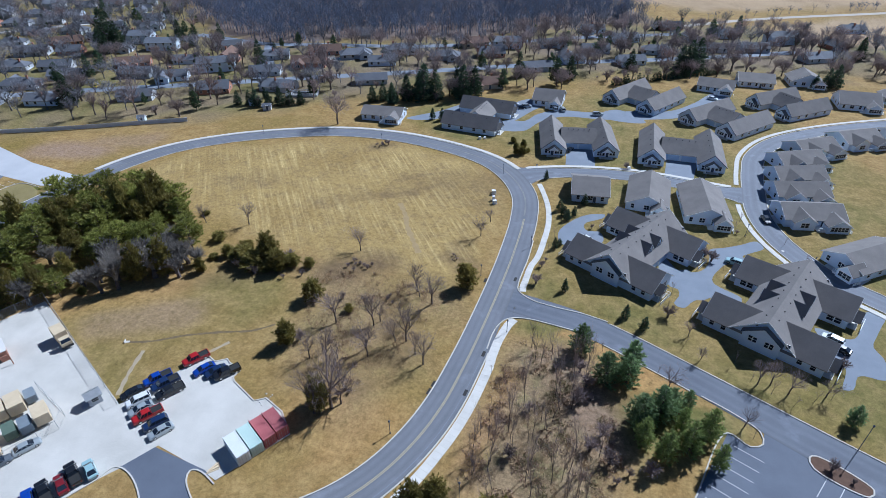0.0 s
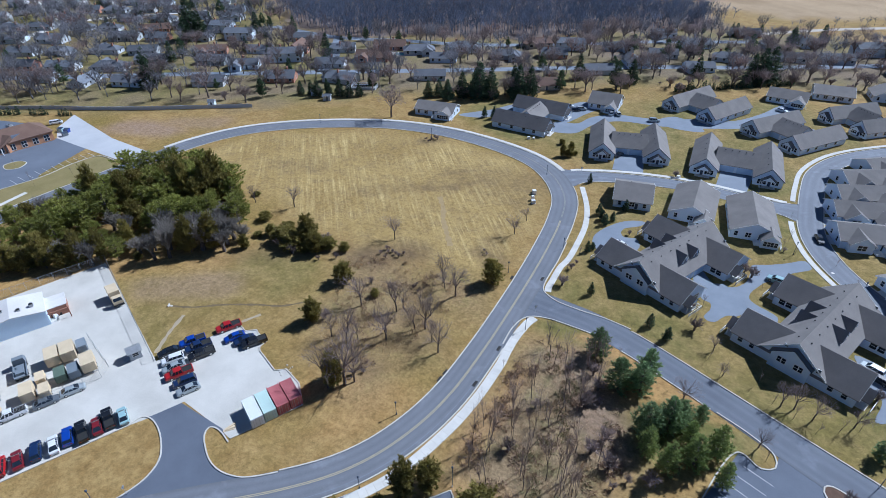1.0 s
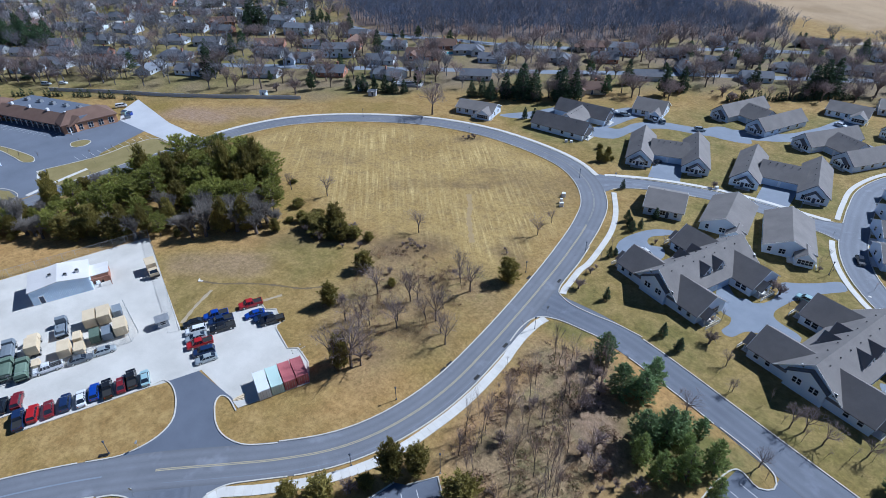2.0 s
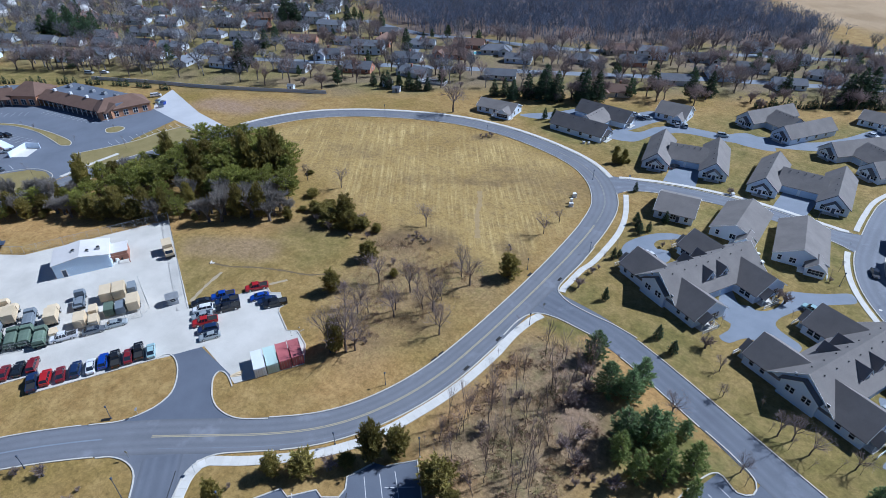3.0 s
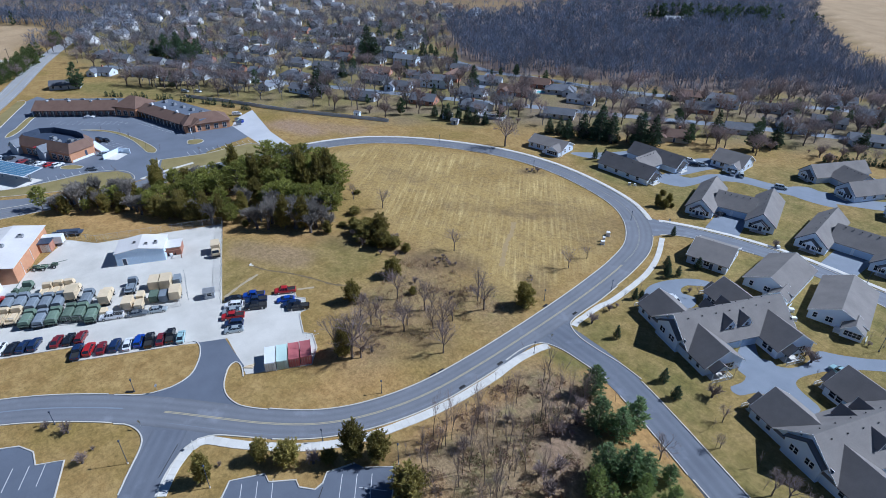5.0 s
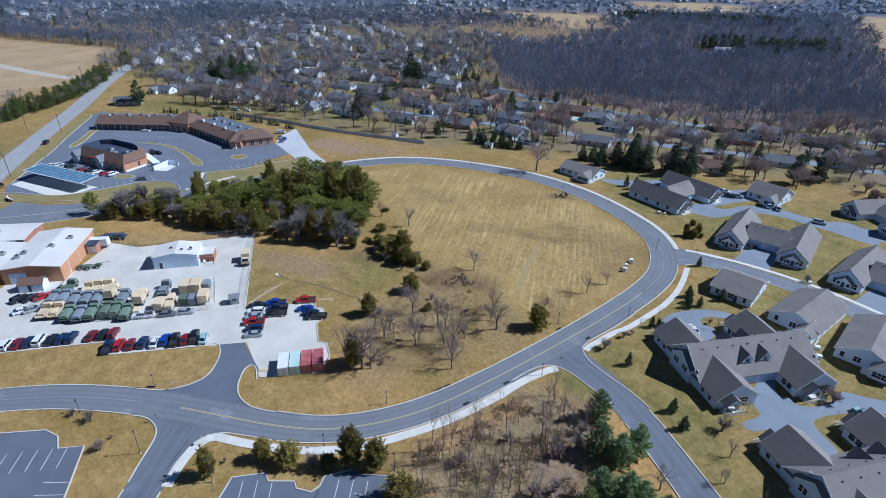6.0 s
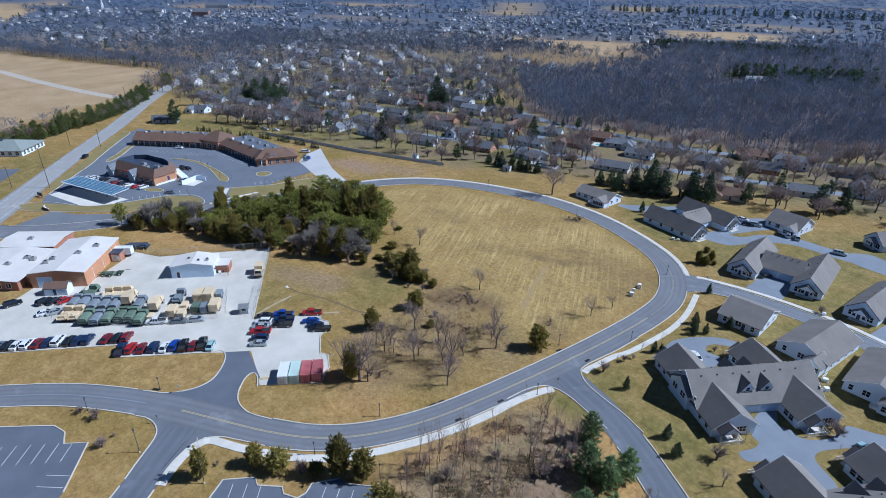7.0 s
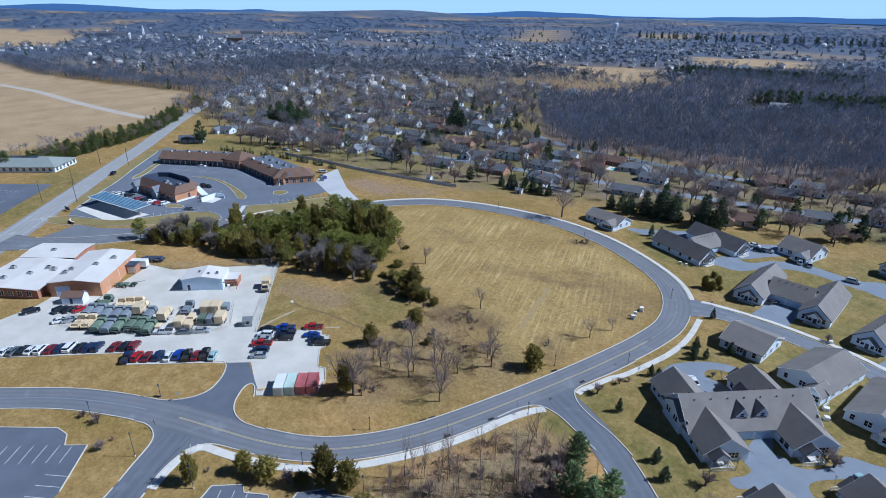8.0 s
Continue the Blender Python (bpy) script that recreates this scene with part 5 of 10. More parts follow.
        for v in (mid + 9.0, mid + 10.6, mid - 9.0, mid - 10.6):
            window(t, v, u + (0.02 if u < 15 else -0.02), 0.9, 1.3, 1.5, face)
    vents(t, [(mid + s * 1.3, u, 8.4 - 1.3 * 0.80) for u in (3, 7, 11, 15, 19, 23, 27) for s in (-1, 1)])
    return t


def duplex(x, y, yaw, depth=25.0, width=28.5, wing=9.0):
    """Two homes: two long gabled wings and a recessed garage between them. Origin at the front left corner, +y to the back."""
    t = thing("duplex_house", "white-sided double house with grey gabled wings and recessed garages", "house", "houses round the close", yawed(x, y, yaw))
    for x0, x1 in ((0.0, wing), (width - wing, width)):
        block(t, x0, x1, 0, depth, 2.9, 6.6, "y", SIDING, SHINGLE, trim=BARGE)
        c = (x0 + x1) / 2
        inner = 1 if x0 == 0 else -1
        for k in (-0.55, 0.55):
            window(t, c - inner * 2.2 + k, -0.02, 0.9, 0.8, 1.5, 0)
        for k in (-0.95, 0.0, 0.95):
            window(t, c + inner * 1.9 + k, -0.02, 0.7, 0.8, 1.6, 0)
        door(t, c - inner * 0.4, -0.02, 0)
        block(t, c - 2.2, c + 2.2, -1.5, 1.0, 2.7, 4.4, "y", SIDING, SHINGLE, 0.3, base=2.45, trim=BARGE)
        for dx in (-2.0, 2.0):
            part("porch_post", Shape().box(c + dx - 0.09, c + dx + 0.09, -1.4, -1.22, 0.1, 2.5), TRIM, t)
        part("porch", Shape().box(c - 2.5, c + 2.5, -1.8, 0, 0, 0.12), CONCRETE, t, "pale concrete porch slab")
        side, face = (x0 - 0.02, -90) if x0 == 0 else (x1 + 0.02, 90)
        for v in (4.5, 9.0, 14.5, 20.0):
            window(t, side, v, 1.0, 1.2, 1.35, face)
        window(t, c, depth + 0.02, 0.8, 2.4, 1.5, 180)
        vents(t, [(c + s, v, 6.6 - 0.86) for v in (5.0, 10.0, 15.0, 20.0) for s in (-1.0,)])
    block(t, wing - 1.0, width - wing + 1.0, 6.6, depth - 7.0, 2.9, 6.55, "x", SIDING, SHINGLE, trim=None)
    part("court", Shape().box(wing + 0.02, width - wing - 0.02, depth - 6.9, depth + 3.0, 0, 0.034), DRIVE, t, "pale asphalt court behind the garages")
    vents(t, [(wing + 1.2 + (width - 2 * wing - 2.4) * i / 4, (depth - 0.4) / 2 - 0.9, 6.1) for i in range(5)])
    g = (width - 2 * wing) / 2
    for k in (0, 1):
        garage_door(t, wing + g * (k + 0.5), 6.58, g - 0.8, 0)
    return t


def cottage(x, y, yaw, w, d, ridge="y", porch=True, label="white-sided cottage with a grey gabled roof", roof=None, wall=None, high=5.8, cross=0.0):
    """One home with a front gable or a side gable. Origin at the front left corner."""
    roof, wall = roof or SHINGLE, wall or SIDING
    t = thing("cottage", label, "house", "houses round the close", yawed(x, y, yaw))
    block(t, 0, w, 0, d, 2.9, high, ridge, wall, roof, trim=TRIM)
    if cross:
        block(t, w * cross - 3.1, w * cross + 3.1, -1.8, d * 0.5, 2.9, high - 0.5, "y", wall, roof, 0.4, trim=TRIM)
        window(t, w * cross, -1.82, 0.95, 2.2, 1.5, 0)
    n = max(2, int(w / 3.2))
    for i in range(n):
        if cross and abs(w * (i + 0.5) / n - w * cross) < 3.2:
            continue
        window(t, w * (i + 0.5) / n, -0.02, 0.95, 1.5 if i % 2 else 0.9, 1.4, 0)
    for v in np.arange(2.5, d - 1, 4.2):
        window(t, -0.02, v, 1.0, 1.0, 1.35, -90)
        window(t, w + 0.02, v, 1.0, 1.0, 1.35, 90)
    door(t, w * 0.62, -0.02, 0)
    if porch:
        block(t, w * 0.62, w - 0.2, -3.2, 2.0, 2.6, 4.4, "y", wall, roof, 0.35, trim=TRIM)
        window(t, w * 0.81, -3.22, 0.8, w * 0.28, 1.4, 0)
        part("deck", Shape().box(w * 0.5, w * 0.62 - 0.02, -2.6, 0, 0, 0.5), TRIM, t, "white porch deck")
        railing(t, w * 0.5, -2.6, w * 0.62, -2.6, 0.5, 0.9)
        railing(t, w + 0.6, -3.0, w + 0.6, -0.4, 0.0, 0.9)
    vents(t, [(w * 0.5 + 1.0, d * 0.4, high - 0.75), (w * 0.5 + 1.0, d * 0.7, high - 0.75)] if ridge == "y" else [(w * 0.4, d * 0.5 + 1, high - 0.5)])
    return t


def bungalow(seed, L, W, eave=2.7, ridge=4.8, wall=None, roof=None, hip=0.0, ell=True, chimney=True, label="", two=False):
    """A suburban house with its windows, door and chimney, made at the origin; +y is its back."""
    rng = random.Random(seed)
    t = thing("suburban_house", label, "house", "suburban houses")
    e, r = (5.2, 7.6) if two else (eave, ridge)
    block(t, -L / 2, L / 2, -W / 2, W / 2, e, r, "x", wall, roof, 0.4, hip)
    if ell:
        s = rng.choice((-1, 1))
        block(t, s * L / 4 - 3, s * L / 4 + 3, -W / 2 - 3.2, 1.0, eave, eave + 1.9, "y", wall, roof, 0.35)
        plain_window(t, s * L / 4, -W / 2 - 3.22, 0.9, 1.8, 1.4, 0)
    for i in range(4):
        u = -L / 2 + L * (i + 0.5) / 4
        if not ell or abs(u - s * L / 4) > 3.3:
            if i == 2:
                door(t, u, -W / 2 - 0.02, 0)
            else:
                plain_window(t, u, -W / 2 - 0.02, 0.95, 1.2, 1.3, 0)
        if two:
            plain_window(t, u, -W / 2 - 0.02, 3.5, 1.0, 1.3, 0)
        if i != 1:
            plain_window(t, u, W / 2 + 0.02, 0.95, 1.1, 1.3, 180)
    for v in (0.6,):
        plain_window(t, L / 2 + 0.02, v, 0.95, 1.0, 1.3, 90)
        plain_window(t, -L / 2 - 0.02, v, 0.95, 1.0, 1.3, -90)
    if chimney:
        c = rng.uniform(-0.3, 0.3) * L
        part("chimney", Shape().box(c - 0.4, c + 0.4, 0.6, 1.4, eave, r + 0.9).box(c - 0.48, c + 0.48, 0.52, 1.48, r + 0.9, r + 1.02), BRICK, t)
    return t


# ---- the houses round the close ----
quadplex(-15.6, 127.1, -24.0)
quadplex(19.6, 112.8, -21.5)
quadplex(58.0, 96.5, -21.5)
duplex(-38.0, 192.6, 15.0, 25)
duplex(-3.2, 197.6, 4.0, 25.5, 29.5)
duplex(-25.4, 262.0, -27.3, 26, 27)
duplex(8.6, 248.0, -36.0, 26, 27)
duplex(36.4, 279.5, -46.0, 24, 24, 8.0)
duplex(-59.8, 203.0, 88.0, 23.5, 29.5, 9.0)
cottage(-20.3, 160.8, 11, 11.4, 14.5, "x", False, "white cottage with a plain grey side-gabled roof")
cottage(-3.6, 161.8, 2, 12.6, 19.0, "y", True, "white cottage with sunroom porch and grey gabled roof")
cottage(14.2, 159.4, 9, 12.8, 20.5, "y", True, "white cottage with railed porch and grey gabled roof")
cottage(-119.5, 200.4, 9, 17.5, 10.0, "x", True, "white bungalow with a low grey roof beside the road", high=5.2)
cottage(-54.5, 244.6, 2, 13.0, 12.5, "x", True, "white house with grey roof and small dormers", high=6.4)
cottage(15.4, 293, -6, 16, 11, "x", True, "white bungalow with a grey roof", high=5.6)
cottage(34.5, 307, 4, 16, 13, "x", False, "white bungalow with a grey hipped roof", high=5.6)
cottage(58.5, 316, 8, 15, 12, "y", True, "white house with deck and grey roof", high=6.5)
cottage(75, 287.5, 4, 16, 14, "x", True, "white house with grey roof and dormers", high=6.6)
cottage(96, 300, 10, 15, 12, "y", True, "white house with a grey gabled roof", high=6.2)
# the row along the crescent
for x, y, yaw, w, d, lab in ((49.6, 153.0, -48, 11.5, 19, "white house with glazed sunroom and grey roof"), (42.0, 168.0, 17, 20.5, 11.0, "white house with long grey roof facing the crescent"),
                             (41.5, 183.0, 19, 19.5, 10.5, "white house with tall windows and grey roof"), (43.0, 195.4, 24, 19.5, 10.5, "white house with grey gabled roof on the crescent"),
                             (45.5, 208.2, 30, 19.5, 11, "white house with grey gabled roof on the crescent"), (53.5, 222.0, 36, 19, 11.5, "white house with back deck and grey roof"),
                             (70.0, 237.5, 34, 19, 12, "white house with grey gabled roof on the crescent"), (90, 250, 32, 18, 12, "white house with grey gabled roof on the crescent")):
    side = w > d
    cottage(x, y, yaw, w - 3.2 if side else w, d, "x" if side else "y", True, lab, high=5.5, cross=0.28 if side else 0.0)

# ---- depot: brick halls, steel shed, containers ----
def roof_unit(parent, x, y, z, sx=1.6, sy=1.2, h=0.9, yaw=0):
    ob = part("roof_unit", Shape().box(-sx / 2, sx / 2, -sy / 2, sy / 2, 0, h * 0.8).box(-sx / 2 + 0.1, sx / 2 - 0.1, -sy / 2 + 0.1, sy / 2 - 0.1, h * 0.8, h), METAL_GREY, parent, at=pose(x, y, z, 0, 0, yaw))
    part("fan", Shape().tube((0, 0, h), (0, 0, h + 0.12), 0.42, 0.38, 10), IRON, ob)


hall = thing("depot_hall", "brick depot hall with a white low-pitched roof", "hall", "depot buildings", yawed(-142.0, -10.2, 64.4))
block(hall, 0, 16.2, 0, 25.5, 5.2, 6.1, "y", BRICK_ORANGE, WHITE_ROOF, 0.35)
garage_door(hall, 4.2, -0.02, 4.2, 0, 3.6)
door(hall, 11, -0.02, 0)
for v in (5, 12, 19):
    part("downpipe", Shape().box(16.2, 16.32, v - 0.06, v + 0.06, 0.1, 4.2), TRIM, hall)
part("porch_block", Shape().box(16.2, 19.4, 17, 23, 0, 3.0), BRICK, hall, "small red brick block against the hall")
part("porch_roof", Shape().box(16.2, 19.7, 16.7, 23.3, 3.0, 3.25), BARGE, hall)
for x, y, z in ((9.5, 12, 5.9), (12.5, 18, 5.6), (3.0, 9.0, 5.5), (2.2, 6.5, 5.5)):
    roof_unit(hall, x, y, z)
wing_low = thing("depot_office", "low depot office block with a white roof and dark eaves", "office", "depot buildings", yawed(-154.5, -33.5, 58.0))
block(wing_low, 0, 23.5, 0, 22.5, 3.4, 4.0, "y", BRICK, WHITE_ROOF, 0.5)
for i in range(7):
    window(wing_low, 2.0 + 3.1 * i, -0.02, 0.9, 1.5, 1.6, 0)
for x, y in ((14, 10), (17, 15), (19.5, 14), (8, 6), (5, 14)):
    roof_unit(wing_low, x, y, 3.8)
wing_back = thing("depot_annex", "low brick annex with a white roof behind the hall", "annex", "depot buildings", yawed(-174.5, -21.0, 62.0))
block(wing_back, 0, 19, 0, 12.5, 3.6, 4.2, "x", BRICK, WHITE_ROOF, 0.5)
roof_unit(wing_back, 9, 5, 3.9)
link = thing("depot_link", "lit brick link between two depot buildings", "link block", "depot buildings", yawed(-144.6, -13.2, 61.0))
block(link, -2.6, 3.0, 1.5, 18, 3.0, 3.4, "y", BRICK_ORANGE, WHITE_ROOF, 0.2)
hut = thing("storage_hut", "small brown-roofed storage hut with white walls", "hut", at=yawed(-137.6, -5.2, 64.4))
block(hut, 0, 6.5, -3.6, 0, 2.6, 4.0, "x", SIDING, SHINGLE_BROWN, 0.2)
door(hut, 3, -3.62, 0)

shed = thing("steel_shed", "pale steel shed with skylight-blue walls and a white roof", "shed", at=yawed(-127.2, 27.9, 66.0))
block(shed, 0, 13.2, 0, 8.6, 4.2, 5.3, "y", STEEL_SIDING, WHITE_ROOF, 0.25)
ribs = Shape()
for i in range(34):
    ribs.box(0.3 + 0.38 * i, 0.36 + 0.38 * i, -0.05, 0, 0.05, 4.1)
part("cladding_ribs", ribs, STEEL_SIDING, shed)
door(shed, 2.2, -0.05, 0)
for x, y in ((5, 4), (8.4, 2.4), (11, 3.0)):
    roof_unit(shed, x, y, 4.75, 0.9, 0.9, 0.6)
block(shed, 13.25, 17.4, 2.4, 7.4, 2.9, 3.2, "x", BRICK, WHITE_ROOF, 0.2)
part("lean_to_beam", Shape().box(13.3, 17.6, 0.2, 0.4, 2.6, 2.9).box(17.4, 17.6, 0.2, 0.4, 0, 2.6).box(17.4, 17.6, 0.2, 2.4, 2.7, 2.9), BRICK, shed)


def container(x, y, yaw, paint, label, long=6.06, wide=2.44, high=2.59, group="containers in a row"):
    t = thing("shipping_container", label, "container", group, yawed(x, y, yaw))
    left, right, v = [], [], 0.05
    while v < long - 0.33:
        for dv, dx in ((0.0, 0.05), (0.05, 0.0), (0.14, 0.0), (0.19, 0.05)):
            left.append((-wide / 2 + dx, v + dv))
            right.append((wide / 2 - dx, v + dv))
        v += 0.28
    b = Shape().prism(left[::-1] + right, 0.12, high - 0.03)
    part("body", b, paint, t)
    f = Shape()
    for sx in (-1, 1):
        for v in (0.0, long - 0.12):
            f.box(*sorted((sx * wide / 2, sx * (wide / 2 - 0.12))), v, v + 0.12, 0, high)
        f.box(*sorted((sx * wide / 2, sx * (wide / 2 - 0.1))), 0.12, long - 0.12, 0, 0.14).box(*sorted((sx * wide / 2, sx * (wide / 2 - 0.08))), 0.12, long - 0.12, high - 0.1, high)
    part("frame", f, paint, t)
    for sx in (-1, 1):
        d = part("door", Shape().box(*sorted((sx * 0.03, sx * (wide / 2 - 0.14))), -0.03, 0.02, 0.16, high - 0.12), paint, t)
        for q in (0.35, 0.8):
            part("lock_rod", Shape().tube((sx * q, -0.06, 0.2), (sx * q, -0.06, high - 0.15), 0.025, 0.025, 5), METAL_GREY, d)


for k, (paint, lab) in enumerate(((BOX_WHITE, "white steel shipping container on the gravel yard"), (BOX_MINT, "pale mint steel shipping container"), (BOX_RED, "faded red steel shipping container"), (BOX_RED, "faded red steel shipping container"))):
    container(-57.4 + 1.08 * k + 0.6, 41.6 + 2.42 * k + 1.0, 64.0, paint, lab)
container(-149.5, 13.4, 66, BOX_WHITE, "cream box trailer body behind the hall", 7.2, 2.5, 2.7, "depot boxes")

guard = thing("guard_hut", "small grey-roofed guard hut by the fence gate", "hut", at=yawed(-94.6, 43.0, 67))
block(guard, -1.2, 1.2, -1.1, 1.1, 2.4, 3.0, "x", SIDING_GREY, METAL_GREY, 0.35)
window(guard, 0, -1.12, 1.0, 1.2, 0.9, 0)
part("ramp", Shape().hexa([(-2.6, -0.6, 0), (-1.2, -0.6, 0), (-1.2, 0.6, 0), (-2.6, 0.6, 0)], [(-2.6, -0.6, 0.02), (-1.2, -0.6, 0.4), (-1.2, 0.6, 0.4), (-2.6, 0.6, 0.02)]), METAL_GREY, guard)


# ---- shops: crescent of brick shops with brown fronts, a mansard store, a solar canopy ----
def shop_run(name, x, y, yaw, long, depth, label, crest=7.0, deep=6.0):
    t = thing(name, label, "shop", "shops round the car park", yawed(x, y, yaw))
    part("wall", Shape().box(0, long, 2.6, depth, 0, 4.6), BRICK_ORANGE, t)
    part("front_wall", Shape().box(0, long, 2.5, 2.62, 0, 3.4), BRICK, t)
    part("flat_roof", Shape().box(0, long, deep - 0.4, depth + 0.2, 4.6, 5.4), mat_flat, t, "dark flat roof with pale roof units")
    front = Shape().add([(-0.3, -0.4, 3.3), (long + 0.3, -0.4, 3.3), (long + 0.3, deep, crest), (-0.3, deep, crest), (-0.3, deep, 4.6), (long + 0.3, deep, 4.6), (-0.3, -0.4, 3.0), (long + 0.3, -0.4, 3.0)],
                        [(0, 1, 2, 3), (3, 2, 5, 4), (6, 7, 1, 0), (0, 3, 4, 6), (1, 7, 5, 2), (6, 4, 5, 7)])
    part("pitched_front", front, SHINGLE_BROWN, t)
    n = int(long / 3.2)
    for i in range(n):
        window(t, (i + 0.5) * long / n, 2.48, 0.4, 2.4, 2.2, 0, "shop_window")
    for i in range(n + 1):
        part("post", POST, TRIM, t, at=pose(i * long / n, 0.0, 0))
    for i in range(int(long / 8)):
        roof_unit(t, 5 + 8 * i, depth * 0.72, 5.4, 2.2, 1.6, 1.2)
    for i in range(int(long / 11)):
        part("dormer_vent", Shape().box(-0.5, 0.5, 3.6, 4.6, 5.5, 7.1), TRIM, t, at=pose(6 + 11 * i, 1.4, 0))
    return t


mat_flat = mat("dark_flat_roof", (0.10, 0.12, 0.16), (0.15, 0.17, 0.21), 0.3, 5.0, 0.8)
POST = Shape().box(-0.12, 0.12, -0.12, 0.12, 0, 3.2).mesh("post", TRIM)
shop_run("shop_row", -311.5, 33.0, 53.5, 41, 15, "long brick shop row with brown shingled front")
shop_run("shop_row", -279.0, 75.0, 14.5, 46, 18.5, "curving brick shop row with brown shingled front", 6.1, 5.4)
tower = thing("shop_tower", "brick shop corner with a hipped brown roof", "shop", "shops round the car park", yawed(-289, 66.5, 35))
block(tower, 0, 13, 0, 15, 5.0, 9.0, "x", BRICK_ORANGE, SHINGLE_BROWN, 0.6, hip=4.5)
for i in range(3):
    window(tower, 2.5 + 4 * i, -0.02, 0.5, 2.2, 2.4, 0, "shop_window")
end_shop = thing("shop_end", "lit orange brick shop end with a hipped brown roof", "shop", "shops round the car park", yawed(-236.5, 84.5, 80))
block(end_shop, 0, 21, 0, 13, 4.2, 7.4, "x", BRICK_ORANGE, SHINGLE_BROWN, 0.6, hip=5)
for i in range(5):
    window(end_shop, 2.5 + 4 * i, -0.02, 0.6, 1.8, 2.2, 0, "shop_window")
store = thing("mansard_store", "orange brick store with brown mansard roof and sunken roof deck", "shop", "shops round the car park", yawed(-259, 17.5, 28))
octo = [(0, 3), (3, 0), (36.3, 0), (36, 12), (29.5, 17.5), (23, 20), (6, 20), (0, 14)]
part("wall", Shape().prism([(18 + (a - 18) * 0.98, 9.5 + (b - 9.5) * 0.96) for a, b in octo], 0, 4.4), BRICK_ORANGE, store)
mans = Shape()
ring0 = [(a, b, 4.0) for a, b in octo]
ring1 = [(18 + (a - 18) * 0.84, 9.5 + (b - 9.5) * 0.66, 7.2) for a, b in octo]
ring2 = [(p[0], p[1], 4.0) for p in ring1]
mans.add(ring0 + ring1 + ring2, [(i, (i + 1) % 8, 8 + (i + 1) % 8, 8 + i) for i in range(8)] + [tuple(range(7, -1, -1))])
part("mansard_roof", mans, SHINGLE_BROWN, store)
well = Shape().add([(18 + (x - 18) * 0.97, 9.5 + (y - 9.5) * 0.97, 7.22) for x, y, z in ring1] + [(18 + (x - 18) * 0.97, 9.5 + (y - 9.5) * 0.97, 4.9) for x, y, z in ring1] + ring1, [(i, (i + 1) % 8, 8 + (i + 1) % 8, 8 + i) for i in range(8)] + [tuple(range(8, 16))] + [(i, (i + 1) % 8, 16 + (i + 1) % 8, 16 + i) for i in range(8)])
part("roof_well", well, BARGE, store, "dark sunken roof deck")
for x, y, w in ((17, 8.5, 2.6), (20.5, 6, 1.6), (23, 6.4, 1.5), (27, 9, 2.8), (29.5, 10.5, 2.2)):
    roof_unit(store, x, y, 5.0, w, 1.7, 1.5)
for x0 in (2.4, 19.2):
    block(store, x0, x0 + 4.2, -1.7, 4.5, 4.0, 6.2, "y", SIDING_GREY, SHINGLE_SLATE, 0.4, trim=TRIM)
part("sign_disc", Shape().prism([(17.4 + 0.95 * math.cos(a * 0.5236), 0.95 * math.sin(a * 0.5236)) for a in range(12)], 4.5, 4.75), PAINTS["red"], store, "round red sign without lettering", at=pose(0, -0.4, 0))
part("plinth", Shape().box(35.7, 36.0, 1.0, 11.4, 0, 0.9), TRIM, store, "pale plinth under the end wall")
part("back_door", Shape().box(35.62, 35.8, 7.4, 8.5, 0.9, 3.1), BARGE, store, "dark steel back door")
for i in range(9):
    if i not in (1, 5):
        window(store, 3.6 + 3.8 * i, 0.36, 0.5, 2.4, 2.3, 0, "shop_window")
enclosure = thing("bin_yard", "white walled bin yard beside the store", "walled yard", at=yawed(-223.4, 45.8, 126, 0.03))
part("wall", Shape().box(0, 9.6, -0.15, 0.15, 0, 2.1), SIDING, enclosure)
part("wall", Shape().box(9.3, 9.6, -5.5, -0.15, 0, 2.1), SIDING, enclosure)
ramp = thing("loading_ramp", "white sloping loading ramp behind the store", "ramp", at=yawed(-244.5, 46.0, 14, 0.03))
part("slab", Shape().hexa([(0, -1.6, 0), (11.5, -1.6, 0), (11.5, 1.6, 0), (0, 1.6, 0)], [(0, -1.6, 2.2), (11.5, -1.6, 0.5), (11.5, 1.6, 0.5), (0, 1.6, 2.2)]), SIDING, ramp)


def waste_bin(x, y, yaw, paint, label):
    t = thing("waste_container", label, "waste container", "waste containers behind the shops", yawed(x, y, yaw, 0.03))
    part("body", Shape().hexa([(-1.0, -0.7, 0.1), (1.0, -0.7, 0.1), (1.0, 0.7, 0.1), (-1.0, 0.7, 0.1)], [(-1.1, -0.85, 1.3), (1.1, -0.85, 1.3), (1.1, 0.8, 1.6), (-1.1, 0.8, 1.6)]), paint, t)
    part("lid", Shape().hexa([(-1.12, -0.88, 1.3), (1.12, -0.88, 1.3), (1.12, 0.82, 1.6), (-1.12, 0.82, 1.6)], [(-1.1, -0.86, 1.36), (1.1, -0.86, 1.36), (1.1, 0.8, 1.66), (-1.1, 0.8, 1.66)]), BARGE, t)
    for sx in (-1, 1):
        part("lift_pocket", Shape().box(*sorted((sx * 1.06, sx * 1.2)), -0.4, 0.4, 0.8, 1.0), paint, t)


for x, y, yaw, paint, lab in ((-236.4, 112.4, 20, PAINTS["blue"], "blue steel waste container on the service road"), (-239.6, 111.6, 24, PAINTS["teal"], "pale green steel waste container"), (-242.0, 107.6, 70, PAINTS["white"], "white steel waste container by the wall"), (-233.4, 109.8, 80, PAINTS["grey"], "grey steel waste container by the wall")):
    waste_bin(x, y, yaw, paint, lab)

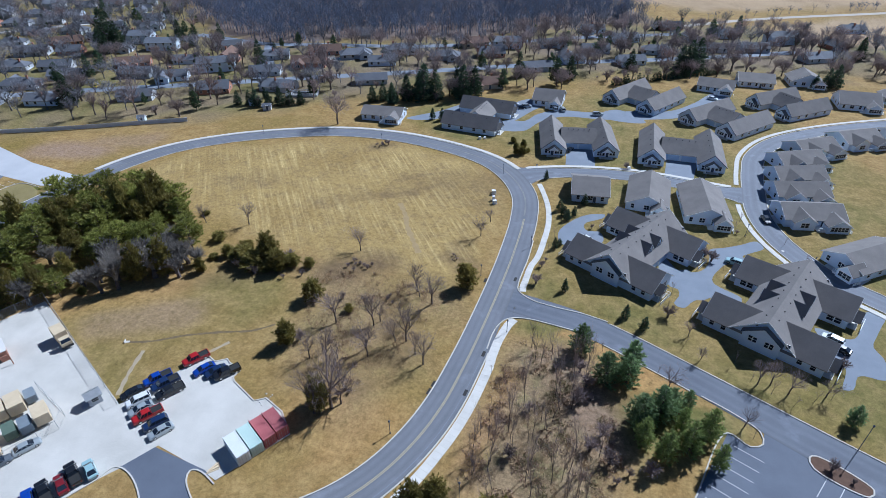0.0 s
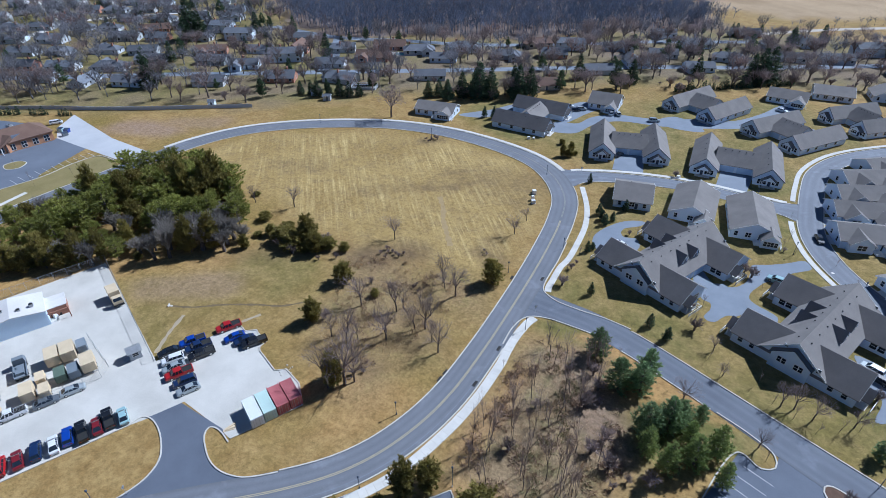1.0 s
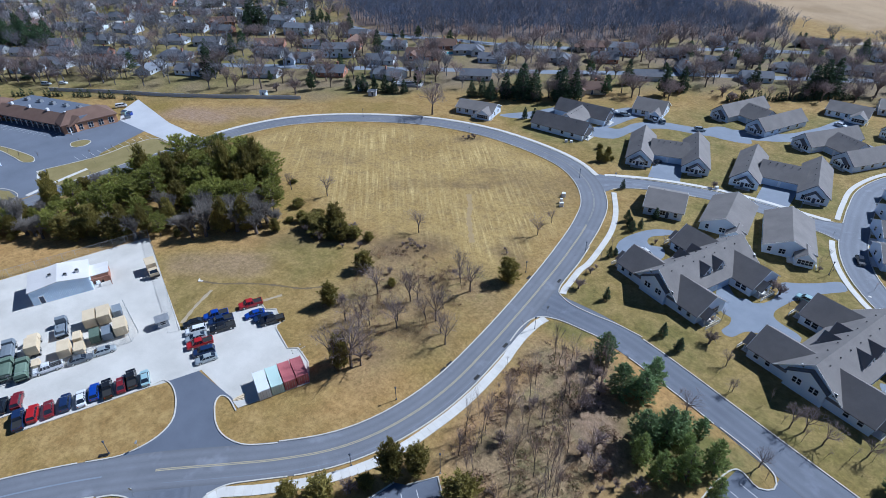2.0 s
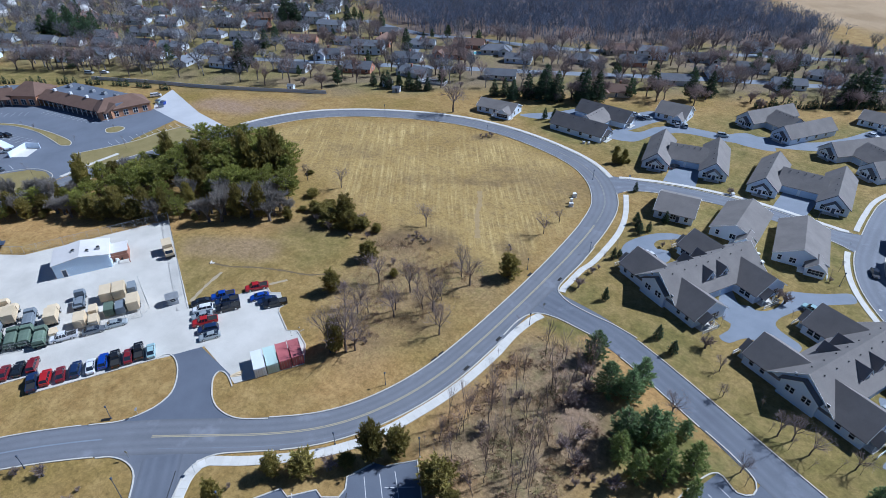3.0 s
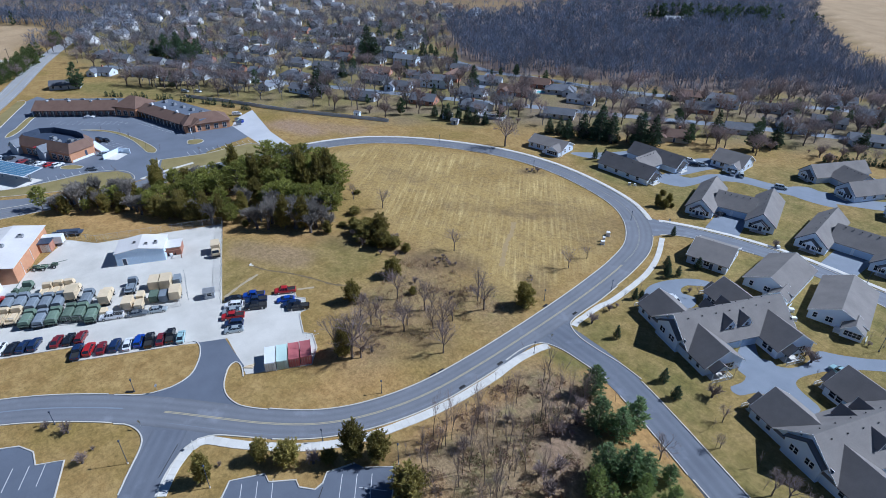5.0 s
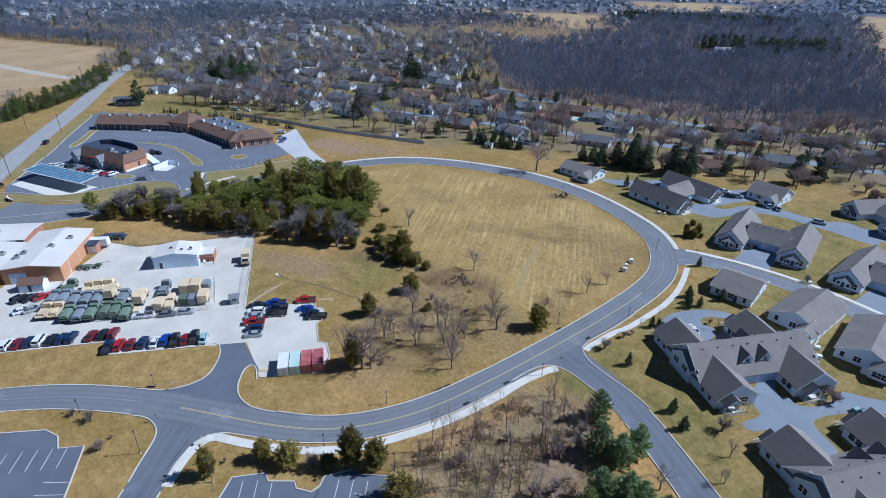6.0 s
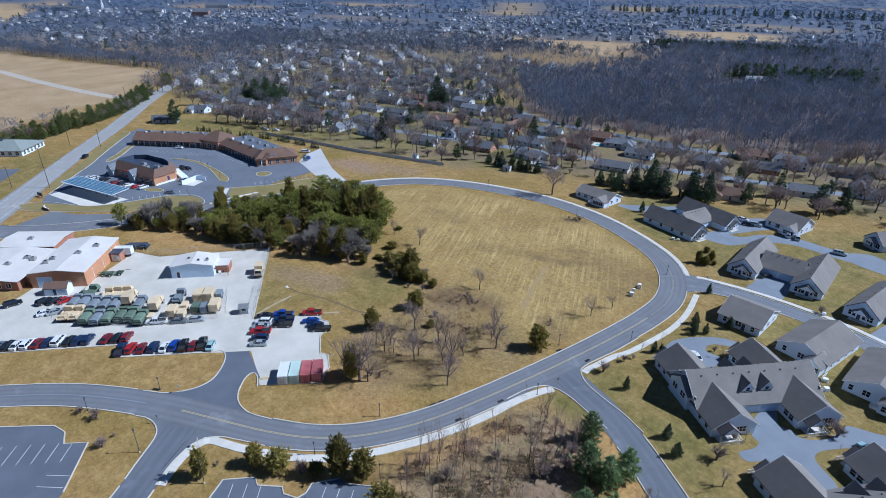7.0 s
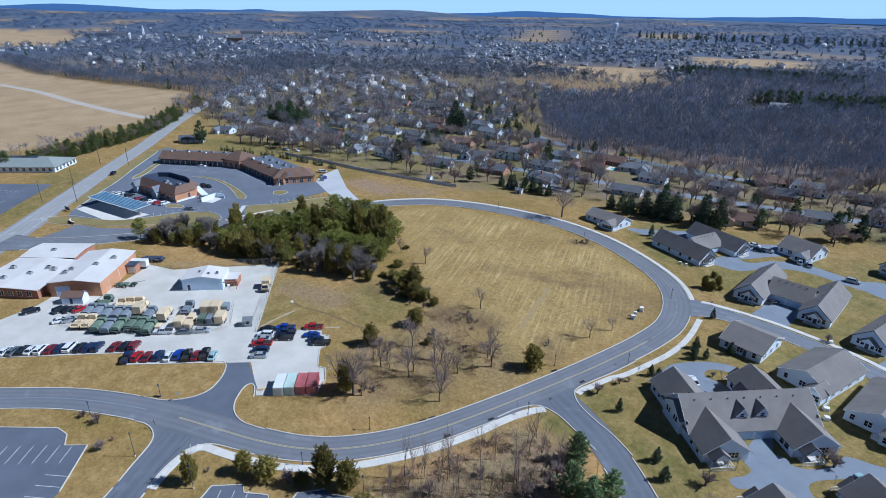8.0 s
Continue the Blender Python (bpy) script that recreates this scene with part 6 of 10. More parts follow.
canopy = thing("solar_canopy", "steel canopy with rows of blue solar panels", "canopy", at=yawed(-241.6, -2.2, 31))
part("deck", Shape().hexa([(0, 0, 3.9), (36, 0, 3.9), (36, 8.6, 4.5), (0, 8.6, 4.5)], [(0, 0, 4.1), (36, 0, 4.1), (36, 8.6, 4.7), (0, 8.6, 4.7)]), SIDING_SHADED, canopy, "pale steel deck")
PANEL = Shape().box(0.04, 2.0, 0.05, 0.90, 0.0, 0.05).mesh("solar_panel", SOLAR)
for i in range(17):
    for j in range(7):
        part("solar_panel", PANEL, SOLAR, canopy, at=pose(0.8 + 2.05 * i, 0.5 + 1.12 * j, 4.15 + 0.6 * (0.5 + 1.12 * j) / 8.6, 4.0))
for i in range(5):
    part("post", Shape().box(-0.2, 0.2, -0.2, 0.2, 0, 4.0), METAL_GREY, canopy, at=pose(3 + 7.5 * i, 4.3, 0))
    part("beam", Shape().box(-0.15, 0.15, -3.6, 3.6, 3.6, 3.95), METAL_GREY, canopy, at=pose(3 + 7.5 * i, 4.3, 0))

clinic = thing("low_clinic", "long low building with a grey-green hipped roof", "building", at=yawed(-334, -60, 64))
block(clinic, 0, 44, 0, 22, 3.4, 6.6, "x", SIDING, SHINGLE_GREEN, 0.8, hip=9)
for i in range(12):
    window(clinic, 2 + 3.6 * i, -0.02, 0.8, 1.6, 1.7, 0)
for i in range(6):
    window(clinic, 44.02, 2.5 + 3.4 * i, 0.6, 1.7, 2.0, 90)
part("roof_well", Shape().box(14, 30, 9.5, 12.5, 6.0, 6.7), BARGE, clinic, "dark roof well")
sign = thing("roadside_sign", "dark low roadside sign on two posts", "sign", at=yawed(-236.5, -10.5, 30))
part("panel", Shape().box(-1.8, 1.8, -0.15, 0.15, 0.5, 2.0), BARGE, sign)
for x in (-1.5, 1.5):
    part("post", Shape().box(x - 0.1, x + 0.1, -0.1, 0.1, 0, 0.5), BRICK, sign)
for x, y, yaw in ((-217.5, -8.5, 15),):
    s = thing("entrance_wall", "low curved brick entrance wall with white coping", "sign wall", at=yawed(x, y, yaw))
    part("wall", Shape().prism([(-2.8, 0.6), (-1.2, 0), (1.2, 0), (2.8, 0.6), (2.8, 1.0), (1.2, 0.4), (-1.2, 0.4), (-2.8, 1.0)], 0, 1.1), BRICK, s)
    part("coping", Shape().prism([(-2.9, 0.55), (-1.2, -0.05), (1.2, -0.05), (2.9, 0.55), (2.9, 1.05), (1.2, 0.45), (-1.2, 0.45), (-2.9, 1.05)], 1.1, 1.22), TRIM, s)

# ---- cars ----
LAMP_RED = mat("tail_lamp_red", (0.30, 0.01, 0.01), (0.36, 0.02, 0.02), 1.0, 8.0, 0.25)
LAMP_CLEAR = mat("head_lamp_clear", (0.72, 0.74, 0.76), (0.80, 0.81, 0.82), 1.0, 8.0, 0.1)
WHEELS = {}


def wheel(parent, x, y, r=0.34, w=0.22):
    key = (round(r, 2), round(w, 2))
    if key not in WHEELS:
        WHEELS[key] = (Shape().tube((0, -w / 2, 0), (0, w / 2, 0), r, r, 14).mesh("wheel", RUBBER), Shape().tube((0, -w / 2 - 0.012, 0), (0, w / 2 + 0.012, 0), r * 0.6, r * 0.6, 10).mesh("rim", CHROME))
    ob = part("wheel", WHEELS[key][0], RUBBER, parent, at=pose(x, y, r))
    part("rim", WHEELS[key][1], CHROME, ob)


def section(shape, stations):
    """A hull through cross sections (x, half width below, half width above, z below, z above) with chamfered shoulders."""
    rings = []
    for x, wl, wu, zl, zu in stations:
        zs = zl + 0.62 * (zu - zl)
        rings.append([(x, -wl, zl), (x, -wl - 0.02, zs), (x, -wu, zu), (x, wu, zu), (x, wl + 0.02, zs), (x, wl, zl)])
    v = [p for r in rings for p in r]
    f = []
    for i in range(len(rings) - 1):
        for j in range(6):
            f.append((6 * i + j, 6 * i + (j + 1) % 6, 6 * i + 6 + (j + 1) % 6, 6 * i + 6 + j))
    f += [tuple(range(5, -1, -1)), tuple(range(6 * len(rings) - 6, 6 * len(rings)))]
    return shape.add(v, f)


FORMS = {
    "sedan": dict(L=4.75, W=0.90, hull=[(-2.37, .74, .66, .34, .78), (-2.2, .86, .78, .24, .96), (-1.2, .90, .82, .22, 1.0), (0.9, .90, .82, .22, .98), (2.1, .86, .76, .24, .80), (2.37, .70, .62, .34, .66)],
                  cabin=(-1.95, 1.25, -1.15, 0.45, .80, .62, .96, 1.44)),
    "suv": dict(L=4.75, W=0.94, hull=[(-2.37, .82, .76, .40, 1.0), (-2.25, .90, .82, .30, 1.08), (-1.0, .93, .84, .28, 1.1), (1.0, .93, .84, .28, 1.08), (2.15, .88, .80, .30, .98), (2.37, .76, .68, .42, .80)],
                cabin=(-2.25, 1.3, -1.95, 0.55, .82, .68, 1.06, 1.72)),
    "pickup": dict(L=5.75, W=0.98, hull=[(-2.87, .92, .88, .45, 1.05), (-2.8, .97, .92, .40, 1.08), (-0.6, .98, .92, .36, 1.1), (1.2, .98, .90, .36, 1.12), (2.6, .95, .86, .38, 1.04), (2.87, .84, .76, .46, .88)],
                   cabin=(-0.75, 1.65, -0.55, 0.95, .88, .72, 1.08, 1.85)),
    "van": dict(L=5.0, W=0.98, hull=[(-2.5, .90, .86, .38, 1.1), (-2.4, .97, .90, .32, 1.15), (0, .98, .90, .30, 1.15), (1.6, .97, .88, .30, 1.1), (2.4, .88, .78, .34, .92), (2.5, .80, .70, .42, .80)],
                cabin=(-2.4, 1.95, -2.2, 1.0, .88, .74, 1.12, 1.8)),
}
CARS = {}
WORDS = {"sedan": "saloon car", "suv": "sport utility car", "pickup": "pickup truck", "van": "van"}


def car(kind, paint, x, y, yaw, group, where, z=0.03):
    key = (kind, paint)
    m = yawed(x, y, yaw, z)
    label = "%s %s parked %s" % (paint, WORDS[kind], where)
    if key in CARS:
        ob = copy_thing(CARS[key], m)
        return tagged(ob, label, "car", group)
    form = FORMS[kind]
    t = thing(kind if kind != "suv" else "sport_utility_car", label, "car", group, m)
    body = section(Shape(), form["hull"])
    x0, x1, x2, x3, wl, wu, zl, zu = form["cabin"]
    body.hexa([(x2 - .05, -wu - .02, zu - 0.05), (x3 + .05, -wu - .02, zu - 0.05), (x3 + .05, wu + .02, zu - 0.05), (x2 - .05, wu + .02, zu - 0.05)],
              [(x2 + .08, -wu + .05, zu + 0.02), (x3 - .1, -wu + .05, zu + 0.02), (x3 - .1, wu - .05, zu + 0.02), (x2 + .08, wu - .05, zu + 0.02)])
    for sy in (-1, 1):
        for f in (0.0, 0.36, 0.68, 1.0):
            xb, xt = x0 + (x1 - x0) * f, x2 + (x3 - x2) * f
            body.hexa([(xb - .05, sy * (wl + .012), zl), (xb + .05, sy * (wl + .012), zl), (xb + .05, sy * (wl - .05), zl), (xb - .05, sy * (wl - .05), zl)],
                      [(xt - .05, sy * (wu + .022), zu), (xt + .05, sy * (wu + .022), zu), (xt + .05, sy * (wu - .05), zu), (xt - .05, sy * (wu - .05), zu)])
    if kind == "pickup":
        bed = form["hull"]
        body.box(-2.8, -0.8, -0.95, -0.85, 1.0, 1.2).box(-2.8, -0.8, 0.85, 0.95, 1.0, 1.2).box(-2.82, -2.72, -0.85, 0.85, 1.0, 1.2)
    part("body", body, PAINTS[paint], t)
    part("glazing", Shape().hexa([(x0, -wl, zl), (x1, -wl, zl), (x1, wl, zl), (x0, wl, zl)], [(x2, -wu, zu - .02), (x3, -wu, zu - .02), (x3, wu, zu - .02), (x2, wu, zu - .02)]), GLASS, t)
    if kind == "pickup":
        part("load_bed", Shape().box(-2.72, -0.8, -0.85, 0.85, 1.06, 1.13), RUBBER, t, "dark load bed")
    L, W = form["L"], form["W"]
    r = 0.33 if kind == "sedan" else 0.39
    for sx in (-1, 1):
        for sy in (-1, 1):
            wheel(t, sx * L * 0.295, sy * (W - 0.1), r)
    zf, zb = form["hull"][-1][4] - 0.12, form["hull"][0][4] - 0.16
    for sy in (-1, 1):
        part("headlight", Shape().box(L / 2 - 0.14, L / 2 + 0.01, sy * 0.52 - 0.14, sy * 0.52 + 0.14, zf - 0.06, zf + 0.07), LAMP_CLEAR, t)
        part("tail_light", Shape().box(-L / 2 - 0.012, -L / 2 + 0.1, sy * 0.60 - 0.1, sy * 0.60 + 0.1, zb - 0.1, zb + 0.1), LAMP_RED, t)
        part("mirror", Shape().box(x1 - 0.25, x1 - 0.1, sy * (W + 0.06) - 0.08, sy * (W + 0.06) + 0.08, zl, zl + 0.14), PAINTS[paint], t)
    CARS[key] = t
    return t


ROW = "cars in the depot parking row"
for (x, y), kind, paint in zip(((-110.0, -18.5), (-109.0, -16.6), (-108.4, -14.4), (-107.4, -12.3), (-106.5, -10.1), (-105.6, -7.9), (-104.9, -5.6), (-104.1, -3.2), (-102.8, -0.8), (-101.9, 1.3), (-100.9, 3.5)),
                               ("sedan", "sedan", "sedan", "sedan", "suv", "sedan", "sedan", "van", "sedan", "sedan", "suv"), ("white", "grey", "black", "white", "white", "maroon", "navy", "white", "black", "navy", "navy")):
    car(kind, paint, x, y, 152 + 4 * math.sin(x), ROW, "nose-in along the depot kerb")
for (x, y), kind, paint in zip(((-99.0, 7.7), (-98.0, 10.1), (-96.8, 12.5)), ("sedan", "sedan", "suv"), ("maroon", "black", "maroon")):
    car(kind, paint, x, y, 151, ROW, "nose-in along the depot kerb")
for (x, y), kind, paint in zip(((-91.4, 10.6), (-90.7, 12.9), (-89.5, 15.3), (-88.4, 18.0), (-87.0, 20.4), (-86.4, 22.8), (-85.1, 24.8), (-83.9, 27.0), (-83.6, 29.2), (-81.7, 31.0)),
                               ("pickup", "suv", "sedan", "suv", "sedan", "suv", "pickup", "sedan", "pickup", "sedan"), ("navy", "red", "maroon", "navy", "white", "blue", "black", "maroon", "black", "teal")):
    car(kind, paint, x, y, 155 + 3 * math.sin(3 * x), ROW, "nose-in along the depot kerb")
for (x, y), kind, paint, yaw in zip(((-132.7, -14.7), (-129.6, -6.8), (-128.6, -4.1), (-127.6, -1.4), (-122.2, -6.4), (-121.4, -4.0), (-101.2, 20.2), (-98.4, 25.6), (-96.8, 30.1)),
                                    ("suv", "suv", "sedan", "sedan", "sedan", "sedan", "pickup", "sedan", "sedan"), ("black", "black", "black", "red", "white", "silver", "white", "grey", "silver"), (100, 120, 120, 120, 95, 95, 247, 66, 66)):
    car(kind, paint, x, y, yaw, "cars in the depot yard", "on the pale gravel yard")
for (x, y), kind, paint in zip(((-88.8, 47.2), (-86.0, 46.0), (-83.9, 44.6), (-81.4, 44.0), (-78.4, 43.0), (-76.1, 42.0), (-86.9, 52.1), (-84.3, 51.6), (-81.8, 50.3), (-83.5, 59.6), (-79.6, 57.8), (-76.9, 58.2), (-74.4, 58.8)),
                               ("sedan", "suv", "sedan", "pickup", "suv", "sedan", "pickup", "pickup", "pickup", "pickup", "sedan", "sedan", "pickup"),
                               ("black", "white", "silver", "red", "navy", "silver", "blue", "navy", "black", "red", "blue", "navy", "black")):
    car(kind, paint, x, y, 242 + 3 * math.sin(2 * y), "cars in the depot yard", "in rows on the pale gravel yard")
for (x, y), kind, paint in zip(((-254.4, 11.0), (-252.6, 13.6), (-250.2, 15.7), (-247.4, 17.8), (-240.3, 21.4), (-237.2, 24.3), (-233.3, 26.7), (-229.4, 29.6), (-226.5, 32.3)),
                               ("sedan", "suv", "sedan", "suv", "sedan", "sedan", "sedan", "sedan", "suv"), ("white", "white", "silver", "black", "maroon", "black", "white", "red", "white")):
    car(kind, paint, x - 0.5, y - 2.6, 116, "cars at the shops", "before the mansard store")
for x, y, yaw, kind, paint in ((-249.7, 50.4, 20, "suv", "black"), (-247.8, 52.4, 20, "sedan", "black"), (-229.2, 47.4, 60, "sedan", "silver"), (-292.4, 54.8, 60, "sedan", "white"), (-213.5, 39.3, 60, "sedan", "grey")):
    car(kind, paint, x, y, yaw, "cars at the shops", "on the shops' car park")
car("van", "black", -296.4, 8.5, 159, "cars on the streets", "on the highway's lane")
car("sedan", "black", 37.2, 169.5, 285, "cars on the streets", "on the crescent")
for x, y, yaw, kind, paint, where in ((-12.2, 139.2, 150, "sedan", "white", "in the court beside a house"), (27.6, 141.8, 165, "suv", "teal", "on a shared driveway"), (47.0, 117.0, 155, "suv", "silver", "before a garage"), (48.0, 114.4, 155, "sedan", "black", "before a garage"),
                                      (-43.5, 241.5, 120, "suv", "white", "before a house"), (-40.2, 242.3, 120, "suv", "silver", "before a house"), (-24.4, 241.8, 20, "suv", "silver", "on the lane"), (-28.6, 199.8, 75, "sedan", "black", "before the garages"),
                                      (-62.4, 241.6, 20, "sedan", "white", "beside a lane"), (-56.2, 240.6, 30, "suv", "silver", "beside a lane"), (-58.2, 238.2, 30, "sedan", "black", "beside a lane"), (-3.6, 268.5, 20, "sedan", "white", "behind a double house"),
                                      (2.0, 271.0, 20, "sedan", "white", "behind a double house"), (22.6, 281.4, -20, "sedan", "white", "on the lane"), (42.0, 71.2, 130, "suv", "black", "in a car park bay")):
    car(kind, paint, x, y, yaw, "cars by the houses", where)


# ---- depot trucks, shelters and trailers ----
HEAVY = {}


def army_truck(x, y, yaw, tone, cargo, label):
    """A cab-forward truck with a covered bed; cargo: 'canvas', 'box' or 'flat'."""
    key = (tone, cargo)
    m = yawed(x, y, yaw, 0.03)
    if key in HEAVY:
        return tagged(copy_thing(HEAVY[key], m), label, "truck", "depot trucks")
    paint = {"tan": TAN_PAINT, "olive": OLIVE_PAINT, "grey": GREY_CANVAS}[tone]
    t = thing("army_truck", label, "truck", "depot trucks", m)
    part("chassis", Shape().box(-3.3, 3.2, -0.45, 0.45, 0.65, 0.95).box(3.1, 3.3, -1.1, 1.1, 0.6, 1.0), IRON, t)
    cab = Shape().box(1.2, 3.0, -1.15, 1.15, 0.95, 1.75)
    cab.hexa([(1.2, -1.15, 1.75), (2.9, -1.15, 1.75), (2.9, 1.15, 1.75), (1.2, 1.15, 1.75)], [(1.25, -1.02, 2.55), (2.45, -1.02, 2.55), (2.45, 1.02, 2.55), (1.25, 1.02, 2.55)])
    part("cab", cab, paint, t)
    part("windscreen", Shape().hexa([(2.88, -0.98, 1.8), (2.93, -0.98, 1.8), (2.93, 0.98, 1.8), (2.88, 0.98, 1.8)], [(2.46, -0.88, 2.48), (2.52, -0.88, 2.48), (2.52, 0.88, 2.48), (2.46, 0.88, 2.48)]), GLASS, t)
    part("bed", Shape().box(-3.4, 0.9, -1.2, 1.2, 0.98, 1.25).box(-3.4, 0.9, -1.22, -1.14, 1.25, 1.65).box(-3.4, 0.9, 1.14, 1.22, 1.25, 1.65), paint, t)
    if cargo == "canvas":
        c = Shape()
        prof = [(-1.12, 1.6), (-1.1, 2.2), (-0.92, 2.38), (0.0, 2.46), (0.92, 2.38), (1.1, 2.2), (1.12, 1.6)]
        n = len(prof)
        st = [-3.3, -2.3, -1.3, -0.35, 0.6]
        v = [(a, p[0], p[1] - (0.1 if k % 2 else 0)) for k, a in enumerate(st) for p in prof]
        f = [(i * n + j, i * n + j + 1, (i + 1) * n + j + 1, (i + 1) * n + j) for i in range(4) for j in range(n - 1)] + [tuple(range(n)), tuple(range(4 * n, 5 * n))]
        part("canvas_cover", c.add(v, f), paint, t)
    elif cargo == "box":
        edge, v = [], -3.4
        while v < 0.7:
            edge += [(v, 1.2), (v + 0.06, 1.25), (v + 0.2, 1.25), (v + 0.26, 1.2)]
            v += 0.6
        b = Shape().prism([(x_, -y_) for x_, y_ in edge] + edge[::-1], 1.28, 3.25)
        part("box_body", b, paint, t)
    else:
        part("spare_load", Shape().box(-2.8, -1.2, -0.8, 0.8, 1.25, 1.9).box(-0.9, 0.4, -0.7, 0.5, 1.25, 1.7), paint, t)
    for xx in (-2.6, -1.4, 2.1):
        for sy in (-1, 1):
            wheel(t, xx, sy * 1.0, 0.55, 0.36)
    HEAVY[key] = t
    return t


def field_shelter(x, y, yaw, tone, label, s=1.0):
    key = ("shelter", tone)
    m = yawed(x, y, yaw, 0.03) @ Matrix.Scale(s, 4)
    if key in HEAVY:
        return tagged(copy_thing(HEAVY[key], m), label, "trailer", "depot trailers")
    paint = {"tan": TAN_PAINT, "olive": OLIVE_PAINT, "grey": GREY_CANVAS}[tone]
    t = thing("box_trailer", label, "trailer", "depot trailers", m)
    edge, v = [], -2.1
    while v < 1.9:
        edge += [(v, 1.1), (v + 0.05, 1.15), (v + 0.16, 1.15), (v + 0.21, 1.1)]
        v += 0.5
    b = Shape().prism([(x_, -y_) for x_, y_ in edge] + edge[::-1], 0.75, 2.75)
    part("body", b, paint, t)
    part("drawbar", Shape().box(2.1, 3.3, -0.08, 0.08, 0.6, 0.75).box(3.2, 3.3, -0.08, 0.08, 0.0, 0.6), IRON, t)
    part("rear_door", Shape().box(-2.16, -2.1, -0.5, 0.5, 0.85, 2.55), paint, t)
    for sx in (-0.5, 0.5):
        for sy in (-1, 1):
            wheel(t, sx, sy * 0.98, 0.42, 0.3)
    HEAVY[key] = t
    return t


BACK = 155.0
for (x, y), tone, cargo in zip(((-123.7, 1.3), (-122.3, 3.9), (-119.6, 6.2), (-118.0, 8.9), (-116.6, 11.6), (-113.3, 17.4), (-118.4, 15.2), (-110.6, 21.5)), ("grey", "grey", "grey", "grey", "grey", "grey", "tan", "tan"),
                               ("canvas", "canvas", "canvas", "canvas", "canvas", "canvas", "box", "box")):
    army_truck(x, y, BACK, tone, cargo, "%s army truck with a %s body in the depot yard" % (tone, cargo))
for (x, y), tone, cargo in zip(((-117.5, -1.1), (-116.2, 1.5), (-112.6, 3.9), (-110.6, 6.5), (-109.7, 9.2), (-108.9, 12.5), (-107.4, 14.8), (-104.6, 16.8)), ("tan", "tan", "olive", "grey", "olive", "olive", "olive", "olive"),
                               ("flat", "flat", "canvas", "canvas", "canvas", "canvas", "canvas", "canvas")):
    army_truck(x, y, BACK, tone, cargo, "%s army truck with a %s bed inside the yard fence" % (tone, cargo))
for x, y, tone, cargo, yaw in ((-123.8, 9.5, "tan", "flat", BACK), (-123.1, 12.0, "tan", "flat", BACK), (-122.1, 14.4, "tan", "flat", BACK), (-112.0, 28.0, "grey", "flat", BACK), (-116.0, 53.0, "tan", "box", -20), (-128.0, 5.5, "olive", "flat", BACK)):
    army_truck(x, y, yaw, tone, cargo, "%s army truck standing on pale gravel" % tone)
for x, y, tone, s in ((-103.2, 24.9, "tan", 1.05), (-105.2, 28.5, "tan", 0.72), (-100.9, 27.0, "tan", 0.8), (-108.6, 33.2, "tan", 1.1), (-107.2, 35.8, "tan", 1.15), (-102.3, 31.1, "olive", 0.9), (-100.9, 33.2, "grey", 0.9), (-100.2, 36.0, "tan", 1.1), (-107.0, 38.6, "grey", 0.9), (-104.0, 19.2, "tan", 0.6)):
    field_shelter(x, y, BACK, tone, "%s ribbed box trailer parked in the depot yard" % tone, s)


def field_trailer(x, y, yaw):
    """A low wheeled frame with long twin trails and folded arms."""
    t = thing("field_trailer", "dark green wheeled field trailer with long drawbars", "trailer", "field trailers", yawed(x, y, yaw, 0.03))
    part("carriage", Shape().box(-0.9, 0.9, -0.7, 0.7, 0.7, 1.0).box(-0.5, 0.6, -0.4, 0.4, 1.0, 1.45), OLIVE_PAINT, t)
    part("trail", Shape().tube((-0.7, 0.35, 0.8), (-3.6, 0.9, 0.35), 0.12, 0.08, 6), OLIVE_PAINT, t)
    part("trail", Shape().tube((-0.7, -0.35, 0.8), (-3.6, -0.9, 0.35), 0.12, 0.08, 6), OLIVE_PAINT, t)
    part("long_bar", Shape().tube((-0.4, 0, 1.3), (3.6, 0.1, 1.75), 0.12, 0.07, 8), OLIVE_PAINT, t)
    part("arm", Shape().tube((0.2, -0.6, 0.9), (1.8, -1.3, 1.5), 0.08, 0.06, 5), OLIVE_PAINT, t)
    for sy in (-1, 1):
        wheel(t, 0, sy * 0.9, 0.5, 0.28)


field_trailer(-138.9, 11.2, 62)
field_trailer(-138.4, 13.8, 70)
field_trailer(-140.2, 9.4, 55)
field_trailer(-129.5, 3.2, 150)

# ---- trees ----
def away1(poly, x, y):
    """The distance of one point to a polygon's edge, negative inside."""
    best, hit = 1e18, False
    xa, ya = poly[-1]
    for xb, yb in poly:
        dx, dy = xb - xa, yb - ya
        t = min(1.0, max(0.0, ((x - xa) * dx + (y - ya) * dy) / (dx * dx + dy * dy + 1e-12)))
        best = min(best, (x - xa - t * dx) ** 2 + (y - ya - t * dy) ** 2)
        if (ya > y) != (yb > y) and x < dx * (y - ya) / dy + xa:
            hit = not hit
        xa, ya = xb, yb
    return -math.sqrt(best) if hit else math.sqrt(best)


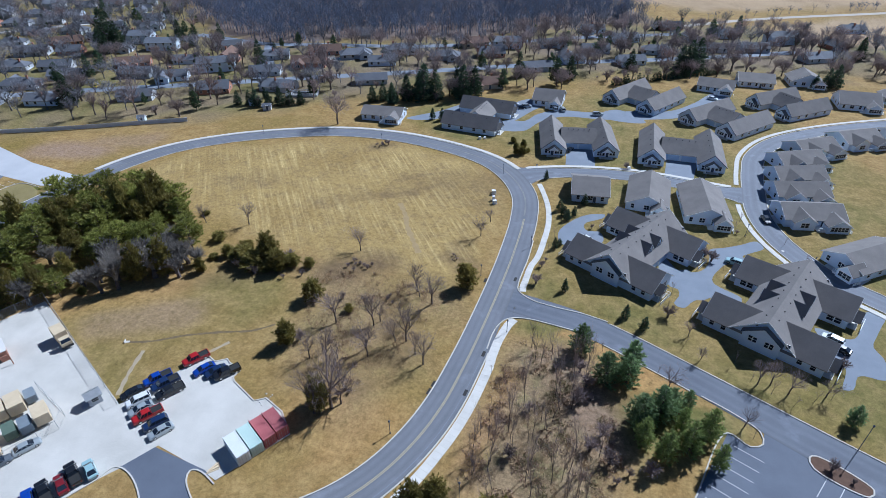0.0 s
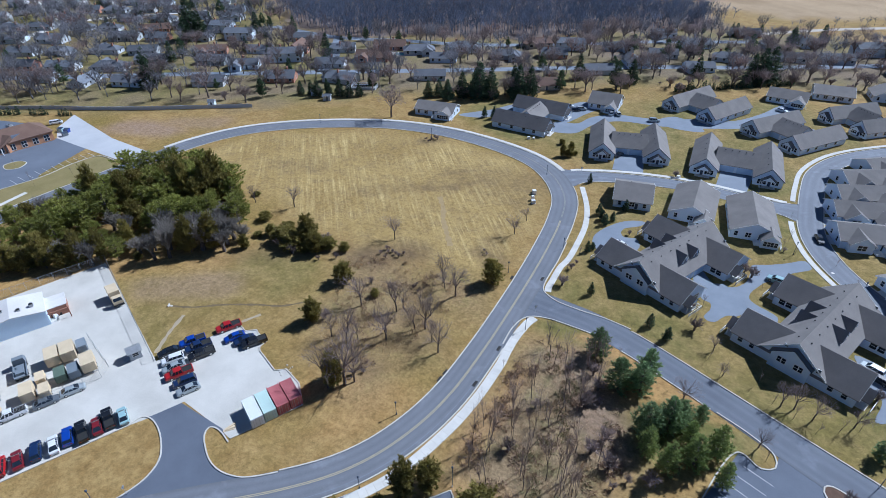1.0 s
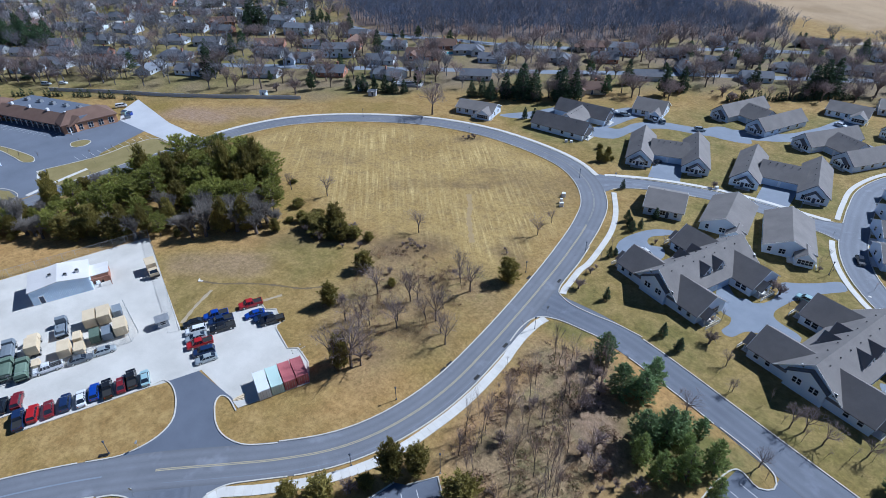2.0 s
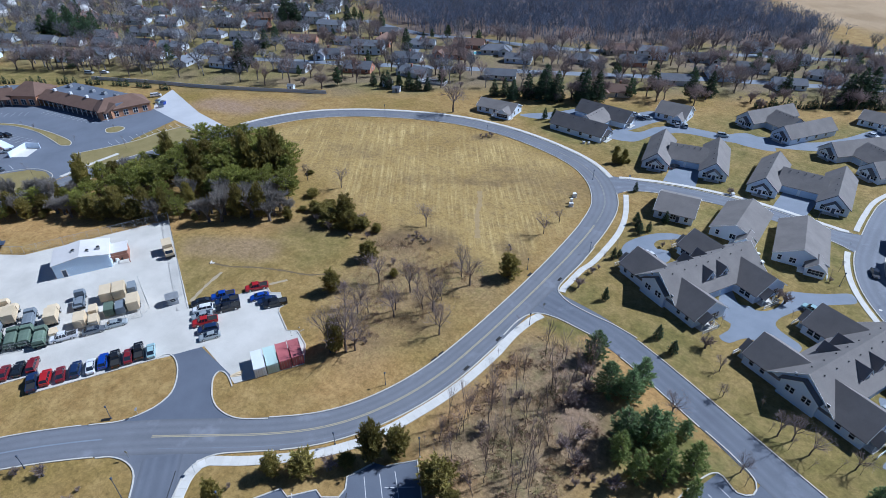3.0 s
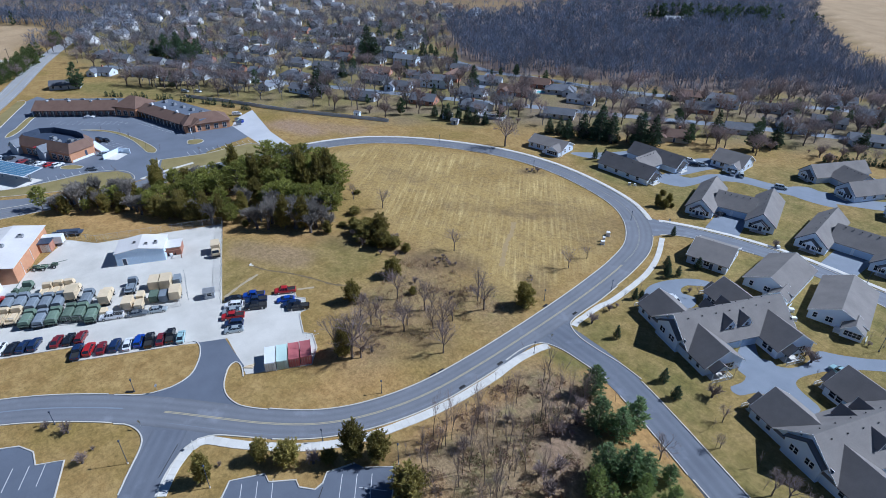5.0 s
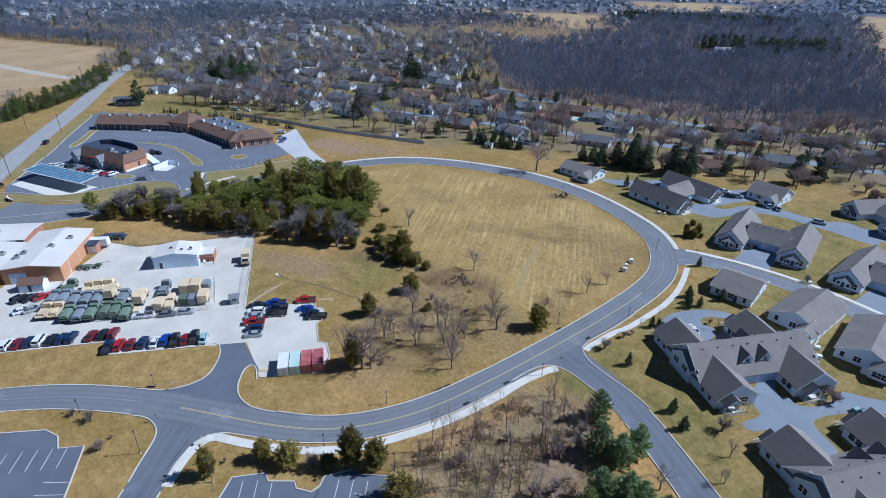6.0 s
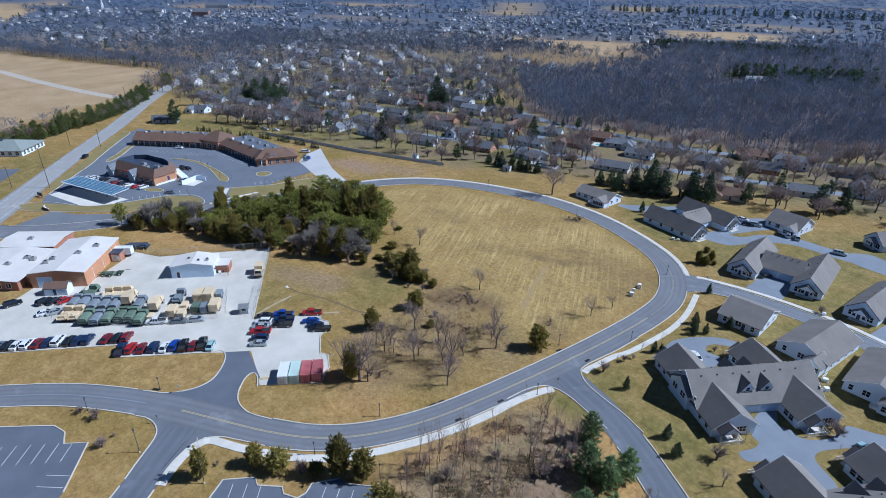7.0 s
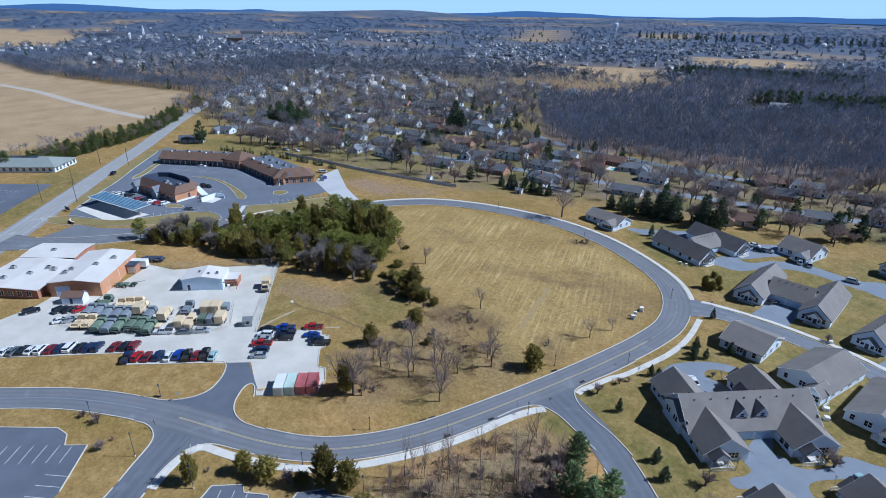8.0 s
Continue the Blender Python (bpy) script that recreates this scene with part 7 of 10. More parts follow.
def bare_shapes(seed, high, lean=0.55, fork=0.28, limbs=5, levels=4, thick=0.16, last=1):
    """Trunk with limbs, and twigs, of a leafless tree."""
    rng = random.Random(seed)
    wood, twig = Shape(), Shape()

    def grow(p, d, length, r, level):
        bend = Vector((rng.gauss(0, .12), rng.gauss(0, .12), rng.gauss(0.05, .06)))
        mid = p + d * length * 0.5
        d2 = (d + bend).normalized()
        q = mid + d2 * length * 0.5
        if level == 0:
            wood.tube(p, mid, r, r * 0.85, 6).tube(mid, q, r * 0.85, r * 0.7, 6)
        elif level <= 1:
            twig.tube(p, mid, r, r * 0.75, 4).tube(mid, q, r * 0.75, r * 0.5, 4)
        elif level == 2:
            twig.tube(p, q, r, r * 0.45, 3)
        else:
            side = d2.orthogonal().normalized() * r
            side.rotate(Matrix.Rotation(rng.uniform(0, 6.28), 3, d2))
            twig.add([p - side, p + side, q], [(0, 1, 2)])
            if level < levels:
                other = d2.cross(side)
                twig.add([p - other, p + other, q], [(0, 1, 2)])
        if level >= levels:
            return
        n = limbs if level == 0 else rng.choice((3, 4, 4)) + (last if level == levels - 1 else 0)
        for k in range(n):
            f = rng.uniform(0.45, 1.0) if level else rng.uniform(0.7, 1.0)
            at = p.lerp(mid, f * 2) if f < 0.5 else mid.lerp(q, f * 2 - 1)
            a = rng.uniform(0, 6.28) if level else 6.28 * (k + rng.random() * 0.6) / n
            out = d2.orthogonal().normalized()
            out.rotate(Matrix.Rotation(a, 3, d2))
            e = (d2 * rng.uniform(0.7, 1.1) + out * rng.uniform(0.5, 1.1) * (lean + 0.35 * (level > 0)) + Vector((0, 0, 0.22))).normalized()
            grow(at, e, length * rng.uniform(0.55, 0.82) * (1.15 if level == 0 else 1.0), r * (0.5 if level else 0.55), level + 1)
        if level:
            grow(q, (d2 + Vector((0, 0, 0.1))).normalized(), length * 0.6, r * 0.5, level + 1)

    grow(Vector((0, 0, -0.1)), Vector((0, 0, 1)), high * fork, thick, 0)
    top = max(p[2] for p in twig.v)
    k = high / top
    for s in (wood, twig):
        s.v = [(x * k, y * k, z * k) for x, y, z in s.v]
    return wood, twig


def conifer_shapes(seed, high, radius, count, profile, clear=0.06, size=0.6, droop=0.1):
    """Trunk, and a crown of needle sprays set over a lumpy cone, egg or dome."""
    rng = random.Random(seed)
    wood, crown = Shape(), Shape()
    wood.tube((0, 0, -0.1), (0, 0, high * 0.93), 0.02 * high + 0.04, 0.02, 6)
    lump = [(rng.uniform(0, 6.28), rng.uniform(0, 1), rng.uniform(0.12, 0.34)) for _ in range(16)]

    def reach(t, a):
        base = {"cone": (1 - t) ** 0.85 * (0.55 + 0.45 * min(1, t * 6)), "egg": math.sin(math.pi * min(1, t * 0.86 + 0.14)) ** 0.7, "dome": (1 - t ** 2.4) ** 0.6 * (0.65 + 0.35 * min(1, t * 3))}[profile]
        bump = 0.80
        for la, lt, lw in lump:
            da = math.atan2(math.sin(a - la), math.cos(a - la))
            bump += lw * math.exp(-(da * da) / 0.25 - (t - lt) ** 2 / 0.012)
        return radius * base * bump

    for i in range(count):
        t = rng.random() ** 1.15
        a = rng.uniform(0, 6.28)
        rr = reach(t, a) * (rng.uniform(0.62, 1.02) if rng.random() < 0.85 else rng.uniform(0.15, 0.6))
        z = high * (clear + (1 - clear) * t)
        p = Vector((rr * math.cos(a), rr * math.sin(a), z))
        out = Vector((math.cos(a), math.sin(a), rng.uniform(-0.2, 0.7) - droop)).normalized()
        s = size * rng.uniform(0.6, 1.25) * (1.0 - 0.45 * t)
        for k in range(3):
            e = (out + Vector((rng.gauss(0, .55), rng.gauss(0, .55), rng.gauss(0, .4)))).normalized()
            w = e.orthogonal().normalized() * s * 0.30
            w.rotate(Matrix.Rotation(rng.uniform(0, 3.14), 3, e))
            crown.add([p - e * s * 0.35 - w * 0.4, p + w, p + e * s, p - w], [(0, 1, 2, 3)])
    if profile != "cone":
        for k in range(9):
            a = rng.uniform(0, 6.28)
            t = rng.uniform(0.05, 0.7)
            z = high * (clear + (1 - clear) * t)
            wood.tube((0, 0, z * 0.9), (reach(t, a) * 0.75 * math.cos(a), reach(t, a) * 0.75 * math.sin(a), z + 0.3), 0.06, 0.02, 4)
    return wood, crown


def pine_shapes(seed, high, radius, levels, arms, profile="pine", clear=0.08, up=0.25, tuft=0.8, blades=6, ragged=0.3, leaders=1):
    """A conifer of whorled branches, each a thin limb set with tufts of needles; up: how steeply limbs rise."""
    rng = random.Random(seed)
    wood, crown = Shape(), Shape()
    stems = [(Vector((0, 0, -0.1)), Vector((rng.gauss(0, 0.15), rng.gauss(0, 0.15), high * 0.97)), 1.0)]
    for k in range(leaders - 1):
        a = rng.uniform(0, 6.28)
        o = Vector((math.cos(a), math.sin(a), 0)) * radius * rng.uniform(0.25, 0.45)
        stems.append((Vector((0, 0, high * 0.08)), Vector((o.x, o.y, high * rng.uniform(0.68, 0.92))), 0.72))

    def sprig(p, d, s):
        for _ in range(blades):
            e = (d + Vector((rng.gauss(0, .75), rng.gauss(0, .75), rng.gauss(0.12, .6)))).normalized()
            w = e.orthogonal().normalized() * s * rng.uniform(0.12, 0.2)
            w.rotate(Matrix.Rotation(rng.uniform(0, 3.14), 3, e))
            crown.add([p - w, p + w, p + e * s * rng.uniform(0.7, 1.2)], [(0, 1, 2)])

    for foot, top, share in stems:
        wood.tube(foot, top, (0.014 * high + 0.05) * share, 0.02, 6)
        n = max(4, int(levels * share))
        for lv in range(n):
            t = (lv + rng.uniform(0.1, 0.9)) / n
            base = {"pine": (1 - t) ** 0.62 * (0.62 + 0.38 * min(1, 4 * t)), "tall": math.sin(math.pi * min(1, t * 0.80 + 0.20)) ** 0.8, "spire": (1 - t) ** 0.85 * (0.7 + 0.3 * min(1, 5 * t)), "bush": (1 - t ** 2.2) ** 0.7 * (0.75 + 0.25 * min(1, 3 * t))}[profile]
            a0 = rng.uniform(0, 6.28)
            for k in range(arms):
                if rng.random() < 0.10:
                    continue
                a = a0 + 6.28 * k / arms + rng.gauss(0, 0.25)
                long = radius * share * base * rng.uniform(1 - ragged, 1 + ragged * 0.6) + 0.15
                f = clear + (1 - clear) * t
                at = foot.lerp(top, f)
                lift = up * (0.5 + t) + rng.gauss(0, 0.08)
                d = Vector((math.cos(a), math.sin(a), lift)).normalized()
                end = at + d * long
                tip = end + Vector((0, 0, 0.12 * long * (0.3 + up)))
                wood.tube(at, end, 0.02 + 0.012 * long, 0.01, 3)
                m = max(2, int(long / (tuft * 0.42)))
                for j in range(m):
                    g = 0.28 + 0.72 * (j + rng.random()) / m
                    side = Vector((-d.y, d.x, 0)) * rng.gauss(0, 0.20) * long * (1.15 - g)
                    p = at.lerp(tip, g) + side + Vector((0, 0, rng.gauss(0, 0.10)))
                    sprig(p, (d + Vector((0, 0, 0.35 + up)) + side * 0.4).normalized(), tuft * rng.uniform(0.65, 1.15) * (1 - 0.25 * t))
        sprig(top, Vector((0, 0, 1)), tuft)
    return wood, crown


class Stand:
    """A kind of tree in a few forms, each built once and then copied."""

    def __init__(self, name, label, category, group, forms, wood_mat, crown_mat, crown_name):
        self.forms, self.first = [], []
        for wood, crown in forms:
            t = thing(name, label, category, group)
            part("trunk", wood, wood_mat, t)
            part(crown_name, crown, crown_mat, t)
            self.forms.append(t)
            self.first.append(True)
        self.i = 0

    def put(self, x, y, k=1.0, kz=None, label="", yaw=None):
        n = self.i % len(self.forms)
        self.i += 1
        yaw = yaw if yaw is not None else (self.i * 77.3) % 360
        m = yawed(x, y, yaw, float(rise(np.array(x), np.array(y)))) @ Matrix.Diagonal((k, k, kz or k, 1))
        if self.first[n]:
            self.first[n] = False
            self.forms[n].matrix_basis = m
            ob = self.forms[n]
        else:
            ob = copy_thing(self.forms[n], m)
        if label:
            ob["label"] = label
        return ob


def drop_unused(*stands):
    for s in stands:
        for used, t in zip(s.first, s.forms):
            if used:
                for o in (*t.children_recursive, t):
                    bpy.data.objects.remove(o)


field_tree = Stand("bare_tree", "leafless grey tree with fine branches in dry grass", "tree", "bare trees in the field", [bare_shapes(s, 10, 0.72, 0.2, 5, 4, 0.12, 1) for s in (1, 2, 3, 4, 5)], BARK, TWIG, "crown")
street_tree = Stand("bare_tree", "leafless spreading tree between suburban houses", "tree", "bare trees among the houses", [bare_shapes(s, 13, l, f, n, 4, 0.16, 4) for s, l, f, n in ((11, 1.1, 0.17, 7), (12, 0.75, 0.13, 8), (13, 0.9, 0.2, 7), (14, 0.5, 0.15, 7), (15, 1.0, 0.10, 9))], BARK, TWIG, "crown")
sapling = Stand("sapling", "slender leafless young tree", "tree", "young bare trees", [bare_shapes(s, 7, 0.16, 0.46, 4, 3, 0.075, 0) for s in (21, 22, 23, 24)], BARK, TWIG, "crown")
edge_tree = Stand("bare_tree", "dense grey leafless tree at the edge of a grove", "tree", "grey trees of the grove", [bare_shapes(s, 8, 0.7, 0.05, 11, 4, 0.09, 2) for s in (25, 26, 27)], BARK, GREY_TWIG, "crown")
thin_tree = Stand("bare_tree", "tall thin leafless tree in a thicket", "tree", "thin trees of the thicket", [bare_shapes(s, 11, 0.34, 0.34, 5, 3, 0.085, 1) for s in (261, 262, 263, 264)], BARK, PALE_TWIG, "crown")
bare_shrub = Stand("bare_shrub", "leafless brown shrub with dense branches", "shrub", "bare shrubs", [bare_shapes(s, 3, 1.0, 0.08, 10, 3, 0.045, 3) for s in (31, 32, 33)], BARK, TWIG, "crown")
white_pine = Stand("pine_tree", "blue-green pine with open layered branches", "tree", "pines by the side road", [pine_shapes(s, 9.5, 3.7, 15, 7, "pine", 0.04, 0.3, 0.95, 7, 0.38) for s in (41, 42, 43, 44)], BARK, SPRUCE, "crown")
grove_pine = Stand("pine_tree", "tall yellow-green pine in a dense grove", "tree", "pines in the grove", [pine_shapes(s, 11.5, 3.9, 11, 7, "tall", 0.22, 0.4, 1.05, 7, 0.45) for s in (51, 52, 53, 54, 55)], BARK, PINE, "crown")
cedar = Stand("cedar_tree", "dense bronze-green cedar tapering to a point", "tree", "cedars", [pine_shapes(s, 5.6, 2.35, 13, 7, "bush", 0.02, 0.7, 0.62, 7, 0.4, 4) for s in (61, 62, 63, 64)], BARK, CEDAR, "crown")
spruce = Stand("spruce_tree", "dark green conical spruce", "tree", "spruces", [pine_shapes(s, 12, 3.4, 20, 8, "spire", 0.03, -0.1, 0.95, 5, 0.22) for s in (71, 72, 73)], BARK, DEEP, "crown")
yard_pine = Stand("pine_tree", "green pine among suburban gardens", "tree", "pines among the houses", [pine_shapes(s, 12, 4.0, 14, 7, "pine", 0.10, 0.3, 1.15, 6, 0.4) for s in (81, 82)], BARK, GARDEN_PINE, "crown")
young_fir = Stand("small_fir", "small dark green fir on a lawn", "shrub", "small firs on the lawns", [pine_shapes(s, 4.0, 1.45, 12, 7, "spire", 0.02, 0.3, 0.5, 6, 0.25) for s in (91, 92)], BARK, DEEP, "crown")
hedge_fir = Stand("hedge_conifer", "narrow dark conifer in a hedge row", "hedge", "hedge conifers", [conifer_shapes(s, 4, 0.9, 120, "egg", 0.01, 0.6) for s in (95, 96)], BARK, DEEP, "crown")

# single trees of the field, by place and height
for x, y, h in ((-70.6, 110.6, 8.1), (-48.0, 99.4, 9.2), (-42.6, 96.2, 10.2), (-43.0, 82.0, 11), (-48.9, 74.5, 10.2), (-61.2, 81.6, 12), (-52.4, 84.0, 10.8), (-56.6, 69.8, 8.0), (-36.5, 76.8, 8.6), (-41.2, 130.2, 7.4),
                (-41.0, 139.0, 6.2), (-122.6, 106.8, 7.6), (-109.5, 110.8, 8), (-60.6, 69.3, 7), (-51.6, 85.8, 7.4), (-46.5, 97.6, 8.0), (-45.2, 80.8, 8.6), (-58.2, 72.4, 7.0), (-39.4, 79.0, 6.5), (-50.4, 76.6, 8), (-54.8, 71.6, 6.8), (-44.2, 86.6, 7.4)):
    field_tree.put(x, y, h / 10)
for x, y, h in ((-48.9, 59.2, 14.2), (-51.3, 56.8, 11.5), (-47.6, 60.8, 10)):
    field_tree.put(x, y, h / 10)
for x, y, h, k in ((-50.6, 57.8, 10.5, 0.95), (-52.0, 59.0, 7.0, 0.9), (-71.2, 87.4, 6.4, 1.2), (-79.7, 98.6, 3.2, 0.7), (-68.0, 71.6, 4.4, 1.0), (-36.9, 105.6, 7.2, 1.2), (-98.4, 94.2, 5.4, 1.15), (-95.2, 96.8, 6.2, 1.3), (-91.6, 97.2, 6.0, 1.25),
                   (-88.6, 96.0, 5.2, 1.2), (-93.6, 93.2, 5.6, 1.25), (-89.8, 92.8, 4.6, 1.1), (-86.2, 94.0, 4.2, 1.0), (-99.8, 97.6, 4.4, 1.0), (-84.6, 97.4, 4.0, 0.8), (-107.0, 92.4, 3.4, 0.8), (-105.8, 86.0, 3.0, 0.7), (-104.0, 95.0, 3.6, 0.8),
                   (-112.0, 100.4, 3.2, 0.7), (-126.0, 110.6, 3.0, 0.8), (-60.4, 86.2, 1.6, 0.5)):
    cedar.put(x, y, k * 1.12, h / 6.4, "bronze-green cedar standing in dry grass")
for x, y in ((-87.0, 99.4), (-83.4, 91.6), (-92.0, 90.4), (-97.6, 91.4), (-79.6, 94.6), (-66.0, 73.6), (-64.2, 90.0), (-98.0, 181.0), (-96.4, 180.2)):
    bare_shrub.put(x, y, 0.9 + 0.3 * math.sin(x))

# evergreens by the south pavement and the car park
for x, y, h in ((-35.8, 30.6, 5.2), (-32.0, 34.2, 5.6), (-27.2, 40.2, 6.0), (-24.6, 44.0, 6.6), (-21.6, 47.8, 6.8), (-12.0, 47.6, 7.0), (-8.2, 46.6, 6.4), (-38.0, 20.6, 4.8)):
    cedar.put(x, y, h / 6 * 1.02, h / 6.2, "bushy olive-green cedar by the car park", None)
# pines by the side road
for x, y, h in ((-5.4, 93.2, 8.4), (1.0, 85.8, 9.2), (5.2, 87.4, 8.6), (5.6, 91.8, 8.6), (8.6, 77.0, 11.0), (12.0, 80.4, 10.0), (14.0, 82.2, 9.0), (17.0, 85.2, 6.0)):
    white_pine.put(x, y, h / 10)
for x, y, h, k in ((2.6, 108.4, 4.6, 1.0), (7.0, 105.8, 4.6, 1.05), (-13.0, 113.4, 4.8, 1.0), (-16.0, 159.6, 5.0, 1.1), (-19.4, 148.4, 4.6, 1.3), (-22.6, 153.6, 5.0, 1.2), (-17.8, 151.6, 4.2, 1.0), (-20.8, 150.6, 4.2, 1.2), (-19.6, 131.6, 4.4, 1.0), (-18.6, 133.6, 3.0, 0.9), (-90.6, 211.6, 6.2, 1.4), (-86.6, 212.2, 6.8, 1.5), (-31.6, 173.2, 4.4, 1.0)):
    young_fir.put(x, y, k * 0.85, h / 4.8)
light_pine = Stand("pine_tree", "light yellow-green pine with open branches", "tree", "pines by the side road", [pine_shapes(s, 9.5, 3.6, 14, 7, "pine", 0.04, 0.35, 0.95, 7, 0.4) for s in (45, 46)], BARK, LIGHT_PINE, "crown")
for x, y, h in ((17.6, 74.0, 9.6), (20.8, 78.4, 9.2), (13.6, 71.0, 10), (16.0, 78.2, 9.0), (9.6, 72.6, 9.4), (22.6, 72.6, 8.4)):
    light_pine.put(x, y, h / 12, h / 10.5)
white_pine.put(46.8, 92.4, 0.62, 0.66, "green pine on a lawn beside the road")
white_pine.put(58.4, 83.5, 0.62, 0.66, "green pine on a lawn beside the road")
for x, y, h in ((-47.0, 189.4, 4.4), (-44.8, 190.2, 3.6), (-43.2, 193.0, 3.4), (-45.6, 194.8, 2.6), (-51.0, 200.0, 2.0)):
    cedar.put(x, y, 0.62, h / 6, "golden-green shrub beside the pavement")
for x, y in ((11.8, 113.2), (12.4, 121.4), (-8.6, 145.6), (16.8, 145.6), (20.0, 140.0), (-6.8, 132.6), (24.6, 136.0), (28.4, 160.2), (29.6, 165.0), (-21.2, 119.0), (-20.6, 127.4), (-20.6, 136.0), (45.0, 148.0), (41.2, 157.0), (31.2, 157.4), (50.2, 128.0)):
    sapling.put(x, y, 0.78 + 0.14 * math.sin(3 * x), label="slender leafless young tree on a lawn")
for x, y in ((12.0, 112.2), (10.4, 120.6), (18.6, 144.8), (17.2, 147.0), (42.8, 104.8), (47.4, 108.2), (52.4, 130.4), (-11.4, 146.2), (-20.8, 121.5), (-20.6, 113.6), (-20.4, 124.4), (20.0, 142.6), (21.8, 141.0), (28.6, 158.4), (-6.6, 192.2)):
    bare_shrub.put(x, y, 0.85 + 0.2 * math.sin(5 * y))
for x, y in ((29.2, 97.0), (33.0, 95.0), (36.8, 93.0), (40.6, 95.4), (44.0, 97.6), (19.0, 99.6), (16.2, 103.8), (11.0, 92.0), (-0.8, 94.8), (29.0, 82.0), (26.4, 101.8)):
    sapling.put(x, y, 0.85 + 0.1 * math.sin(x), label="slender leafless tree beside the side road")
for x, y in ((-26.0, 92), (-23.0, 79.6), (-20.6, 72.0), (-21.6, 62.0), (-18.0, 57.6), (-20.6, 52.4)):
    sapling.put(x + 1.2, y, 0.6)
for x, y in ((41.6, 79.8), (44.6, 78.2)):
    bare_shrub.put(x, y, 0.75, label="rounded reddish-brown bare shrub on an island")
for x, y, k in ((-28.6, 37.6, 1.1), (-56.6, 4.6, 0.8), (-58.6, 6.8, 0.6), (-70.4, 1.0, 0.6), (-66.4, 4.0, 0.8), (-39.4, 24.0, 0.7)):
    bare_shrub.put(x, y, k)

# thicket of thin trees between the roads
rng = random.Random(7)
for _ in range(260):
    x, y = rng.uniform(-22, 8), rng.uniform(46, 95)
    if (away1(THICKET, x, y)) < -1.5 and not (x > -2 and y > 74) and rng.random() < (0.55 if x > -17 else 0.25):
        if sapling.i < 170 and rng.random() < 0.35:
            sapling.put(x, y, rng.uniform(1.2, 1.8), label="thin leafless tree in a thicket")
        elif rng.random() < 0.68:
            thin_tree.put(x, y, rng.uniform(0.65, 0.95), rng.uniform(0.85, 1.3))
for _ in range(3):
    x, y = rng.uniform(-20, 6), rng.uniform(48, 92)
    if (away1(THICKET, x, y)) < -1:
        bare_shrub.put(x, y, rng.uniform(0.5, 1.0), label="tangled leafless shrub in a thicket")
for x, y in ((-4.4, 87.0), (-2.4, 83.4), (-1.0, 80.0), (2.2, 72.0), (4.6, 66.6), (8.2, 65.6), (11.8, 66.8), (-3.2, 78.0), (6.4, 63.0), (0.8, 68.0)):
    bare_shrub.put(x, y, 1.1, label="pale purple leafless shrub beside pines")

# the grove
GROVE = [(-187, 14), (-177, 20), (-161, 40), (-144, 52), (-128, 64.5), (-107.5, 81.5), (-108, 91), (-121, 101), (-133, 110), (-148, 112), (-166, 107), (-175, 93), (-173, 72), (-179, 48), (-187, 30)]
SOUTH_EDGE = [(-187, 14), (-177, 20), (-161, 40), (-144, 52), (-128, 64.5), (-107.5, 81.5)]
rng = random.Random(11)
stood = []
for _ in range(6000):
    x, y = rng.uniform(-188, -106), rng.uniform(12, 113)
    d = (away1(GROVE, x, y))
    if d > -0.8:
        continue
    e = min(abs((away1([a, b, (b[0] - 0.01, b[1])], x, y))) for a, b in zip(SOUTH_EDGE, SOUTH_EDGE[1:]))
    gap = 2.9 if e < 8 or x < -172 else 4.3
    if any((x - a) ** 2 + (y - b) ** 2 < gap * gap for a, b in stood):
        continue
    stood.append((x, y))
    if e < 9 or x < -172:
        r = rng.random()
        if r < 0.48:
            edge_tree.put(x, y, rng.uniform(0.7, 1.1), rng.uniform(0.7, 1.2))
        elif r < 0.86:
            h = rng.uniform(4.6, 8.6) if x > -178 else rng.uniform(2.6, 4.4)
            cedar.put(x, y, h / 6 * rng.uniform(0.75, 1.0), h / 6, "bronze-green cedar at the edge of a grove")
        else:
            grove_pine.put(x, y, rng.uniform(0.6, 0.8))
    elif rng.random() < 0.09:
        edge_tree.put(x, y, rng.uniform(0.9, 1.1), rng.uniform(1.0, 1.3))
    elif rng.random() < 0.22:
        cedar.put(x, y, rng.uniform(1.2, 1.5), rng.uniform(1.35, 1.75), "tall bronze-green cedar inside a grove")
    else:
        k = rng.uniform(0.78, 1.12) * (1.0 if y > 60 else 0.75)
        grove_pine.put(x, y, k, k * rng.uniform(0.9, 1.1))

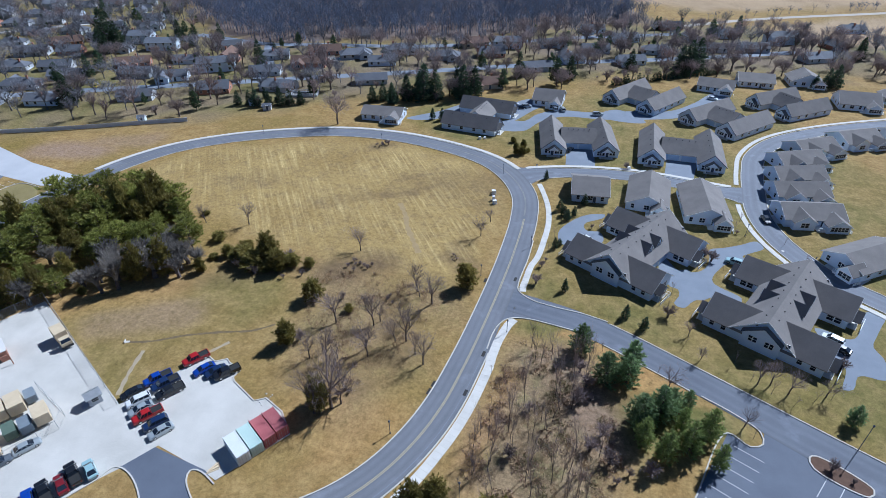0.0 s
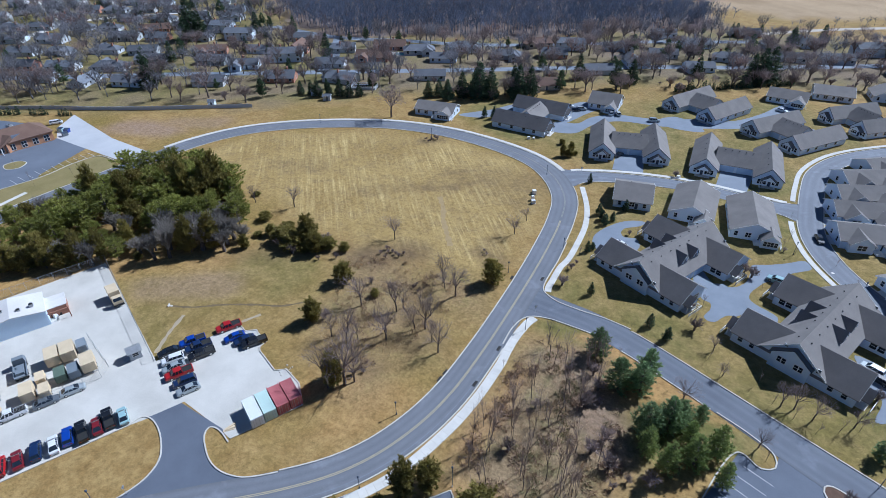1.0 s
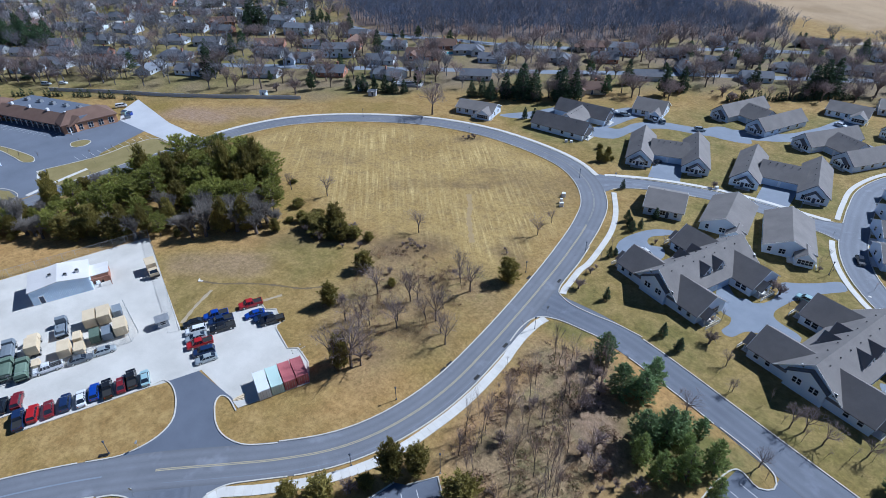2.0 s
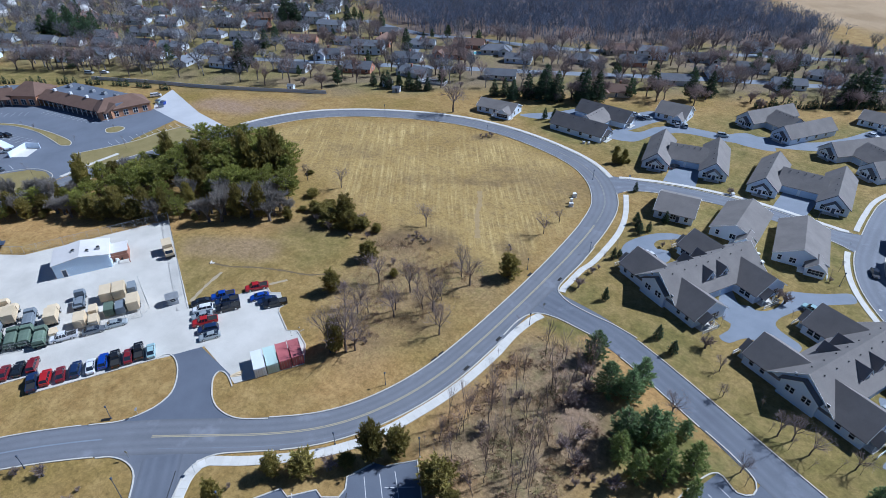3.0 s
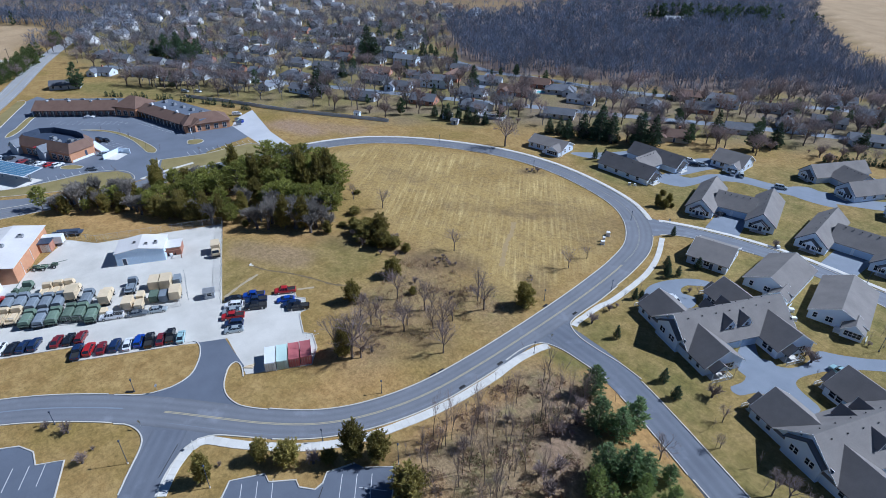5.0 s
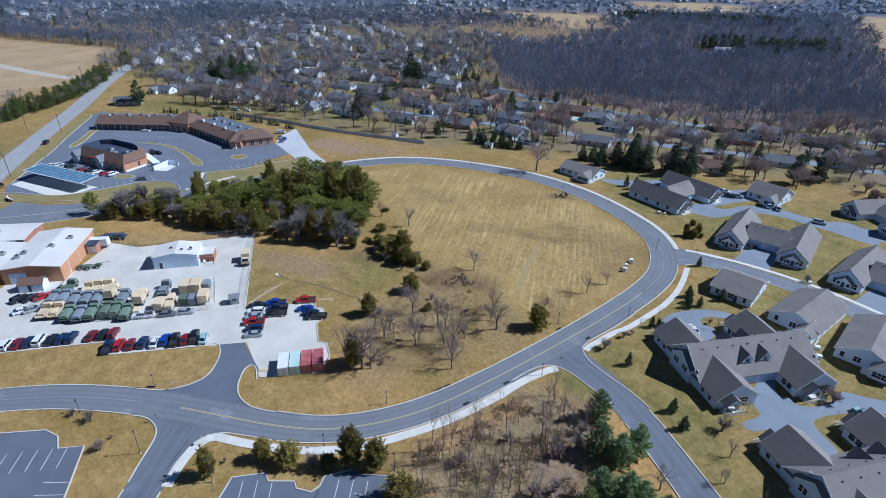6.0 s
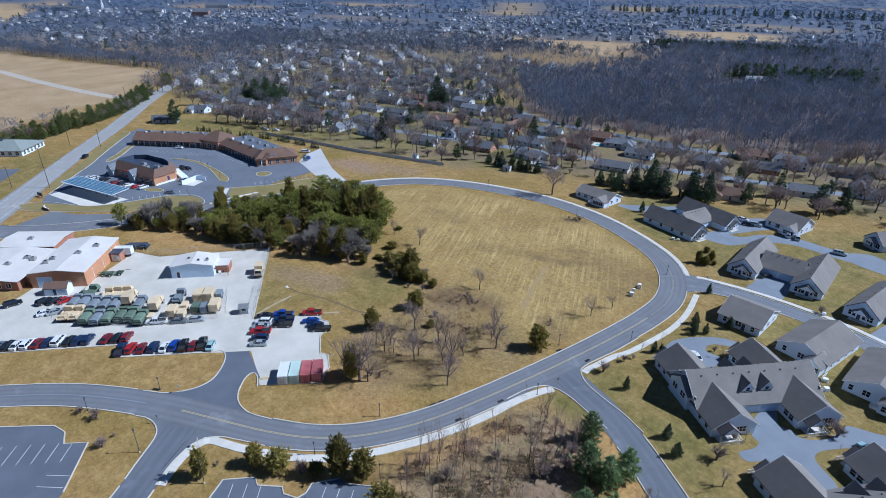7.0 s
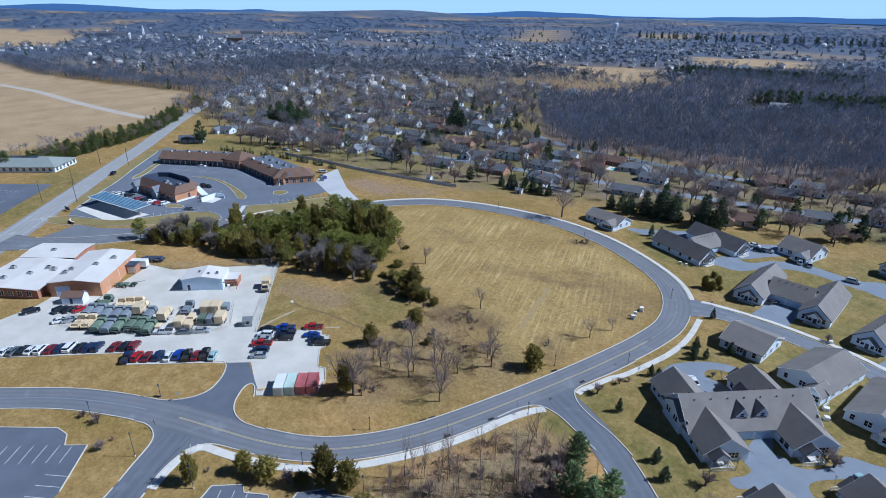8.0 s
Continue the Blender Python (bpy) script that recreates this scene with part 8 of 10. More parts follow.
# pines along the highway and behind the close
rng = random.Random(12)
BELT_LINE = spline([(-336, -62, 0), (-339, -28, 0), (-371, 0, 0), (-399, 24, 0), (-431, 42, 0), (-470, 57, 0), (-545, 84, 0)], 4.5)
for x, y, _ in BELT_LINE[::3]:
    street_tree.put(x + rng.uniform(-8, 2), y + rng.uniform(-2, 8), rng.uniform(0.7, 1.0), label="leafless tree in the belt beside the highway")
for x, y, h in ((-87.2, 241.7, 16), (-91.5, 245.5, 14), (-83.5, 246.0, 15), (-104.0, 233.0, 13), (-99.5, 236, 12), (-107.5, 236.5, 10), (-112, 231, 9), (-126, 222.9, 7), (-122, 226, 7), (-119, 229.5, 6), (-116, 224, 8),
                (-296, 279.8, 11), (-320, 246, 19), (-316, 250, 15), (-324, 250, 14), (-318.5, 241, 12), (10.3, 321.2, 15), (14.0, 325.5, 14), (6.5, 318.0, 11), (-258, 168.0, 13), (-160, 205, 6), (-164.5, 203.5, 6.5), (-169, 201, 6), (-173.5, 198, 7), (-156, 208, 5), (-178, 199, 6),
                (-183, 196.5, 5.5), (-46, 290, 9), (69, 316, 6), (74, 318, 8), (78, 321, 8.5)):
    spruce.put(x, y, h / 12 * 1.12, h / 12, label="dark green conical spruce among gardens")
for x, y, h in ((-50.8, 278, 13.5), (-39.8, 344.7, 11), (21.5, 403, 11), (-74, 262, 11), (-262, 178, 6), (-424, 127, 15), (-416, 132, 16), (-408, 134, 14), (-400, 138, 15), (-428, 136, 15), (-419, 142, 16), (-410, 146, 15), (-392, 142, 13), (-434, 146, 14), (-402, 150, 13), (-225, 182, 6), (-290, 214, 10), (-470, 150, 10), (-352, 300, 12)):
    yard_pine.put(x, y, h / 12)
street_tree.put(-126.8, 192.2, 1.35, label="large leafless tree beside the loop road")

for x, y in ((-345, 94), (-338, 99), (-331, 104), (-324, 109), (-319, 114), (-352, 88), (-372, 96), (-384, 104), (-396, 98), (-405, 90), (-418, 84), (-440, 78), (-455, 84), (-468, 86), (-487, 79), (-410, 110), (-425, 131), (-360, 110), (-430, 98), (-500, 92)):
    street_tree.put(x, y, 1.0 + 0.25 * math.sin(x), label="leafless tree in a row behind the highway")
yard_pine.put(-360, 63, 1.45, label="dark pine beside a low house near the highway")

rng = random.Random(17)
for x, y, _ in spline([(-118, 226, 0), (-70, 268, 0), (-30, 292, 0), (20, 320, 0), (70, 338, 0), (110, 352, 0)], 9):
    for _ in range(2):
        px, py = x + rng.uniform(-9, 9), y + rng.uniform(-7, 9)
        if rng.random() < 0.7:
            street_tree.put(px, py, rng.uniform(0.6, 1.1), label="leafless tree behind the houses of a close")
        else:
            bare_shrub.put(px, py, rng.uniform(1.0, 1.8))
for x, y, k in ((13.4, 88.6, 0.95), (19.6, 100.2, 0.5), (30.6, 97.0, 0.62), (33.0, 97.6, 0.7), (36.2, 96.2, 0.72), (43.2, 98.2, 0.75), (27.6, 84.4, 0.7), (16.8, 107.0, 0.45)):
    field_tree.put(x, y, k, label="small spreading leafless tree on a lawn")

for x, y in ((-226, 63.4), (-234, 62.6), (-244, 61.6), (-254, 60), (-264, 54), (-221, 68), (-222, 84), (-204.6, 80), (-204, 88), (-203.6, 97), (-198, 78), (-196, 90), (-206, 46), (-200, 46), (-208, 38), (-209, 28), (-228, 44), (-262, 7.2), (-284, 13.4), (-304, 18.6)):
    sapling.put(x, y, 0.75 + 0.15 * math.sin(x), label="slender bare tree on a grass island by the shops")

rng = random.Random(23)
for x, y, n, r in ((-67, 104, 12, 5.0), (-44, 116, 4, 2.5), (-98, 178, 5, 2.0), (-50, 64, 5, 3.0), (-55, 94, 4, 3.0)):
    for _ in range(n):
        bare_shrub.put(x + rng.gauss(0, r * 0.5), y + rng.gauss(0, r * 0.4), rng.uniform(0.3, 0.5), label="low reddish-brown bramble in dry grass")

# ---- the suburb behind the loop road ----
def street(name, pts, wide, label, material=None):
    line, left, right = edges([(x, y, wide) for x, y in pts], 5)
    structure(name, strip(Shape(), left, right, 0.0, 0.022), material or DRIVE, label, "road")


street("suburb_street_1", [(-420, 90), (-360, 128), (-302, 165), (-270, 186), (-235, 207), (-204, 226), (-162, 252), (-135, 268), (-100, 290), (-55, 318), (10, 352), (70, 388)], 7, "grey suburban street between gardens")
street("suburb_street_2", [(-198, 230), (-206, 248), (-222, 272), (-238, 296)], 7, "grey suburban street leading to the wood")
street("suburb_street_3", [(-425, 196), (-434, 216), (-443, 233), (-432, 262), (-400, 300)], 7, "pale suburban street far off", CONCRETE)
street("suburb_street_4", [(-480, 178), (-540, 193), (-620, 222), (-716, 260)], 9, "pale suburban street far off", CONCRETE)
street("suburb_street_5", [(-440, 236), (-493, 254), (-640, 310), (-847, 393)], 8, "pale suburban street far off", CONCRETE)
street("suburb_street_6", [(-300, 300), (-238, 296), (-200, 308), (-150, 322), (-100, 350), (-60, 378), (0, 410)], 7, "grey suburban street along the wood")

TONES = [(SIDING, SHINGLE_DARK, "white suburban house with a charcoal roof"), (SIDING_SHADED, SHINGLE_SLATE, "white suburban house with a grey roof"), (BRICK, SHINGLE_BROWN, "red brick suburban house with a brown roof"),
         (SIDING_GREY, SHINGLE_DARK, "grey suburban house with a dark roof"), (SIDING_TAN, SHINGLE_BROWN, "tan suburban house with a brown roof"), (BRICK, SHINGLE_DARK, "brick suburban house with a dark roof"),
         (SIDING_SHADED, SHINGLE_DARK, "pale suburban house with a grey hipped roof"), (SIDING, SHINGLE_SLATE, "white two-storey suburban house")]
SUBURBAN = []
for i, (wall, roof, lab) in enumerate(TONES):
    SUBURBAN.append([bungalow(100 + i, 15 + (i * 37 % 5), 8.5 + (i % 3) * 0.7, 2.7, 5.0 + 0.3 * (i % 3), wall, roof, 4.0 if i == 6 else 0.0, i % 2 == 0, i != 3, lab, i == 7), True])


def put_house(n, x, y, yaw, k=1.0):
    t, first = SUBURBAN[n]
    m = yawed(x, y, yaw) @ Matrix.Scale(k, 4)
    if first:
        t.matrix_basis = m
        SUBURBAN[n][1] = False
    else:
        t = copy_thing(t, m)
    placed.append((x, y))


placed = []
for n, x, y, yaw in ((3, -368, 58, 70), (0, -392, 84, 40), (1, -430, 104, 40), (0, -350, 118, 30), (3, -452, 128, 40), (3, -234.5, 186.4, 28), (5, -207.0, 208.8, 30), (7, -231.0, 238.6, 34), (1, -178.6, 222.6, 10), (3, -140.4, 248.6, 29), (2, -187.6, 264.0, 20), (6, -121.0, 303.4, 20), (0, -150.4, 280.6, 24), (3, -297.0, 198.4, 30),
                     (1, -263.6, 214.0, 22), (0, -270.8, 166.0, 22), (2, -360.6, 249.0, 45), (3, -349.0, 265.4, 22), (7, -321.6, 271.0, 20), (2, -192.6, 288.6, 28), (4, -116.0, 338.0, 30), (0, -52.0, 398, 25), (3, -42.4, 348.0, 20), (6, -8.0, 357.0, 4), (3, 22.6, 374, 8),
                     (7, 62.0, 407, 28), (1, 77.0, 371.0, 30), (0, 108, 455, 20), (4, -84, 262, 30), (3, -66.0, 300.0, 30), (0, -20, 330, 25), (5, -98, 318, 28), (1, -345, 130, 30), (0, -318, 148, 30), (5, -390, 150, 30)):
    put_house(n, x, y, yaw + (0 if (n + int(x)) % 3 else 180))
ex, ey = math.cos(radians(30)), math.sin(radians(30))
rng = random.Random(21)
for i in range(-40, 30):
    for j in range(-12, 20):
        x = -300 + i * 24 * ex - j * 31 * ey + rng.uniform(-4, 4)
        y = 220 + i * 24 * ey + j * 31 * ex + rng.uniform(-4, 4)
        if x < -470 or x > 120 or (away1(SUBURB, x, y)) > -14 or any((x - a) ** 2 + (y - b) ** 2 < 20 ** 2 for a, b in placed) or rng.random() < 0.10:
            continue
        if len(placed) < 112:
            put_house(rng.choice((0, 0, 1, 1, 2, 3, 3, 5, 6, 6, 6, 7)), x, y, 30 + rng.choice((0, 0, 90, 180, 180)) + rng.uniform(-8, 8), rng.uniform(0.9, 1.08))
# gardens: bare trees, a few pines, hedges
rng = random.Random(22)
count, garden_rest, grown = 0, [], []
for _ in range(14000):
    x, y = rng.uniform(-520, 130), rng.uniform(80, 460)
    if (away1(SUBURB, x, y)) > -3 or any((x - a) ** 2 + (y - b) ** 2 < 8 ** 2 for a, b in placed):
        continue
    if rng.random() > (1.0 if x > -420 else 0.7):
        continue
    if any((x - a) ** 2 + (y - b) ** 2 < 30 for a, b in grown):
        continue
    grown.append((x, y))
    count += 1
    if count > 780:
        break
    r = rng.random()
    if r < 0.88:
        if street_tree.i < 230 and x > -300:
            street_tree.put(x, y, rng.choice((0.6, 0.85, 1.0, 1.1, 1.2, 1.4)) * rng.uniform(0.9, 1.1), None)
        else:
            garden_rest.append((x, y, 0, rng.uniform(0, 6.28), rng.uniform(0.8, 1.4), rng.uniform(0.7, 1.3)))
    elif r < 0.922:
        yard_pine.put(x, y, rng.uniform(0.45, 0.8))
    elif r < 0.955:
        spruce.put(x, y, rng.uniform(0.35, 0.9), label="dark green conical spruce among gardens")
    else:
        bare_shrub.put(x, y, rng.uniform(0.8, 1.4))
for x, y, k in ((-341.6, 104.7, 1.25), (-337, 110, 1.1), (-332.9, 114.2, 1.35), (-328, 119, 1.05), (-318.1, 130.3, 1.3), (-311, 133, 1.15), (-299.2, 136.6, 1.3), (-292, 141, 1.0), (-285, 148, 1.2), (-303, 144, 1.2), (-325, 126, 1.25)):
    if not any((x - a) ** 2 + (y - b) ** 2 < 49 for a, b in placed):
        street_tree.put(x, y, k, label="tall leafless tree behind the shops")
for i in range(34):
    f = i / 33
    hedge_fir.put(-24 + 50 * f + 0.6 * math.sin(7 * i), 287.5 + 38 * f, 1.0 + 0.3 * math.sin(5 * i))
for i in range(26):
    f = i / 25
    hedge_fir.put(-124 + 24 * f, 325.5 + 12 * f, 0.5)
for i in range(46):
    f = i / 45
    if i % 7 not in (5, 6):
        hedge_fir.put(-332 + 78 * f, 72 + 52 * f + 6 * math.sin(3 * f), 0.85 + 0.2 * math.sin(4 * i))
for i in range(14):
    hedge_fir.put(-128 + 26 * i / 13, 226 + 9 * i / 13 + math.sin(i), 0.6)

def garden_shed(x, y, yaw, w, d, wall, roof, label):
    t = thing("garden_shed", label, "shed", "garden sheds", yawed(x, y, yaw))
    block(t, -w / 2, w / 2, -d / 2, d / 2, 2.1, 3.0, "x", wall, roof, 0.2, trim=TRIM)
    door(t, 0.2, -d / 2 - 0.02, 0)


garden_shed(-176, 199.8, 30, 4.5, 3.2, SIDING, METAL_GREY, "white garden shed with a pale roof")
garden_shed(-166.4, 196.4, 30, 3.6, 3.0, SIDING_GREY, SHINGLE_SLATE, "small grey garden shed")
garden_shed(-164.8, 240.6, 24, 3.2, 2.8, SIDING_TAN, SHINGLE_BROWN, "small tan garden shed")
# This blue shed stands in for a blue tarp.
garden_shed(-208.7, 164.6, 28, 3.0, 2.4, STEEL_SIDING, METAL_GREY, "small blue shed in place of a tarp beside the fence")
deck = thing("garden_deck", "white-railed timber deck round a raised pool behind a house", "deck", at=yawed(-162.5, 219, 22))
part("platform", Shape().box(-7.5, 7.5, -3.0, 3.0, 0, 0.9), SIDING_GREY, deck)
part("water", Shape().box(-5.0, 5.0, -1.6, 1.6, 0.9, 0.93), GLASS, deck, "dark covered pool")
for _a, _b in (((-7.4, -2.9), (7.4, -2.9)), ((7.4, -2.9), (7.4, 2.9)), ((7.4, 2.9), (-7.4, 2.9)), ((-7.4, 2.9), (-7.4, -2.9))):
    railing(deck, *_a, *_b, 0.9, 0.9)
car("sedan", "yellow", -268.9, 193, 110, "cars by the houses", "on a suburban driveway")
car("van", "white", -249.9, 115.7, 62, "cars at the shops", "on the service road behind the shops")
car("suv", "silver", -313.6, 110.5, 30, "cars by the houses", "on a suburban driveway")
car("sedan", "white", -308.6, 116.3, 30, "cars by the houses", "on a suburban driveway")

# swimming pool behind a brick house
pool = thing("swimming_pool", "turquoise swimming pool with a pale concrete deck", "swimming pool", at=yawed(-178, 282, 30))
part("deck", Shape().box(-7.5, 7.5, -4.5, 4.5, 0, 0.06), CONCRETE, pool)
part("water", Shape().box(-5.2, 5.2, -2.4, 2.4, 0.06, 0.08), POOL, pool)

# long pale garden fence
FENCE = [(-302, 107), (-268, 126), (-253, 133), (-230, 146), (-205, 162), (-190, 171.5)]


def long_fence(pts, label):
    line = spline(pts, 2.4)
    t = thing("garden_fence", label, "fence")
    for p, q in zip(line, line[1:]):
        a, b = Vector(p[:2]), Vector(q[:2])
        yaw = math.degrees(math.atan2(b.y - a.y, b.x - a.x))
        part("panel", FENCE_PANEL, FENCE_BLUE, t, at=pose(a.x, a.y, 0, 0, 0, yaw) @ Matrix.Diagonal(((b - a).length / 2.4, 1, 1, 1)))
        part("post", FENCE_POST, FENCE_BLUE, t, at=pose(a.x, a.y, 0, 0, 0, yaw))


_fp = Shape().box(0, 2.4, -0.02, 0.02, 0.08, 1.75).box(0, 2.4, -0.04, 0.04, 0.1, 0.22).box(0, 2.4, -0.04, 0.04, 1.66, 1.78)
FENCE_PANEL = _fp.mesh("panel", FENCE_BLUE)
FENCE_POST = Shape().box(-0.07, 0.07, -0.07, 0.07, 0, 1.9).mesh("post", FENCE_BLUE)
long_fence(FENCE, "long pale blue-grey vinyl fence behind gardens")

# ---- woods, far town and hills ----
def tri_arrays(*shapes):
    v, f = [], []
    for s in shapes:
        n = len(v)
        v += s.v
        for face in s.f:
            f += [(n + face[0], n + face[i], n + face[i + 1]) for i in range(1, len(face) - 1)]
    return np.array(v, float), np.array(f, int)


def scatter_mesh(name, forms, places, material, label, category):
    """Many copies of a few forms in ONE mesh; places: rows of x, y, z, yaw, wide, high."""
    places = np.array(places, float)
    vs, fs, base = [], [], 0
    pick = np.arange(len(places)) % len(forms)
    for n, (v, f) in enumerate(forms):
        p = places[pick == n]
        c, s = np.cos(p[:, 3])[:, None], np.sin(p[:, 3])[:, None]
        x = (v[:, 0] * c - v[:, 1] * s) * p[:, 4:5] + p[:, 0:1]
        y = (v[:, 0] * s + v[:, 1] * c) * p[:, 4:5] + p[:, 1:2]
        z = v[None, :, 2] * p[:, 5:6] + p[:, 2:3]
        vs.append(np.stack([x, y, z], 2).reshape(-1, 3))
        fs.append((f[None] + (base + np.arange(len(p)) * len(v))[:, None, None]).reshape(-1, 3))
        base += len(p) * len(v)
    v, f = np.concatenate(vs), np.concatenate(fs)
    me = bpy.data.meshes.new(name)
    me.vertices.add(len(v))
    me.vertices.foreach_set("co", v.astype(np.float32).ravel())
    me.loops.add(3 * len(f))
    me.loops.foreach_set("vertex_index", f.astype(np.int32).ravel())
    me.polygons.add(len(f))
    me.polygons.foreach_set("loop_start", (np.arange(len(f)) * 3).astype(np.int32))
    me.materials.append(material)
    me.update(calc_edges=True)
    tone = np.random.RandomState(len(places)).rand(len(places))
    own = np.concatenate([np.repeat(tone[pick == n], len(v_)) for n, (v_, f_) in enumerate(forms)])
    me.attributes.new("tone", "FLOAT", "POINT").data.foreach_set("value", own.astype(np.float32))
    return tagged(new(name, me), label, category, kind="stuff")


def far_tree(seed, limbs=8, twigs=8, wide=0.075, trunk=0.2):
    """A leafless tree of few faces: a trunk, rising limbs in a rounded crown and twig blades that stand for many."""
    rr = random.Random(seed)
    s = Shape()
    lean = Vector((rr.gauss(0, 0.5), rr.gauss(0, 0.5), 9.0))
    s.add([(-trunk, -trunk * 0.6, 0), (trunk, -trunk * 0.6, 0), (0, trunk, 0), tuple(lean)], [(0, 1, 3), (1, 2, 3), (2, 0, 3)])
    for k in range(limbs):
        a, t = 6.28 * (k + rr.random() * 0.7) / limbs, rr.uniform(0.36, 0.8)
        d = Vector((math.cos(a), math.sin(a), rr.uniform(0.7, 1.7))).normalized()
        p = lean * t
        q = p + d * rr.uniform(3.6, 5.6) * (1.25 - 0.5 * t)
        w = d.cross(Vector((0, 0, 1))).normalized() * (wide + 0.03)
        s.add([p - w, p + w, q], [(0, 1, 2)])
        for _ in range(twigs):
            b = p.lerp(q, rr.uniform(0.3, 1.0))
            e = (d + Vector((rr.gauss(0, .65), rr.gauss(0, .65), rr.gauss(0.2, .4)))).normalized()
            v = e.orthogonal().normalized()
            v.rotate(Matrix.Rotation(rr.uniform(0, 6.28), 3, e))
            s.add([b - v * wide, b + v * wide, b + e * rr.uniform(1.3, 2.8)], [(0, 1, 2)])
    return tri_arrays(s)


NEAR_FORMS = [far_tree(s, 8, 9, 0.065) for s in (201, 202, 203, 204, 205)]
WOOD_FORMS = [far_tree(s, 6, 6, 0.13) for s in (206, 207, 208, 209)]
rs = np.random.RandomState(5)
spots = []
tries = rs.uniform((-640, 286), (320, 1500), (90000, 2))
d = away(WOODS, tries[:, 0], tries[:, 1])
near = np.hypot(tries[:, 0] - 30, tries[:, 1] - 10)
clearing = np.hypot((tries[:, 0] - -281.6) / 30, (tries[:, 1] - 602.5) / 34) < 1
keep = (d < -1) & ~clearing & (rs.rand(len(tries)) < 0.8 * np.clip(430 / near, 0.2, 1.0) ** 2.0)
for (x, y), nn_ in zip(tries[keep], near[keep]):
    k = rs.uniform(0.75, 1.25) * (1 + max(0, nn_ - 430) / 700)
    spots.append((x, y, 0, rs.uniform(0, 6.28), k, rs.uniform(0.9, 1.45), nn_))
spots = np.array(spots)
spots[:, 2] = rise(spots[:, 0], spots[:, 1])
scatter_mesh("bare_woodland", NEAR_FORMS, spots[spots[:, 6] < 560][:, :6], HAZED_TWIG, "leafless wood behind the suburb, tinted blue for haze", "woods")
scatter_mesh("bare_woodland_beyond", WOOD_FORMS, spots[spots[:, 6] >= 560][:, :6], HAZED_TWIG, "wide leafless wood, tinted blue for haze", "woods")

lodge = thing("wood_lodge", "pale-roofed house in a clearing of the wood", "house", at=yawed(-281.6, 616.5, 40))
block(lodge, -9, 9, -6, 6, 4.5, 7.5, "x", SIDING, METAL_GREY, 0.5)
for _x in (-6, -2, 2, 6):
    window(lodge, _x, -6.02, 1.0, 1.4, 1.5, 0)

# edge rows of the wood, hedgerows and the belt before the town
belts = []


def belt(a, b, n, deep, lo=0.7, hi=1.2):
    a, b = np.array(a), np.array(b)
    for _ in range(n):
        p = a + (b - a) * rs.rand() + rs.uniform(-deep, deep, 2)
        if away1(FARM_WEST, p[0], p[1]) < 4:
            continue
        belts.append((p[0], p[1], float(rise(p[0], p[1])), rs.uniform(0, 6.28), rs.uniform(lo, hi) * 1.2, rs.uniform(lo, hi)))


belt((-1130, -140), (-905, -72), 380, 18, 0.8, 1.3)
belt((-905, -68), (-640, 104), 620, 22, 0.8, 1.3)
belt((-660, 96), (-1080, 330), 800, 75, 0.8, 1.3)
belt((-1500, 40), (-640, 480), 900, 120, 0.7, 1.2)
belt((-560, 80), (-700, 330), 360, 60, 0.7, 1.2)
belt((-960, 590), (-640, 560), 150, 30)
belt((-860, 735), (-640, 925), 60, 10, 0.5, 0.9)
belt((-660, 480), (-480, 630), 160, 50)
belt((-340, -56), (-590, 104), 120, 8, 0.5, 0.8)
belt((22, 468), (300, 652), 64, 2, 0.42, 0.62)
belt((-20, 470), (-60, 520), 14, 8, 0.6, 0.9)
belt((40, 452), (140, 425), 22, 6, 0.4, 0.7)
scatter_mesh("bare_tree_belts", WOOD_FORMS, belts, HAZED_TWIG, "leafless tree belts between fields and gardens", "woods")

# far woods in coarse clumps, tinted blue for haze
FAR_FORMS = [far_tree(s, 7, 7, 0.17, 0.12) for s in (231, 232, 233)]
far_spots, town_spots = [], []
FAR_FARMS = [FARM_WEST, FARM_BEYOND, FARM_FAR, FARM_RIDGE, FARM_WEST_FAR]
for _ in range(21000):
    ang, dist = radians(rs.uniform(-18, 110)), 760 + 3540 * rs.rand() ** 1.5
    x, y = -50 - dist * math.cos(ang), 60 + dist * math.sin(ang)
    if any(away1(p, x, y) < 0 for p in FAR_FARMS) or away1(WOODS, x, y) < 0:
        continue
    patch = math.sin(x * 0.0062 + 1.7 * math.sin(y * 0.0041)) * math.sin(y * 0.0055 + 1.1 * math.sin(x * 0.0037))
    if dist > 1300 and patch > 0.48:
        continue
    deg = math.degrees(ang)
    built = math.exp(-((dist - 1500) / 560) ** 2) * (1.0 if deg > 6 else 0.5) * (0.55 + 0.45 * math.sin(x * 0.011 + 2 * math.sin(y * 0.008)))
    z = float(rise(x, y))
    if rs.rand() < 0.62 * built:
        town_spots.append((x, y, z, rs.uniform(0, 6.28), rs.uniform(0.6, 1.2), rs.uniform(0.7, 1.3)))
    if rs.rand() < 0.72 - 0.40 * built:
        k = 1.1 + dist / 1500
        far_spots.append((x, y, z, rs.uniform(0, 6.28), k, rs.uniform(0.8, 1.3)))
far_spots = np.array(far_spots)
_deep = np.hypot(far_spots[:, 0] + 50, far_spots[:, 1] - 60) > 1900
scatter_mesh("far_woods", FAR_FORMS, far_spots[~_deep], HAZED_WOOD, "far leafless woods, tinted blue for haze", "woods")
scatter_mesh("farthest_woods", FAR_FORMS, far_spots[_deep], FARTHEST_HAZED_WOOD, "farthest leafless woods, tinted bluer for haze", "woods")
